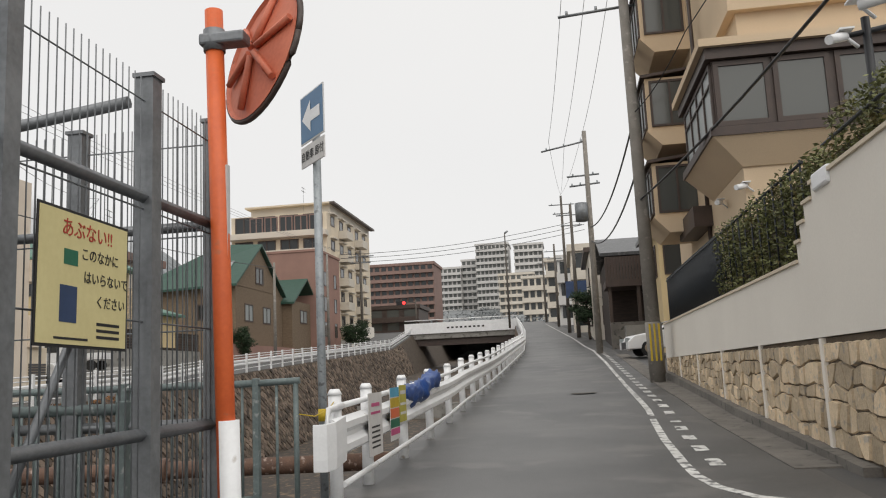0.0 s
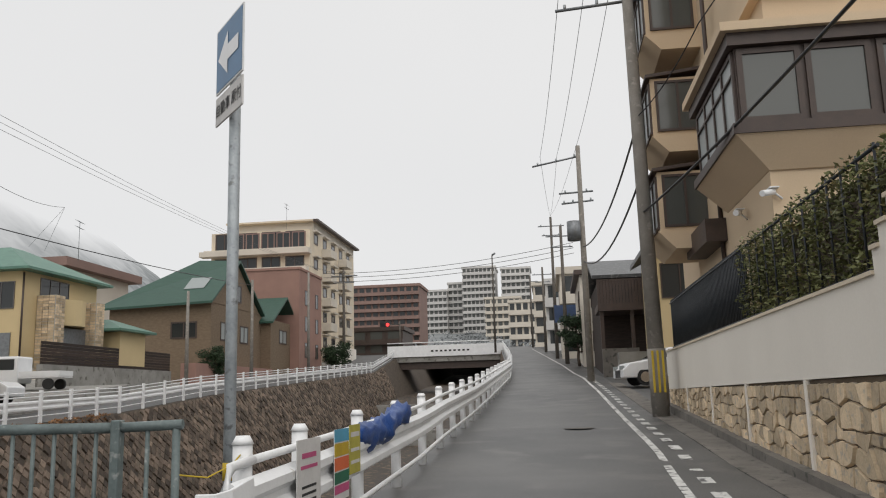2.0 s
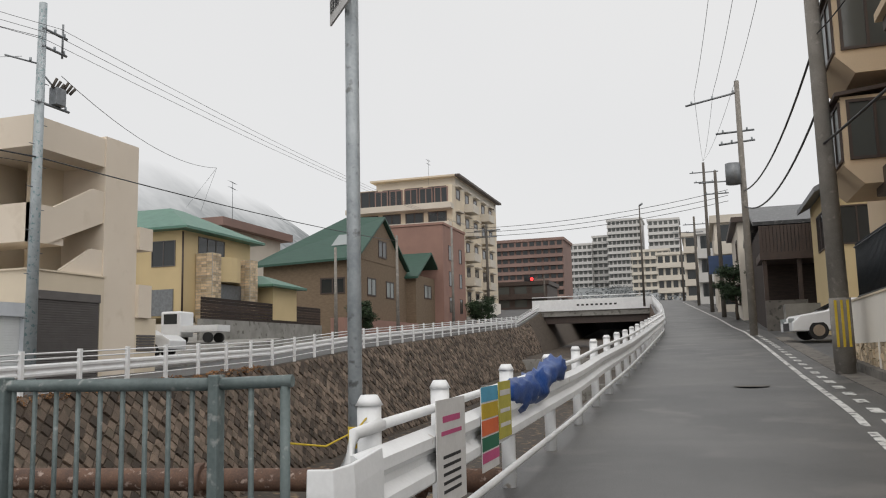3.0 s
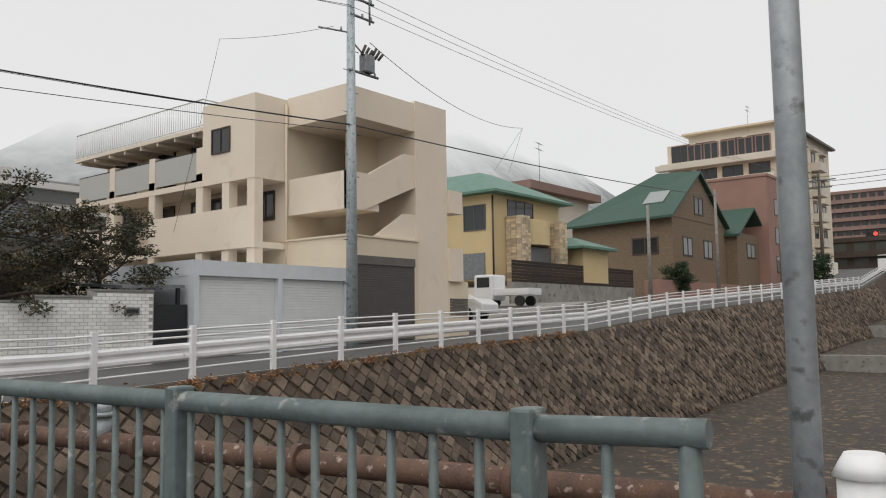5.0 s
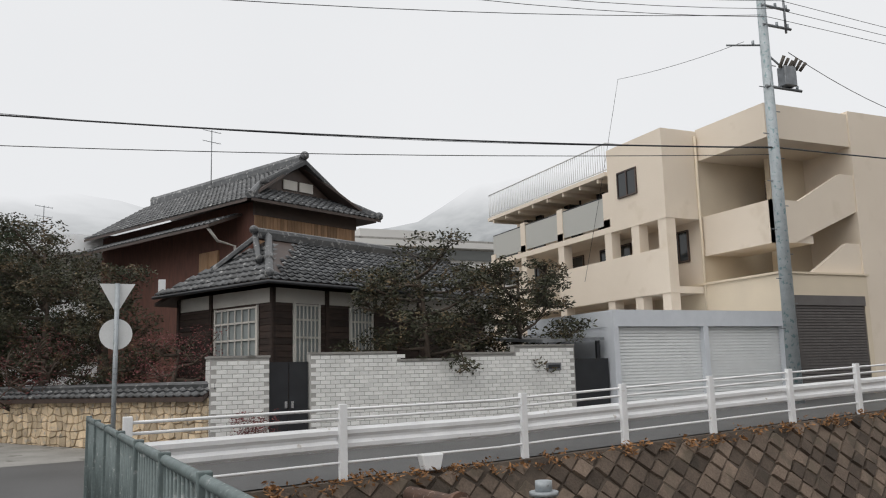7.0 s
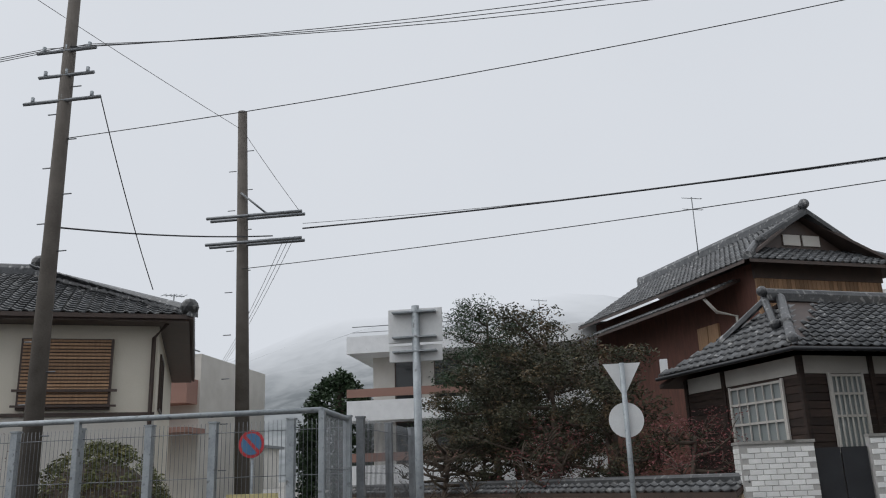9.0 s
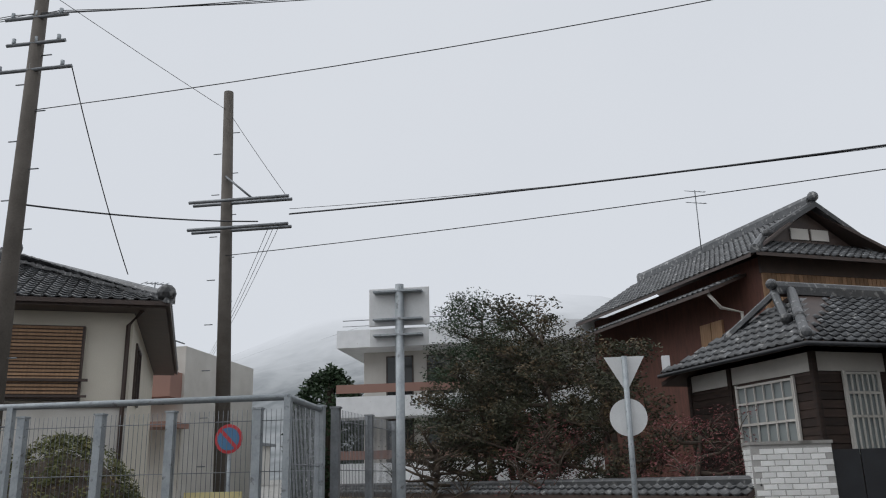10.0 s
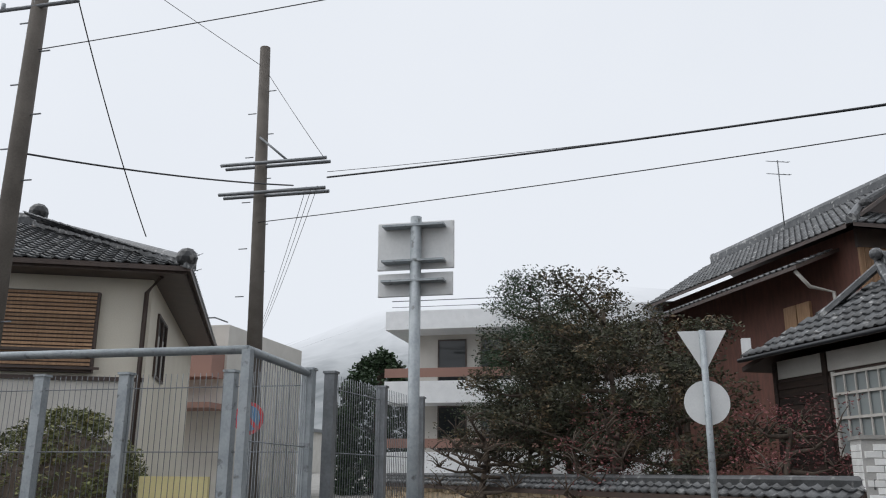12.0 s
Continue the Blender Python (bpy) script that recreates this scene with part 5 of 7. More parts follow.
def tiled(bm, e0, e1, r1, r0, pitch=0.27, row=0.26, wave=0.045, lip=0.03):
    """A slope of pantiles between the eave e0-e1 and the upper edge r0-r1, each tile a rounded, stepped piece."""
    e0, e1, r0, r1 = (Vector(p) for p in (e0, e1, r0, r1))
    up = ((r0 + r1) / 2 - (e0 + e1) / 2)
    nrow = max(1, round(up.length / row))
    nrm = (e1 - e0).cross(up).normalized()
    if nrm.z < 0:
        nrm = -nrm
    full = (e1 - e0).length
    d = (e1 - e0).normalized()
    for j in range(nrow):
        a0, a1 = e0.lerp(r0, j / nrow), e1.lerp(r1, j / nrow)
        b0, b1 = e0.lerp(r0, (j + 1) / nrow), e1.lerp(r1, (j + 1) / nrow)
        s0, s1 = max(0, (a0 - e0).dot(d)), min(full, (a1 - e0).dot(d))
        n0, n1 = math.ceil(s0 / pitch), math.floor(s1 / pitch)
        for i in range(n0, n1):
            lowers, uppers = [], []
            for k, hgt in ((0, 0.0), (0.3, 1.0), (0.6, 0.15), (1.0, 0.0)):
                t = (i + k) * pitch
                base = e0 + d * t + up * (j / nrow)
                lowers.append(bm.verts.new(base + nrm * (wave * hgt + lip)))
                uppers.append(bm.verts.new(base + up / nrow + nrm * (wave * hgt)))
            skirt = [bm.verts.new(v.co - nrm * lip) for v in lowers]
            for k in range(3):
                f = bm.faces.new((lowers[k], lowers[k + 1], uppers[k + 1], uppers[k]))
                f.smooth = True
                bm.faces.new((skirt[k], skirt[k + 1], lowers[k + 1], lowers[k]))


def ridge(a, b, w=0.14, h=0.28):
    bm = bmesh.new()
    a, b = Vector(a), Vector(b)
    side = (b - a).cross(Vector((0, 0, 1))).normalized()
    prof = [(-w, -0.05), (-w, h * 0.5), (-w * 0.6, h * 0.85), (0, h), (w * 0.6, h * 0.85), (w, h * 0.5), (w, -0.05)]
    rings = [[bm.verts.new(p + side * x + Vector((0, 0, z))) for x, z in prof] for p in (a, b)]
    for k in range(len(prof)):
        bm.faces.new((rings[0][k], rings[0][(k + 1) % len(prof)], rings[1][(k + 1) % len(prof)], rings[1][k]))
    bm.faces.new(rings[0])
    bm.faces.new(rings[1][::-1])
    return bm


def ball(p, r):
    bm = bmesh.new()
    bmesh.ops.create_icosphere(bm, subdivisions=2, radius=r, matrix=Matrix.Translation(p))
    return bm


def roof_slope(parent, e0, e1, r1, r0, **kw):
    bm = bmesh.new()
    slab(bm, [e0, e1, r1, r0] if r1 != r0 else [e0, e1, r1], 0.1)
    part("roof_boarding", bm, DARK_BROWN, parent)
    bm = bmesh.new()
    tiled(bm, e0, e1, r1, r0, **kw)
    o = part("roof_tiles", bm, KAWARA, parent)
    o["kind"] = "stuff"


old = thing("old_house", "old timber house with grey tiled roofs and dark board walls", "house")
part("wall", hbox((0.65, 5, 0.65, 9.5, 0.4, 4.3)), DARK_BROWN, old)
part("plaster_band", hbox((0.62, 5, 0.62, 0.65, 3.95, 4.33), (0.62, 0.65, 0.65, 9.5, 3.95, 4.33)), PLASTER, old, "white plaster band under the eaves")
for i in range(17):
    z = 1.0 + i * 0.17
    part("weatherboard", hbox((0.6, 0.65, 0.6, 9.5, z, z + 0.155), (0.6, 5, 0.6, 0.65, z, z + 0.155)), GREYWOOD, old)
for b in (0.62, 2.45, 4.3, 6.2):
    part("stud", hbox((0.57, 0.62, b - 0.06, b + 0.06, 0.6, 4.33)), GREYWOOD, old)
for a in (0.62, 3.3, 4.9):
    part("stud", hbox((a - 0.06, a + 0.06, 0.57, 0.62, 0.6, 4.33)), GREYWOOD, old)


def grille_window(a0, a1, b0, b1, z0, z1, south):
    w = part("window", hbox((a0, a1, b0, b1, z0, z1)), PALEGLASS, old)
    fr = []
    for i in range(7):
        f = i / 6
        if south:
            x = a0 + (a1 - a0) * f
            fr.append((x - 0.015, x + 0.015, b0 - 0.06, b0 - 0.03, z0, z1))
        else:
            x = b0 + (b1 - b0) * f
            fr.append((a0 - 0.06, a0 - 0.03, x - 0.015, x + 0.015, z0, z1))
    for z in (z0, z0 + (z1 - z0) * 0.45, z0 + (z1 - z0) * 0.75, z1):
        fr.append((a0, a1, b0 - 0.06, b0 - 0.03, z - 0.025, z + 0.025) if south else (a0 - 0.06, a0 - 0.03, b0, b1, z - 0.025, z + 0.025))
    part("grille", hbox(*fr), PLASTER, w, "cream window grille")
    fr = [(a0 - 0.06, a0, b0 - 0.05, b0, z0 - 0.06, z1 + 0.06), (a1, a1 + 0.06, b0 - 0.05, b0, z0 - 0.06, z1 + 0.06)] if south else [(a0 - 0.05, a0, b0 - 0.06, b0, z0 - 0.06, z1 + 0.06), (a0 - 0.05, a0, b1, b1 + 0.06, z0 - 0.06, z1 + 0.06)]
    part("frame", hbox(*fr), PLASTER, w)
grille_window(0.58, 0.7, 1.3, 2.1, 2.35, 3.9, False)
grille_window(0.58, 0.7, 3.3, 4.1, 2.35, 3.9, False)
grille_window(1.2, 3.0, 0.58, 0.7, 2.35, 3.85, True)
Z1, Z2 = 4.43, 5.95
roof_slope(old, hp(0, 0, Z1), hp(0, 9.8, Z1), hp(2.4, 9.8, Z2), hp(2.4, 1.9, Z2))
roof_slope(old, hp(5.2, 0, Z1), hp(0, 0, Z1), hp(1.9, 1.5, Z2 - 0.3), hp(2.9, 1.5, Z2 - 0.3))
roof_slope(old, hp(5.2, 9.8, Z1 - 0.2), hp(5.2, 0, Z1 - 0.2), hp(2.4, 1.9, Z2), hp(2.4, 9.8, Z2))
part("ridge", ridge(hp(2.4, 1.4, Z2), hp(2.4, 9.8, Z2)), KAWARA, old)
part("ridge", ridge(hp(0.1, 0.1, Z1 + 0.06), hp(2.2, 1.7, Z2 - 0.05), 0.1, 0.17), KAWARA, old)
part("ridge", ridge(hp(2.4, 1.4, Z2 - 0.04), hp(1.25, 0.68, Z1 + 0.58), 0.08, 0.13), KAWARA, old)
part("ridge", ridge(hp(2.4, 1.4, Z2 - 0.04), hp(3.4, 0.68, Z1 + 0.58), 0.08, 0.13), KAWARA, old)
for p in (hp(2.4, 1.35, Z2 + 0.2), hp(0.1, 0.1, Z1 + 0.18), hp(1.22, 0.65, Z1 + 0.68), hp(0.9, 0.71, Z1 + 0.66)):
    part("ridge_end_tile", ball(p, 0.13), KAWARA, old)
# two-storey part behind
part("wall", hbox((6.6, 17.1, 4.5, 9.2, 0.4, 8.1)), REDWALL, old, "rust-red sheeted upper walls")
for i in range(30):
    b = 4.5 + i * 0.157
    part("cedar_board", hbox((6.53, 6.6, b, b + 0.145, 5.6, 7.6)), CEDAR, old)
# dark brown strip standing in for the shade under the upper eave
part("painted_eave_shade", hbox((6.5, 6.6, 4.45, 9.25, 7.6, 8.1)), DARK_BROWN, old)
for a in (8.6, 9.2):
    part("storm_shutter", hbox((a, a + 0.55, 4.42, 4.5, 5.2, 6.6)), CEDAR, old)
roof_slope(old, hp(17.2, 3.75, 8.0), hp(6.0, 3.75, 8.0), hp(6.9, 6.8, 9.9), hp(16.9, 6.8, 9.9))
roof_slope(old, hp(6.0, 9.85, 8.0), hp(17.2, 9.85, 8.0), hp(16.9, 6.8, 9.9), hp(6.9, 6.8, 9.9))
roof_slope(old, hp(5.75, 3.75, 7.98), hp(5.75, 9.85, 7.98), hp(7.1, 8.6, 8.75), hp(7.1, 5.0, 8.75))
bm = bmesh.new()
bm.faces.new([bm.verts.new(p) for p in (hp(7.05, 5.0, 8.6), hp(7.05, 8.6, 8.6), hp(7.05, 6.8, 9.72))])
part("gable", bm, DARK_BROWN, old)
part("gable_plaster", hbox((7.0, 7.04, 6.1, 6.75, 8.85, 9.2), (7.0, 7.04, 6.85, 7.5, 8.85, 9.2)), PLASTER, old)
part("ridge", ridge(hp(6.75, 6.8, 9.9), hp(17, 6.8, 9.9), 0.17, 0.35), KAWARA, old)
for b0 in (3.75, 9.85):
    part("ridge", ridge(hp(6.7, 6.8, 9.85), hp(6.75, 6.8 + (b0 - 6.8) * 0.6, 8.8), 0.13, 0.2), KAWARA, old)
    part("ridge", ridge(hp(6.9, 6.8 + (b0 - 6.8) * 0.6, 8.75), hp(5.8, b0, 8.02), 0.12, 0.2), KAWARA, old)
for p in (hp(6.65, 6.8, 10.15), hp(6.7, 5.0, 8.85), hp(5.8, 9.8, 8.12), hp(17, 6.8, 10.1)):
    part("ridge_end_tile", ball(p, 0.17), KAWARA, old)
roof_slope(old, hp(17.0, 3.1, 7.2), hp(7.2, 3.1, 7.2), hp(7.2, 4.45, 7.75), hp(17.0, 4.45, 7.75))
part("gutter", tubes(([hp(5.2, -0.06, Z1 - 0.06), hp(-0.06, -0.06, Z1 - 0.06), hp(-0.06, 9.8, Z1 - 0.06)], 0.05), seg=6), BLACK, old)
part("downpipe", tubes(([hp(7.4, 3.2, 7.1), hp(7.4, 3.6, 6.7), hp(7.4, 4.3, 6.6), hp(7.4, 4.35, 4.6)], 0.05), seg=6), PLASTER, old)
part("dish", B((-30.1, -29.9, 8.7, 8.9, 4.6, 5.1)), WHITE, old)


def antenna(x, y, z, h, w=0.7):
    t = thing("tv_antenna", "thin rooftop television antenna", "antenna")
    part("mast", tubes(([(x, y, z), (x, y, z + h)], 0.02), seg=5), GALV, t)
    for k, dz in enumerate((0, -0.45)):
        part("boom", tubes(([(x, y - w / 2, z + h + dz), (x, y + w / 2, z + h + dz - 0.1)], 0.014), seg=4), GALV, t)
        for i in range(5):
            yy = y - w / 2 + w * i / 4
            part("element", tubes(([(x - 0.2, yy, z + h + dz - 0.02 * i + 0.08), (x + 0.2, yy, z + h + dz - 0.02 * i - 0.08)], 0.009), seg=4), GALV, t)
antenna(-37.3, 11.3, 9.9, 2.3)
antenna(-44, 5.0, 8, 2.0)
antenna(-34, 58, 12, 3)
antenna(-31, 97, 22, 3)
antenna(-30, -6, 6.6, 1.4)

# rubble garden wall with tiled coping
SWA, SWB = Vector((-21.55, 9.0, 0)), Vector((-37.2, -2.4, 0))
def along_wall(s, z, out=0.0):
    d = (SWB - SWA).normalized()
    n = Vector((d.y, -d.x, 0))
    n = n if n.dot(Vector((1, -1, 0))) > 0 else -n
    p = SWA + d * s + n * out
    return Vector((p.x, p.y, z))
SWL = (SWB - SWA).length
bm = bmesh.new()
prism(bm, [along_wall(0, 0, -0.3), along_wall(0, 0, 0), along_wall(SWL, 0, 0), along_wall(SWL, 0, -0.3)], 0.2, 1.66)
rubble = tagged(link("wall_rubble", bm, RJOINT), "ochre rubble stone garden wall with grey tile coping", "wall", kind="structure")
cop = tagged(new("wall_rubble_coping"), "grey roof-tile coping on the rubble wall", "coping", kind="structure")
roof_slope(cop, along_wall(0, 1.66, 0.18), along_wall(SWL, 1.66, 0.18), along_wall(SWL, 1.86, -0.12), along_wall(0, 1.86, -0.12), pitch=0.25, row=0.16)
part("ridge", ridge(along_wall(-0.1, 1.86, -0.14), along_wall(SWL, 1.86, -0.14), 0.09, 0.12), KAWARA, cop)


# ---- planting ----
def tree(label, x, y, z, h, crown, seed, leaf=PINE, n_limbs=9, clump=90, size=0.11, trunk_r=0.11, bare=False, blob=0.4):
    r = random.Random(seed)
    t = thing("tree", label, "tree")
    bm = bmesh.new()
    tips = []
    pts = [Vector((x, y, z - 0.1))]
    for i in range(6):
        pts.append(pts[-1] + Vector((r.uniform(-0.12, 0.12), r.uniform(-0.12, 0.12), h / 6.5)))
    tube(bm, pts, trunk_r, trunk_r * 0.35, seg=7)
    for i in range(n_limbs):
        f = 0.3 + 0.7 * i / n_limbs
        base = pts[0].lerp(pts[-1], f)
        ang = i * 2.4 + r.uniform(-0.4, 0.4)
        reach = r.uniform(0.55, 1.0) * (1.15 - 0.6 * max(0, f - 0.45))
        end = base + Vector((math.cos(ang) * crown[0] * reach, math.sin(ang) * crown[1] * reach, crown[2] * r.uniform(0.1, 0.55)))
        mid = base.lerp(end, 0.5) + Vector((r.uniform(-0.15, 0.15), r.uniform(-0.15, 0.15), -0.1))
        tube(bm, [base, mid, end], trunk_r * 0.5, trunk_r * 0.14, seg=5)
        tips += [end, mid.lerp(end, 0.45)]
        for _ in range(7):
            q = mid.lerp(end, r.random())
            e = q + Vector((r.uniform(-1, 1) * crown[0] * 0.3, r.uniform(-1, 1) * crown[1] * 0.3, r.uniform(0.0, 0.5)))
            tube(bm, [q, q.lerp(e, 0.5) + Vector((0, 0, 0.06)), e], trunk_r * 0.2, trunk_r * 0.06, seg=4)
            tips.append(e)
    part("trunk", bm, BARK, t)
    bm = bmesh.new()
    for p in tips + [pts[-1], pts[-2]]:
        s = r.uniform(0.6, 1.2)
        leaves(bm, p + Vector((0, 0, 0.08)), (blob * s, blob * s, blob * 0.45 * s), int(clump * s), size, r)
    part("crown", bm, leaf, t)["kind"] = "stuff"
    return t


tree("dark pruned garden pine behind the rubble wall", -29.0, 5.6, 0.5, 5.7, (2.0, 2.0, 1.5), 1, n_limbs=14, clump=120, blob=0.5)
tree("dark pruned garden pine with rounded pads", -30.8, 3.9, 0.5, 4.3, (1.8, 1.8, 1.2), 2, n_limbs=12, clump=120, blob=0.5)
tree("bushy green pine beside the old house", -27.4, 6.9, 0.5, 4.4, (1.6, 1.6, 1.2), 5, n_limbs=12, clump=110, blob=0.5)
tree("dense dark pine at the corner of the garden", -31.2, 4.7, 0.5, 5.2, (2.1, 2.1, 1.4), 15, n_limbs=15, clump=120, blob=0.55)
tree("tall green conifer above the garden", -37.5, 3.2, 0.5, 8.2, (2.4, 2.4, 1.0), 3, leaf=CYPRESS, n_limbs=22, clump=150, blob=0.7)
tree("sparse bare-branched shrub at the wall corner", -33.0, 2.2, 0.5, 3.0, (1.5, 1.5, 1.2), 4, n_limbs=12, clump=8, size=0.08)
tree("sparse twiggy garden tree with few brown leaves", -25.6, 8.6, 0.5, 2.6, (1.3, 1.3, 0.8), 6, leaf=REDLEAF, n_limbs=11, clump=34, size=0.07)
tree("bare twiggy plum with a few leaves over the wall", -29.6, 2.6, 0.5, 2.7, (1.6, 1.6, 1.2), 31, n_limbs=14, clump=7, size=0.07)
tree("bare twiggy plum against the dark house wall", -27.0, 5.6, 0.5, 2.6, (1.5, 1.5, 1.1), 32, leaf=REDLEAF, n_limbs=14, clump=14, size=0.07)
tree("sparse twiggy shrub behind the wall", -31.6, 3.4, 0.5, 2.8, (1.4, 1.4, 0.9), 12, n_limbs=12, clump=16, size=0.08)
tree("dark leafy garden tree behind the white tiled wall", -23.4, 15.0, 0.7, 4.5, (2.3, 2.3, 1.6), 7, n_limbs=14, clump=85, size=0.13, blob=0.42)
tree("dark leafy garden tree beside the carport", -23.4, 17.6, 0.7, 4.3, (1.7, 1.7, 1.6), 8, n_limbs=13, clump=80, size=0.13, blob=0.42)
tree("red-twigged plum tree by the house wall", -20.9, -5.9, 0.4, 2.9, (1.2, 1.2, 1.0), 9, leaf=REDLEAF, n_limbs=10, clump=5, size=0.05)
tree("small round garden shrub below the houses", -27, 66, 3.0, 2.6, (1.0, 1.0, 0.8), 10, leaf=CYPRESS, n_limbs=9, clump=90, size=0.18, blob=0.55)
tree("small dark shrub beside the road ramp", -23.2, 90, 4.3, 3.0, (1.2, 1.2, 0.8), 11, leaf=CYPRESS, n_limbs=9, clump=90, size=0.22, blob=0.7)
tree("street shrub beside the lane", 1.7, 58, 3.4, 3.2, (1.0, 1.0, 0.8), 13, leaf=CYPRESS, n_limbs=9, clump=90, size=0.18, blob=0.55)
bush = thing("clipped_bush", "large round clipped bush behind the mesh fence", "bush")
bm = bmesh.new()
rng = random.Random(21)
for _ in range(420):
    d = Vector((rng.gauss(0, 1), rng.gauss(0, 1), abs(rng.gauss(0, 1)))).normalized()
    leaves(bm, (-22.3 + d.x * 1.45, -3.5 + d.y * 1.5, 0.9 + d.z * 2.05), (0.16, 0.16, 0.16), 22, 0.1, rng)
part("leaf_mass", bm, HEDGE, bush)["kind"] = "stuff"
part("branch_core", ball(Vector((-22.3, -3.5, 1.4)), 1.3), BARK, bush)
cyp = thing("cypress", "tall dense dark green cypress beside the side street", "tree")
bm = bmesh.new()
for i in range(700):
    f = rng.random()
    z = 0.8 + f * 6.5
    rad = 2.0 * (1 - f ** 5) ** 0.7 * rng.uniform(0.75, 1.08)
    a = rng.uniform(0, 6.28)
    leaves(bm, (-47 + rad * math.cos(a), -5.4 + rad * math.sin(a), z), (0.25, 0.25, 0.45), 16, 0.3, rng)
part("crown", bm, CYPRESS, cyp)["kind"] = "stuff"
part("trunk", taper(-47, -5.4, 0.2, 6.8, 0.5, 0.15), BARK, cyp)
az = thing("azalea", "small dusky red azalea at the gate pier foot", "shrub")
bm = bmesh.new()
for _ in range(60):
    leaves(bm, (-21.2 + rng.uniform(-0.2, 0.25), 9.9 + rng.uniform(-0.45, 0.45), 0.7 + rng.uniform(0, 0.55)), (0.14, 0.14, 0.14), 18, 0.06, rng)
part("leaf_mass", bm, REDLEAF, az)["kind"] = "stuff"
part("stem", taper(-21.2, 9.9, 0.4, 1.0, 0.03, 0.015), BARK, az)
weeds = bmesh.new()
y = 8.5
while y < 34:
    x, z = interp(FAR_X, y), fz(y)
    for _ in range(3):
        leaves(weeds, (x + rng.uniform(-0.12, 0.22), y + rng.uniform(-0.2, 0.2), z + rng.uniform(-0.15, 0.05)), (0.14, 0.16, 0.08), int(rng.uniform(4, 22)), 0.1, rng)
    y += 0.28
tagged(link("dry_weeds", weeds, DRY), "rusty dry weeds along the top of the bank", "weeds", kind="stuff")

# ---- white flats and the plain house down the side street ----
fl = thing("white_flats", "white three-storey flats with red-railed balconies", "apartment house")
part("wall", B((-52, -42.6, -2.6, 10, 0.2, 8.0)), PLASTER, fl)
part("roof", B((-52, -41.0, -3.4, 10, 7.5, 8.25)), WHITE, fl)
part("roof_rail", tubes(([(-41.2, -3.2, 8.7), (-41.2, 5, 8.7)], 0.02), ([(-41.2, -3.2, 8.45), (-41.2, 5, 8.45)], 0.014)), GALV, fl)
for z in (1.9, 4.6):
    part("balcony", B((-42.6, -41.0, -3.4, 8, z, z + 0.85)), WHITE, fl)
    part("balcony_rail", B((-41.08, -41.0, -3.4, 8, z + 1.0, z + 1.35)), PINK, fl, "faded red balcony rail")
    for yy in (-1.6, 0.2, 2.6):
        window(fl, -42.6, 0, yy, yy + 1.2, z + 0.9, z + 2.7, "x", 1)
part("porch_wall", B((-42.6, -41.1, -3.3, -2.4, 0.2, 1.9)), WHITE, fl)
lh = thing("plain_house", "cream plastered house with grey tiled hip roof and brown shutters", "house")
part("wall", B((-36, -25.0, -16, -3.5, 0.3, 6.0)), IVORY, lh)
part("lower_wall", B((-25.0, -24.96, -16, -3.5, 0.3, 3.75)), PLASTER, lh)
part("belt", B((-24.98, -24.9, -16, -3.5, 3.75, 3.83)), DARK_BROWN, lh)
sh = part("shutter_box", B((-25.0, -24.85, -6.5, -4.5, 3.9, 5.55)), DARK_BROWN, lh, "brown slatted window shutters")
for i in range(20):
    part("slat", B((-24.86, -24.82, -6.45, -4.55, 3.95 + i * 0.08, 4.0 + i * 0.08)), CEDAR, sh)
part("balcony_rail", B((-24.8, -24.76, -6.6, -4.35, 4.3, 4.36), (-24.8, -24.76, -6.6, -4.35, 3.95, 4.0)), DARK_BROWN, lh)
window(lh, -28, -26.2, -3.5, 0, 4.0, 5.4, "y", 2)
part("drainpipe", tubes(([(-24.9, -3.6, 0.4), (-24.9, -3.6, 5.6), (-24.6, -3.3, 5.9)], 0.05)), DARK_BROWN, lh)
E0, E1, E2 = (-24.2, -2.7, 6.05), (-24.2, -17, 6.05), (-36.8, -2.7, 6.05)
R0, R1 = (-29.5, -7.2, 8.2), (-29.5, -13, 8.2)
roof_slope(lh, E1, E0, R0, R1)
roof_slope(lh, E0, E2, R0, R0)
part("ridge", ridge(E0, R0, 0.13, 0.22), KAWARA, lh)
part("ridge", ridge(R0, R1, 0.15, 0.3), KAWARA, lh)
part("ridge_end_tile", ball(Vector((-29.4, -7.1, 8.5)), 0.25), KAWARA, lh)
part("ridge_end_tile", ball(Vector((-24.3, -2.8, 6.25)), 0.22), KAWARA, lh)
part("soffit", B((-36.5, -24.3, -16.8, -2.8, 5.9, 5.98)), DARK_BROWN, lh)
lh.matrix_basis = Matrix.Translation((-24.5, -3.0, 0)) @ Matrix.Rotation(radians(25), 4, "Z") @ Matrix.Translation((24.5, 3.0, 0))
bh = thing("back_house", "pale house with dark red roof and balcony behind", "house")
part("wall", B((-46, -38.6, -9.5, -3.8, -1.1, 6.3)), PLASTER, bh)
part("balcony", B((-38.6, -37.6, -9, -3.9, 4.2, 5.2)), PINK, bh)
part("balcony_rail", tubes(([(-37.6, -9, 6.4), (-37.6, -3.9, 6.4), (-38.6, -3.9, 6.4)], 0.03)), GALV, bh)
part("porch_roof", B((-38.6, -36.9, -9.5, -3.5, 3.0, 3.2)), PINK, bh)
window(bh, -38.6, 0, -7.8, -6, 4.3, 5.9, "x", 2)
bh.matrix_basis = Matrix.Translation((0, -5.2, 1.2))
nb = thing("street_house", "small white house far down the side street", "house")
part("wall", B((-75, -66, -27, -19, 0, 6.2)), PLASTER, nb)
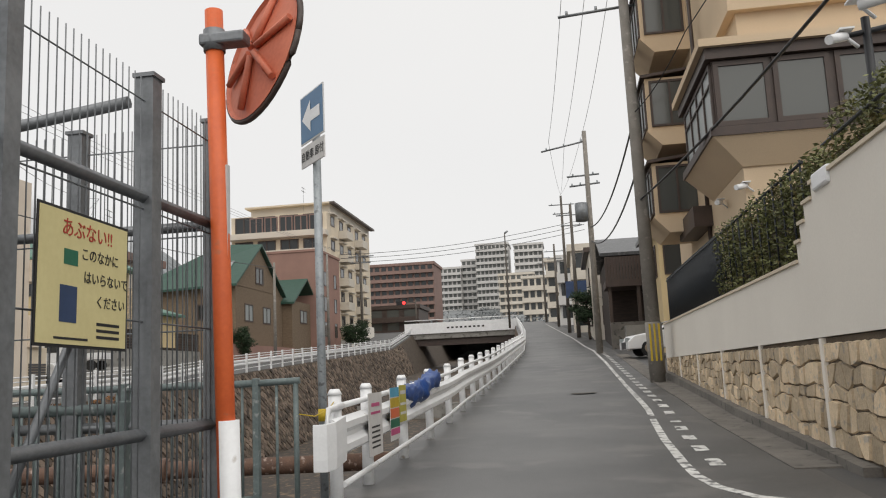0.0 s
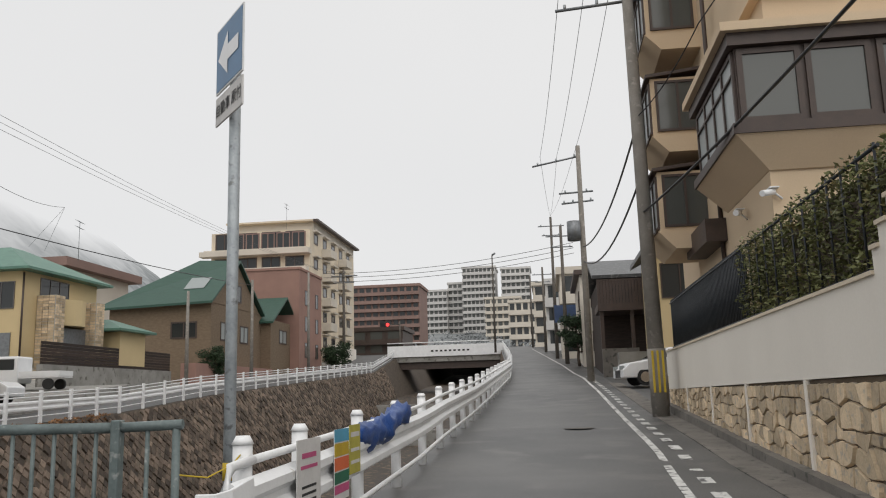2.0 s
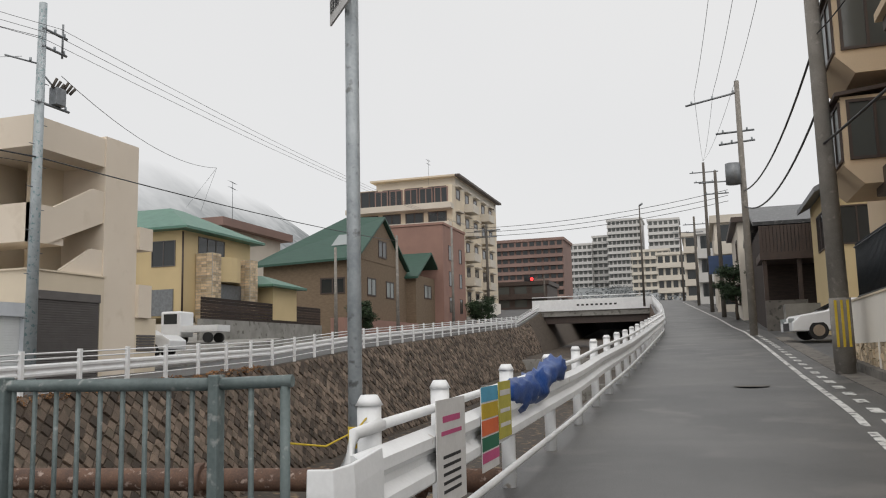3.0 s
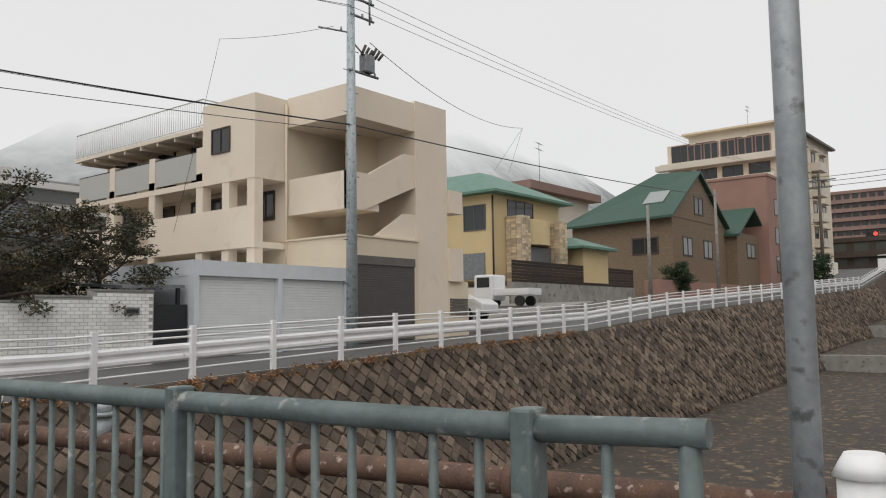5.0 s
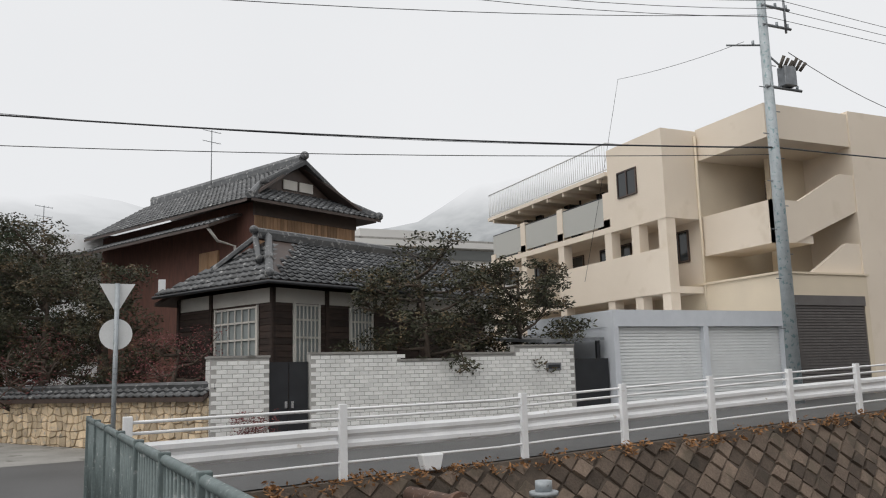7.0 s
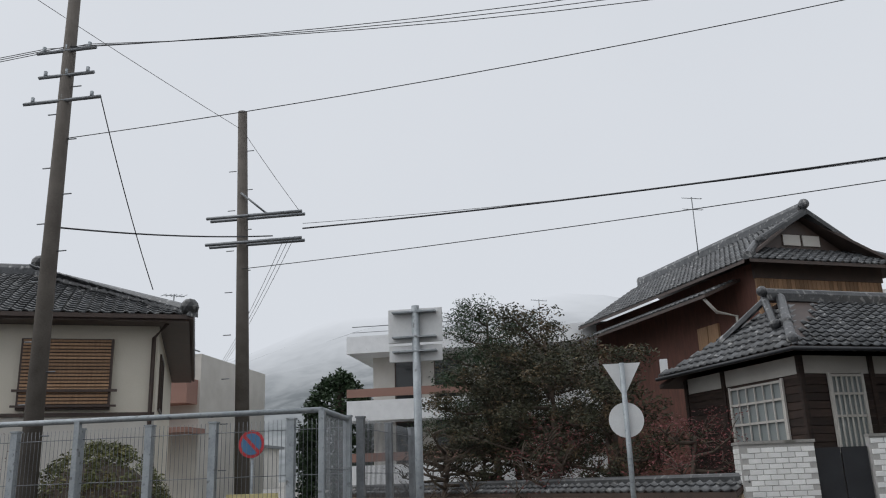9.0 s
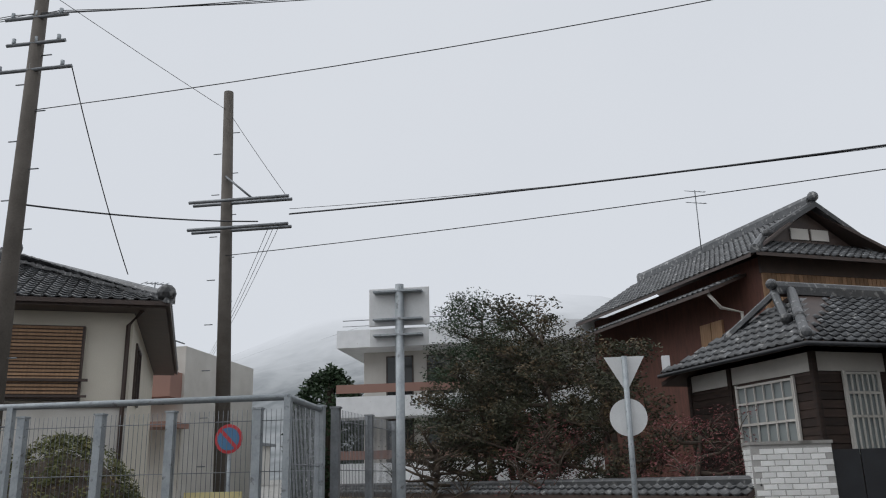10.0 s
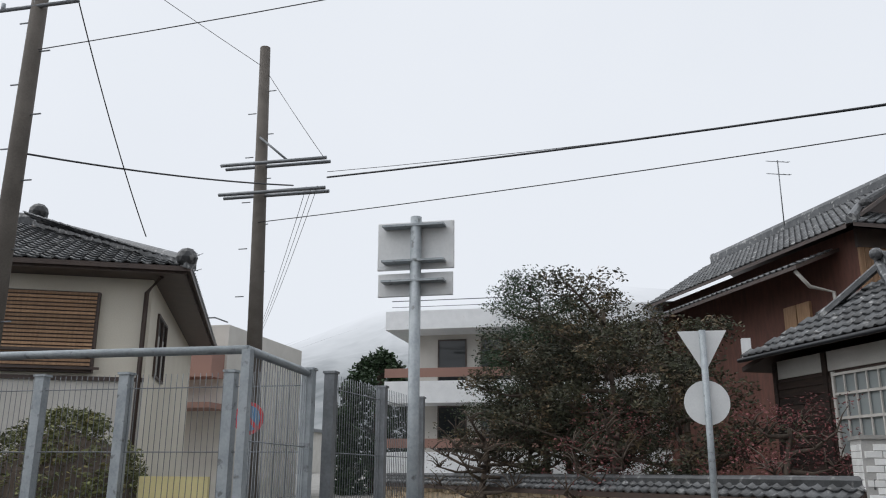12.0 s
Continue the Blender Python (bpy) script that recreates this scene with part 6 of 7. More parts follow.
part("roof", B((-75.5, -65.5, -27.5, -18.5, 6.2, 6.5)), GALV, nb)
window(nb, -66, 0, -23, -20.5, 3.8, 5.2, "x", 3)
window(nb, -66, 0, -25.5, -24.2, 1.0, 2.8, "x", 1)
nb.matrix_basis = Matrix.Translation((-26, -9, 0))
p9 = utility_pole("slim utility pole down the side street", -48, -12.5, 0.3, 8.6, 0.13, DARKPOLE)
crossarm(p9, (-48, -13.2, 8.1), (-48, -11.8, 8.1), 0.04, 3)
crossarm(p9, (-48, -13.1, 7.5), (-48, -11.9, 7.5), 0.04, 2)

# ---- houses up the far bank ----
yh = thing("yellow_house", "yellow rendered house with pale green hip roof and stone columns", "house")
part("wall", B((-40, -30.4, 46.6, 54.5, 4.2, 9.6)), YELLOW, yh)
def hip(parent, x0, x1, y0, y1, z0, z1, run, material, name="roof"):
    bm = bmesh.new()
    c = [(x0, y0, z0), (x1, y0, z0), (x1, y1, z0), (x0, y1, z0)]
    w = min(x1 - x0, y1 - y0) / 2 * run
    rx0, rx1, ry0, ry1 = x0 + w, x1 - w, y0 + w, y1 - w
    lo = [bm.verts.new(p) for p in c]
    hi = [bm.verts.new(p) for p in ((rx0, ry0, z1), (rx1, ry0, z1), (rx1, ry1, z1), (rx0, ry1, z1))]
    for i in range(4):
        bm.faces.new((lo[i], lo[(i + 1) % 4], hi[(i + 1) % 4], hi[i]))
    bm.faces.new(hi)
    und = [bm.verts.new((p[0], p[1], z0 - 0.15)) for p in c]
    bm.faces.new(und[::-1])
    for i in range(4):
        bm.faces.new((und[i], und[(i + 1) % 4], lo[(i + 1) % 4], lo[i]))
    return part(name, bm, material, parent)
hip(yh, -41, -29.6, 45.8, 55.2, 9.65, 11.6, 0.85, COPPER)
hip(yh, -33, -28.0, 53.5, 58.5, 6.6, 7.4, 0.85, COPPER, "porch_roof")
part("porch_wall", B((-32.6, -28.6, 54.5, 58.0, 4.2, 6.5)), YELLOW, yh)
window(yh, -32.6, -30.9, 46.6, 0, 7.3, 8.9, "-y", 2, DARKSHUT)
window(yh, -30.4, 0, 48.2, 51.2, 7.9, 9.3, "x", 3, DARKSHUT)
part("shutter", B((-33.5, -31.0, 46.52, 46.6, 4.3, 5.9)), GALV, yh)
part("drainpipe", tubes(([(-30.35, 46.55, 4.3), (-30.35, 46.55, 9.4)], 0.06)), DARK_BROWN, yh)
bm = bmesh.new()
arc = [(-30.4, 48.6)] + [(-30.4 + 1.3 * math.sin(math.pi * i / 8), 48.6 + 4.2 * i / 8) for i in range(1, 8)] + [(-30.4, 52.8)]
prism(bm, arc, 6.5, 8.1)
part("curved_balcony", bm, YELLOW, yh)
for yy in (48.0, 52.5):
    col = part("stone_column", B((-30.4, -29.2, yy, yy + 0.9, 3.6, 8.2)), JOINT, yh)
    bm = bmesh.new()
    for k in range(26):
        z = 3.65 + k * 0.175
        for s in range(3):
            o = rng.uniform(0, 0.05)
            box(bm, -29.22, -29.16 + o * 0.6, yy + 0.3 * s + 0.01, yy + 0.3 * s + 0.29, z, z + 0.15)
            box(bm, -30.35 + 0.38 * s, -30.0 + 0.38 * s, yy - 0.05 - o * 0.6, yy + 0.01, z, z + 0.15)
    part("cladding_stone", bm, YSTONE, col)["kind"] = "stuff"
part("garage_door", B((-30.0, -29.85, 48.9, 52.5, 3.8, 6.4)), GALV, yh)
rw = tagged(link("wall_retaining", B((-28.9, -28.5, 46.0, 62.0, 1.0, 4.0)), CONCRETE), "streaked concrete retaining wall below the houses", "retaining wall", kind="structure")
bf = thing("slat_fence", "brown horizontal slat fence above the retaining wall", "fence")
for i in range(7):
    part("slat", B((-28.7, -28.62, 46.0, 62.0, 4.0 + i * 0.19, 4.17 + i * 0.19)), GREYWOOD, bf)
gh = thing("green_roof_house", "brown brick house with steep dark green roof", "house")
part("wall", B((-37, -28, 68, 82, 3.0, 9.9)), BROWNBRICK, gh)
bm = bmesh.new()
slab(bm, [(-38, 67.2, 9.6), (-27.6, 67.2, 9.9), (-27.6, 73.5, 14.2), (-31.5, 73.5, 14.4)], 0.2)
slab(bm, [(-27.6, 80, 9.9), (-38, 80, 9.9), (-31.5, 73.5, 14.4), (-27.6, 73.5, 14.2)], 0.2)
part("roof", bm, GREENROOF, gh)
bm = bmesh.new()
extrude_profile(bm, [(68.1, 9.86), (79.4, 9.86), (73.5, 13.95)], -28.3, -27.96)
part("gable_wall", bm, BROWNBRICK, gh)
bm = bmesh.new()
slab(bm, [(-31.0, 69.2, 11.25), (-29.2, 69.2, 11.3), (-29.2, 70.8, 12.4), (-31.0, 70.8, 12.4)], 0.05)
part("skylight", bm, PALEGLASS, gh)
bm = bmesh.new()
slab(bm, [(-30, 79.5, 9.2), (-26.6, 79.5, 9.2), (-26.6, 84, 12.0), (-30, 84, 12.0)], 0.2)
slab(bm, [(-26.6, 88, 9.2), (-30, 88, 9.2), (-30, 84, 12.0), (-26.6, 84, 12.0)], 0.2)
part("side_roof", bm, GREENROOF, gh)
part("side_wall", B((-30, -27.0, 80, 87.5, 3.0, 9.4)), BROWNBRICK, gh)
for y0 in (70, 74.5):
    window(gh, -28, 0, y0, y0 + 2.0, 6.8, 8.4, "x", 2, DARK_BROWN, PALEGLASS, fw=0.12)
window(gh, -31.5, -29.2, 68, 0, 6.9, 8.3, "-y", 2, DARK_BROWN, fw=0.12)
window(gh, -27.96, 0, 72.6, 74.6, 10.4, 12.0, "x", 2, DARK_BROWN, fw=0.12)
window(gh, -27.0, 0, 82.5, 84.8, 7.2, 8.6, "x", 2, DARK_BROWN, PALEGLASS, fw=0.12)
part("garden_wall", B((-28, -26.8, 62.5, 80, 2.6, 4.6)), PINK, gh)
rbk = thing("terrace_building", "low red-brown framed building behind the green roof", "building")
part("wall", B((-62, -44, 72, 84, 3, 14.2)), OCHRE, rbk)
part("roof", B((-63, -43, 71, 85, 14.2, 15)), REDBROWN, rbk)
for x in (-58, -53, -48):
    part("pier", B((x, x + 1.0, 71.2, 72, 4, 15.2)), REDBROWN, rbk)
for x in (-57, -52, -47):
    window(rbk, x + 0.6, x + 3, 72, 0, 11.3, 13.2, "-y", 2)
pk = thing("pink_building", "pinkish brown three-storey building", "building")
part("wall", B((-34.6, -26, 86, 94.5, 4, 15.2)), PINK, pk)
part("parapet", B((-34.7, -25.9, 85.9, 94.6, 15.2, 15.45)), PINK, pk)
for z in (6.0, 8.8, 11.6):
    window(pk, -26, 0, 88, 89.3, z, z + 1.6, "x", 1)
    window(pk, -26, 0, 92, 93.0, z, z + 1.6, "x", 1)
ta = thing("pale_apartment_block", "pale five-storey apartment block with brown balconies", "apartment house")
part("wall", B((-40, -27.8, 96, 118, 5, 21.6)), PALE_BEIGE, ta)
part("roof", B((-38.5, -27.6, 96.6, 118.3, 22.75, 22.95)), PALE_BEIGE, ta)
part("eave", B((-27.6, -27.0, 96.6, 118.3, 22.7, 22.95)), DARK_BROWN, ta)
part("penthouse", B((-38, -27.8, 97.5, 118, 21.6, 22.75)), OCHRE, ta)
for k in range(5):
    z = 7.0 + k * 3.05
    part("balcony", B((-40.5, -27.9, 94.9, 96, z - 0.3, z + 0.9 if k < 4 else z + 0.15)), OCHRE, ta)
    for j in range(4):
        window(ta, -39.5 + j * 2.9, -37.2 + j * 2.9, 96, 0, z + 0.2, z + 2.3, "-y", 2, DARK_BROWN, fw=0.14)
    for j in range(5):
        yy = 97.6 + j * 4.0
        window(ta, -27.8, 0, yy, yy + 1.7, z + 0.9, z + 2.2, "x", 1, DARK_BROWN, fw=0.16)
        part("canopy", B((-27.8, -27.3, yy - 0.2, yy + 1.9, z + 2.35, z + 2.5)), OCHRE, ta)
        if j % 2:
            part("balcony", B((-27.8, -26.6, yy - 0.5, yy + 2.4, z - 0.2, z + 0.8)), OCHRE, ta)
for j in range(5):
    window(ta, -37.6 + j * 1.9, -35.9 + j * 1.9, 95.95, 0, 19.4, 21.4, "-y", 2, REDBROWN, fw=0.14)
part("parapet", B((-41, -27.6, 94.7, 96, 18.6, 19.2)), OCHRE, ta)
ramp = tagged(link("wall_ramp", B((-24.6, -24.2, 94, 104, 4.2, 7.6)), CREAM), "pale wall beside the road ramp", "wall", kind="structure")
gb = thing("grey_stadium_building", "long pale grey building with banded floors in the distance", "building")
part("wall", B((-120, -95, 28, 62, 3, 18.5)), CONCRETE, gb)
for k in range(4):
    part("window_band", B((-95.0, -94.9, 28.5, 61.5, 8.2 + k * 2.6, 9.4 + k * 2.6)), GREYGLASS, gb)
    part("floor_edge", B((-95.0, -94.2, 28, 62, 9.6 + k * 2.6, 10.3 + k * 2.6)), PALEBLDG, gb)
part("roof_box", B((-110, -98, 38, 48, 18.5, 20)), PALEBLDG, gb)


def block(name, label, x0, x1, y0, y1, z0, z1, floors, cols, wall, win=None, sides=True):
    t = thing(name, label, "building")
    part("wall", B((x0, x1, y0, y1, z0, z1)), wall, t)
    part("roof", B((x0 - 0.3, x1 + 0.3, y0 - 0.3, y1 + 0.3, z1, z1 + 0.6)), wall, t)
    fh = (z1 - z0) / floors
    src = None
    for f in range(floors):
        z = z0 + f * fh
        part("floor_band", B((x0 - 0.1, x1 + 0.1, y0 - 0.9, y0, z - 0.1, z + fh * 0.36)), wall, t)
        for c in range(cols):
            xx = x0 + (x1 - x0) * (c + 0.15) / cols
            if src is None:
                src = part("window", B((0, (x1 - x0) / cols * 0.68, y0 - 0.08, y0 - 0.02, 0, fh * 0.55)), win or GLASS, t)
                src.location = (xx, 0, z + fh * 0.38)
            else:
                o = new("window", src.data)
                o.parent, o.location = t, (xx, 0, z + fh * 0.38)
    return t


block("long_apartment_block", "long red-brown apartment block on the slope", -46, -28, 180, 192, 13, 25.5, 7, 12, REDBROWN)
block("stepped_apartment_block", "red-brown lower apartment wing", -56, -46, 184, 194, 13, 22.5, 6, 7, REDBROWN)
# tower windows take the lighter glass, so their haze is in the colour
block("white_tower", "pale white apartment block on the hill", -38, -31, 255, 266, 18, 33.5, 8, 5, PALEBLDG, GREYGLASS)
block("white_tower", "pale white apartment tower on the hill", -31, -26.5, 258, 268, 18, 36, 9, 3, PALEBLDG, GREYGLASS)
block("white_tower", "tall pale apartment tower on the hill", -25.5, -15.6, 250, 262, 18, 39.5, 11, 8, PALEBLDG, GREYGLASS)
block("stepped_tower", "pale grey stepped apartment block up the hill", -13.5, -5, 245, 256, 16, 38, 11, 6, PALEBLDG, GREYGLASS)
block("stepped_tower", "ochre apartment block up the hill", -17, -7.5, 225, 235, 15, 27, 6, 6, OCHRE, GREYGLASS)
block("hill_house", "pale house row below the towers", -9, -3, 190, 199, 11, 22, 4, 4, OCHRE)
block("street_block", "pale three-storey building beside the lane", 0.9, 9, 72, 84, 4, 11.4, 3, 3, OCHRE)
block("street_block", "grey-white building beside the climbing lane", -0.4, 8, 95, 106, 6, 13.6, 3, 4, PALEBLDG)
block("street_block", "cream building at the bend of the lane", -2.2, 5, 124, 135, 8, 17.2, 4, 4, OCHRE)
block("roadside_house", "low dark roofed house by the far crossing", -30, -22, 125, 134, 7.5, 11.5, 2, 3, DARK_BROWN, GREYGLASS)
sp2 = utility_pole("concrete utility pole near the far crossing", -24.5, 99, 4.6, 17, 0.2, DARKPOLE)
crossarm(sp2, (-26, 99, 16.2), (-22.8, 99, 16.2), 0.07, 3)
crossarm(sp2, (-25.8, 99, 15.4), (-23.2, 99, 15.4), 0.07, 3)
for x, y, h in ((-25.2, 70, 8.6), (-24.4, 84, 10.5), (-26.4, 60, 7)):
    utility_pole("pale utility pole along the far road", x, y, fz(y), fz(y) + h, 0.16, POLE)
tl = thing("traffic_light", "red-lit traffic light at the far crossing", "traffic light")
part("pole", taper(-20.8, 116, 7, 12, 0.12, 0.09), DARKPOLE, tl)
part("arm", tubes(([(-20.8, 116, 11.6), (-22.8, 116, 11.6)], 0.07)), DARKPOLE, tl)
part("housing", B((-23.6, -22.2, 115.9, 116.1, 11.3, 11.9)), BLACK, tl)
RED = bpy.data.materials.new("red_signal")
RED.use_nodes = True
RED.node_tree.nodes["Principled BSDF"].inputs["Base Color"].default_value = (0.5, 0.02, 0.02, 1)
RED.node_tree.nodes["Principled BSDF"].inputs["Emission Color"].default_value = (1, 0.05, 0.05, 1)
RED.node_tree.nodes["Principled BSDF"].inputs["Emission Strength"].default_value = 2.0
part("red_lens", tubes(([(-22.5, 115.9, 11.6), (-22.5, 115.82, 11.6)], 0.24), seg=12), RED, tl)

# ---- houses right of the lane ----
bh2 = thing("balcony_house", "cream house with brown timber balcony over a carport", "house")
# wall coloured dark to stand for the shade below and behind the balcony
part("wall", B((2.6, 9, 47.5, 56, 2, 7.6)), GREYWOOD, bh2)
part("balcony", B((2.3, 6.4, 44.6, 47.4, 5.6, 5.95)), DARK_BROWN, bh2)
for i in range(26):
    part("balcony_slat", B((2.32 + i * 0.157, 2.45 + i * 0.157, 44.6, 44.66, 5.95, 7.2)), DARK_BROWN, bh2)
for x in (2.5, 4.0, 6.2):
    part("post", B((x - 0.09, x + 0.09, 44.8, 45.0, 2, 5.6)), DARK_BROWN, bh2)
bm = bmesh.new()
slab(bm, [(2.2, 46.6, 7.7), (9.4, 46.6, 7.7), (9.4, 51.5, 9.2), (2.2, 51.5, 9.2)], 0.18)
slab(bm, [(9.4, 56.4, 7.7), (2.2, 56.4, 7.7), (2.2, 51.5, 9.2), (9.4, 51.5, 9.2)], 0.18)
part("roof", bm, KAWARA, bh2)
window(bh2, 3.2, 5.8, 47.5, 0, 6.0, 7.3, "-y", 2)
part("carport_wall", B((2.4, 4.2, 44.4, 44.6, 1.9, 3.7)), GUTTER, bh2)
nh = thing("narrow_house", "narrow cream and dark trimmed house behind the parked car", "house")
part("wall", B((4.4, 9, 38, 43, 1.3, 7.6)), YELLOW, nh)
bm = bmesh.new()
slab(bm, [(3.9, 37.4, 7.6), (3.9, 43.4, 7.6), (6.6, 43.4, 9.0), (6.6, 37.4, 9.0)], 0.2)
slab(bm, [(9.4, 43.4, 7.6), (9.4, 37.4, 7.6), (6.6, 37.4, 9.0), (6.6, 43.4, 9.0)], 0.2)
part("roof", bm, GALV, nh)
window(nh, 4.6, 6.2, 38, 0, 5.4, 6.9, "-y", 2)
window(nh, 4.4, 0, 39, 41, 5.4, 6.9, "-x", 2)
part("garden_wall", B((3.0, 4.4, 42, 43, 1.8, 3.4)), CONCRETE, nh)
ch = thing("cream_house", "cream two-storey house close to the lane", "house")
part("wall", B((1.95, 9, 57, 67, 3, 9.2)), OCHRE, ch)
part("roof", B((1.6, 9.3, 56.6, 67.4, 9.2, 9.5)), DARK_BROWN, ch)
for z in (4.2, 7):
    window(ch, 1.95, 0, 58.5, 59.9, z, z + 1.3, "-x", 1)
    window(ch, 2.6, 4.6, 57, 0, z, z + 1.3, "-y", 2)
bs2 = thing("shop_sign", "dark blue shop sign over the lane", "sign")
part("board", B((0.3, 2.6, 69.9, 70.1, 7.2, 8.6)), NAVYINK, bs2)

# ---- hills in the fog ----
CREST = ((-400, 30), (-250, 44), (-121, 48), (-73, 66), (-20, 70), (20, 64), (80, 50), (132, 62), (165, 86), (250, 125), (350, 138), (420, 130), (500, 120), (565, 108), (640, 70), (720, 20), (800, 0))
bm = bmesh.new()
rows = []
for i in range(121):
    y = -400 + i * 10
    c = interp(CREST, y)
    rows.append([bm.verts.new((-150 - 150 * k / 14, y, 2 + (c - 2) * (k / 14) ** 1.1 + (2.5 * noise.noise(Vector((y * 0.06, k * 0.7, 0))) if k else 0))) for k in range(15)])
for a, b in zip(rows, rows[1:]):
    for k in range(14):
        bm.faces.new((a[k], a[k + 1], b[k + 1], b[k])).smooth = True
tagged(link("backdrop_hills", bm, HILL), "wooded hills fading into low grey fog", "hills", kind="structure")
bm = bmesh.new()
rows = []
for i in range(41):
    x = -140 + i * 5
    rows.append([bm.verts.new((x, 140 + 14 * k, 8 + (12 - abs(x + 30) * 0.05) * (k / 8) ** 1.2 + 1.6 * noise.noise(Vector((x * 0.14, k * 1.3, 2))))) for k in range(9)])
for a, b in zip(rows, rows[1:]):
    for k in range(8):
        bm.faces.new((a[k], a[k + 1], b[k + 1], b[k]))
tagged(link("backdrop_slope", bm, WOODED), "grey-brown wooded slope below the towers", "hills", kind="structure")
wood = bmesh.new()
for _ in range(420):
    x, k = rng.uniform(-70, 5), rng.uniform(0, 8)
    z = 8 + (12 - abs(x + 30) * 0.05) * (k / 8) ** 1.2
    leaves(wood, (x, 140 + 14 * k, z + 0.6), (1.3, 1.3, 1.1), 12, 0.9, rng)
tagged(link("far_wood", wood, WOODED), "bare winter wood on the far slope", "woods", kind="stuff")


# ---- wires ----
def wire(points, r=0.012, sag=0.35, label="thin black overhead wire", n=14):
    path = []
    for a, b in zip(points, points[1:]):
        a, b = Vector(a), Vector(b)
        for i in range(n):
            f = i / n
            p = a.lerp(b, f)
            p.z -= 4 * sag * f * (1 - f)
            path.append(p)
    path.append(Vector(points[-1]))
    t = tagged(link("overhead_wire", tubes((path, r), seg=5), BLACK), label, "cable", "overhead wires")
    return t


wire([(-20.9, -4.2, 7.35), (-27.9, -2.0, 9.0)], 0.02, 0.1, "thick black overhead cable bundle")
wire([(-27.9, -1.1, 9.15), (-20.5, 24.6, 8.17), (-25.2, 70, 11.4)], 0.025, 0.28, "thick black overhead cable bundle")
wire([(-27.9, -1.1, 9.3), (-20.5, 24.6, 8.2)], 0.008, 0.4)
wire([(-28, -3.1, 8.1), (-20.6, 24.7, 8.0)], 0.012, 0.25, "pale spiral-wound overhead wire strung between poles")
wire([(-20.9, -4.0, 9.3), (-20.5, 24.6, 12.2)], 0.01, 0.5)
for k, dy in enumerate((-0.5, 0.0, 0.5)):
    wire([(-20.9, -40, 12 - k * 0.2), (-20.9, -4.2 + dy, 11.5), (-20.4, 25.2 - 0.3 * k, 12.7 - 0.3 * k), (-24.5, 99, 16.3)], 0.009, 0.9)
wire([(-20.9, -3.3, 10.2), (-24.2, -3.6, 6.7)], 0.012, 0.15)
wire([(-20.4, 25.3, 11.1), (-27, 44.9, 12.7)], 0.012, 0.75)
for dy in (0.0, 1.6):
    wire([(-27, 44.9, 12.7), (-31.5, 48.5 + dy, 11.3)], 0.008, 0.0)
wire([(-20.8, 24.0, 11.4), (-27.4, 24.4, 12.6), (-29.5, 23.9, 5.3)], 0.008, 0.1)
wire([(-28.1, -3.1, 12.5), (-27.8, -1.2, 9.7)], 0.008, 0.03)
wire([(-28.1, -3.1, 12.5), (-10, -12, 17)], 0.008, 0.3)
for dz in (0.0, 0.15, 0.3):
    wire([(-27.8, -1.3 - dz, 8.9), (-48, -12.5, 7.9 + dz)], 0.008, 0.3)
for k in range(3):
    wire([(0.6 + 0.7 * k, 23.2, 12.7), (-0.2 + 0.8 * k, 41, 12.8), (0.4, 72, 16.5)], 0.009, 0.4)
    wire([(0.6 + 0.7 * k, 23.2, 12.7), (0.6 + 0.6 * k, -30, 13.5)], 0.009, 0.8)
wire([(2.3, 23.2, 8.3), (1.6, 41, 8.3)], 0.03, 0.7, "thick black overhead cable bundle")
wire([(2.3, 23.2, 6.9), (1.6, 41, 7.6)], 0.03, 0.8, "thick black overhead cable bundle")
wire([(2.3, 23.2, 6.0), (4.4, 6, 6.6), (8, -15, 7.5)], 0.03, 0.25, "thick black overhead cable bundle")
wire([(2.3, 23.2, 8.5), (3.4, 20, 9.5), (6, 10, 12)], 0.015, 0.2)
for k in range(3):
    wire([(-27, 99, 15.6 + k * 0.5), (3, 95, 17 + k * 0.6)], 0.03, 0.8)


# ---- stones, tiles and bank blocks ----
def pieces(name, parent, material, cells, limit=300):
    """One mesh object for each cell until the limit; the rest joined. A cell: its front corners and the outward normal."""
    rest = bmesh.new()
    for i, (quad, nrm, depth) in enumerate(cells):
        mid = sum(quad, Vector()) / len(quad)
        bm = bmesh.new() if i < limit else rest
        back = [bm.verts.new(p) for p in quad]
        front = [bm.verts.new(mid + (p - mid) * 0.9 + nrm * depth) for p in quad]
        bm.faces.new(front)
        for k in range(len(quad)):
            bm.faces.new((back[k], back[(k + 1) % len(quad)], front[(k + 1) % len(quad)], front[k]))
        if i < limit:
            o = link(name, bm, material)
            o.parent = parent
    if len(rest.verts):
        o = link(name + "_field", rest, material)
        o.parent = parent
        o["kind"] = "stuff"
    else:
        rest.free()


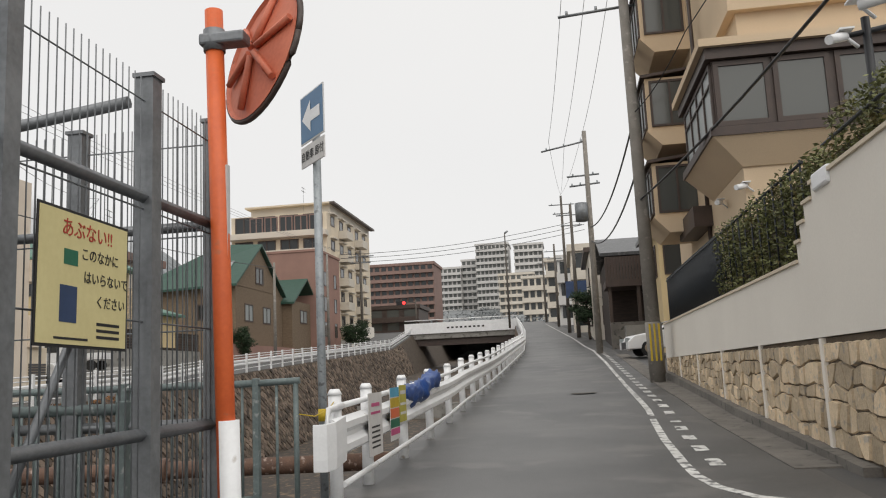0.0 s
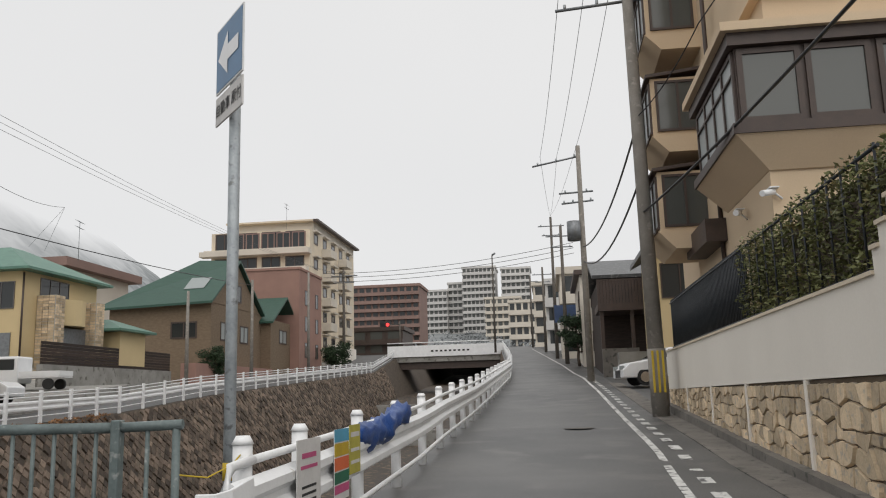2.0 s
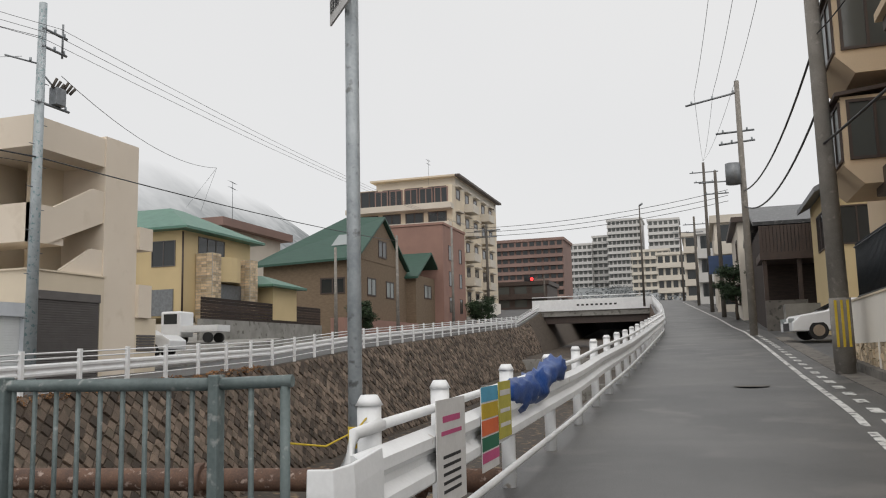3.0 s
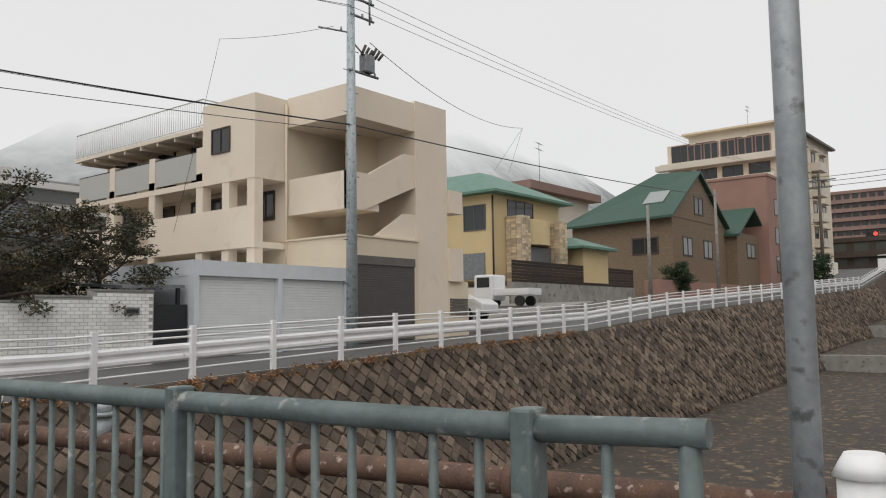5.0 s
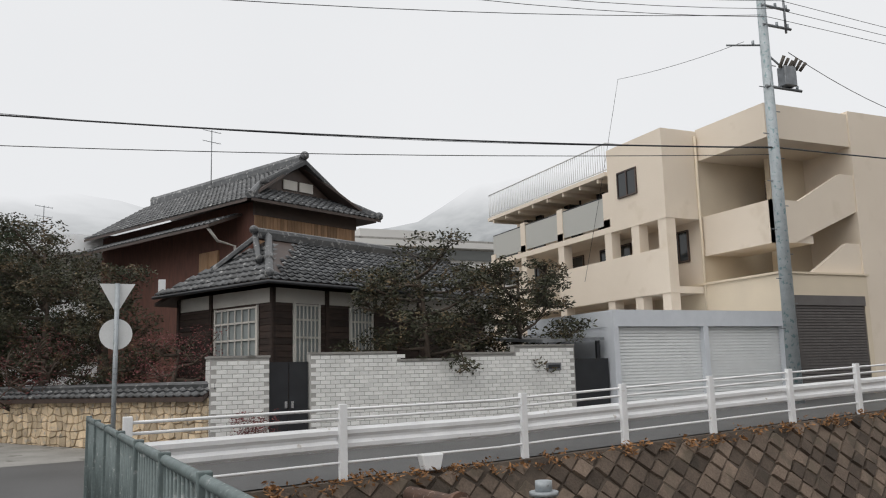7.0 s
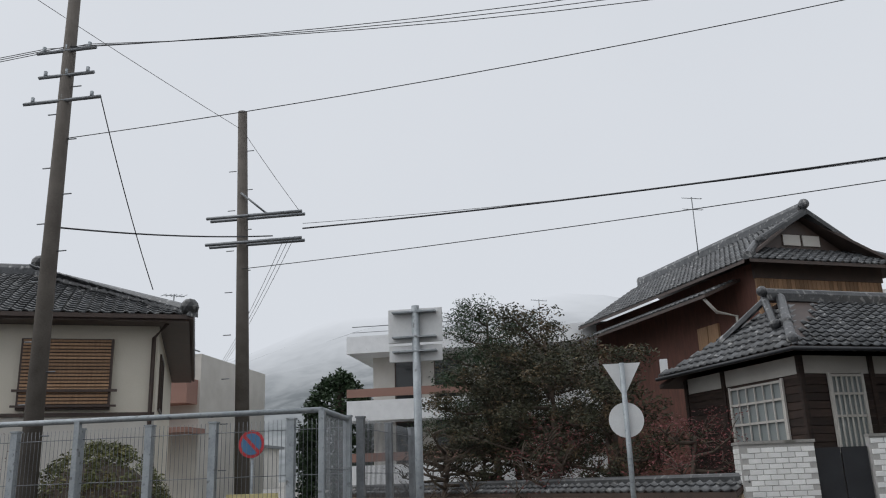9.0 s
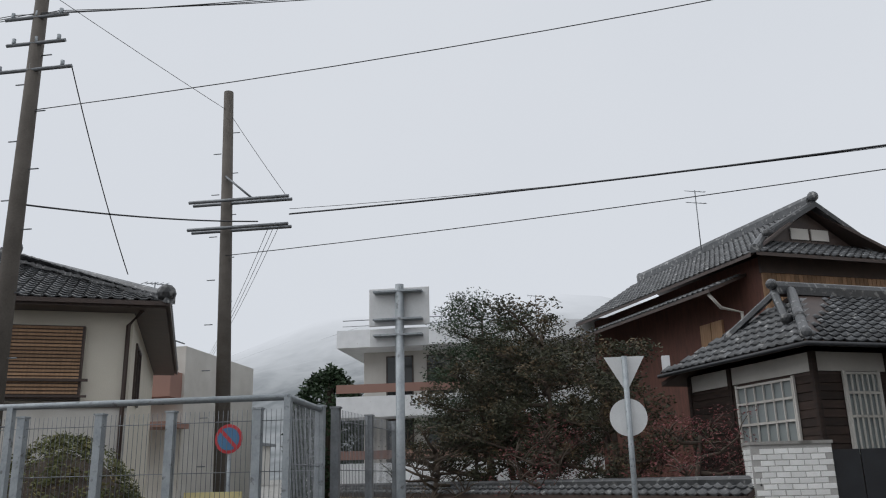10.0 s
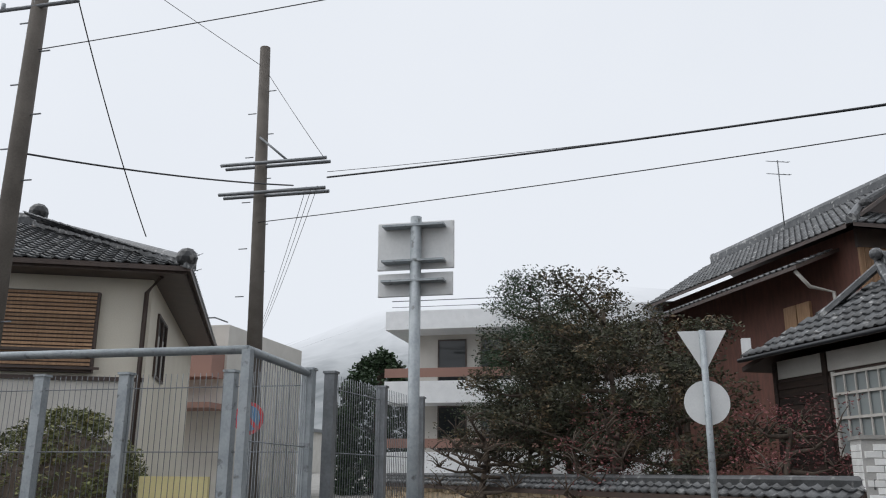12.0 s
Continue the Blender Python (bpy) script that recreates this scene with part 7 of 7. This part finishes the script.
def rubble_cells(place, nrm, length, lo, hi, w, h, seed):
    """Irregular stones: a jittered net of corners, some neighbours merged into one long stone."""
    r = random.Random(seed)
    nu = round(length / w)
    out = []
    nv = max(2, round(0.85 * max(hi(0) - lo(0), hi(length) - lo(length)) / h))
    def corner(i, j):
        q = random.Random(seed * 7919 + i * 131 + j)
        u = length * i / nu + (q.uniform(-0.36, 0.36) * w if 0 < i < nu else 0)
        z0, z1 = lo(u), hi(u)
        v = z0 + (z1 - z0) * j / nv + (q.uniform(-0.36, 0.36) * h if 0 < j < nv else 0)
        return u, v
    for i in range(nu):
        for j in range(nv):
            c = [corner(i, j), corner(i + 1, j), corner(i + 1, j + 1), corner(i, j + 1)]
            mu, mv = sum(p[0] for p in c) / 4, sum(p[1] for p in c) / 4
            poly = []
            for k in range(4):
                a, b = c[k], c[(k + 1) % 4]
                poly.append((mu + (a[0] - mu) * 0.88, mv + (a[1] - mv) * 0.88))
                poly.append((mu + ((a[0] + b[0]) / 2 - mu) * 0.96, mv + ((a[1] + b[1]) / 2 - mv) * 0.96))
            out.append(([place(*p) for p in poly], nrm, r.uniform(0.015, 0.05)))
    return out


pieces("stone", stone_wall, YSTONE, rubble_cells(lambda u, v: Vector((WX + 0.02, 24.85 - u, v)), Vector((-1, 0, 0)), 18.6, lambda u: gz(24.85 - u) + 0.1, lambda u: 1.64, 0.28, 0.22, 5))
dn = (along_wall(0, 0, 1) - along_wall(0, 0, 0)).normalized()
pieces("stone", rubble, YSTONE, rubble_cells(lambda u, v: along_wall(u, v, 0.0), dn, SWL, lambda u: 0.4, lambda u: 1.64, 0.19, 0.15, 6))
cells = []
for j in range(24):
    z = 0.55 + j * 0.092
    for i in range(31):
        y = 11.17 + (i + (0.5 if j % 2 else 0)) * 0.225
        if y + 0.22 < 18.05:
            top = 2.5 if y < 13.2 else 2.32 if y < 14.9 else 2.45 if y < 16.3 else 2.62
            if z + 0.09 < top:
                cells.append(([Vector((FX - 0.012, y + a, z + b)) for a, b in ((0.004, 0.004), (0.218, 0.004), (0.218, 0.086), (0.004, 0.086))], Vector((1, 0, 0)), 0.01))
pieces("tile", white_wall, WHITETILE, cells)
cells = []
for j in range(20):
    z = 0.55 + j * 0.092
    for i in range(5):
        y = 9.02 + (i + (0.5 if j % 2 else 0)) * 0.225
        if y + 0.22 < 10.26:
            cells.append(([Vector((FX - 0.012, y + a, z + b)) for a, b in ((0.004, 0.004), (0.218, 0.004), (0.218, 0.086), (0.004, 0.086))], Vector((1, 0, 0)), 0.01))
    for i in range(2):
        x = FX - 0.58 + i * 0.27
        cells.append(([Vector((x + a, 9.0, z + b)) for a, b in ((0.004, 0.004), (0.26, 0.004), (0.26, 0.086), (0.004, 0.086))], Vector((0, -1, 0)), 0.01))
pieces("tile", white_pier, WHITETILE, cells)
# diamond-laid bank stones
cells = []
S_ = 0.42
rb_ = random.Random(8)
for i in range(-4, 190):
    for j in range(26):
        uy = 9 + (i + (0.5 if j % 2 else 0)) * S_ * 1.15
        d = 0.1 + j * S_ * 0.5
        zt = fz(uy)
        depth_total = zt - interp(BED_Z, uy)
        if not (5.5 < uy < 95) or d * 0.92 > depth_total - 0.2:
            continue
        q = []
        for a, b in ((-0.56, 0), (0, -0.5), (0.56, 0), (0, 0.5)):
            dd = max(0.02, d + b * S_ * rb_.uniform(0.78, 1.06))
            yy = uy + a * S_ * rb_.uniform(0.78, 1.1)
            q.append(Vector((interp(FAR_X, yy) + 0.42 * dd * 0.92, yy, fz(yy) - 0.02 - dd * 0.92)))
        cells.append((q, Vector((0.92, 0, 0.39)), rb_.uniform(0.01, 0.085)))
cells.sort(key=lambda c: abs(c[0][0].y - 15))
pieces("bank_stone", bank, BSTONE, cells)
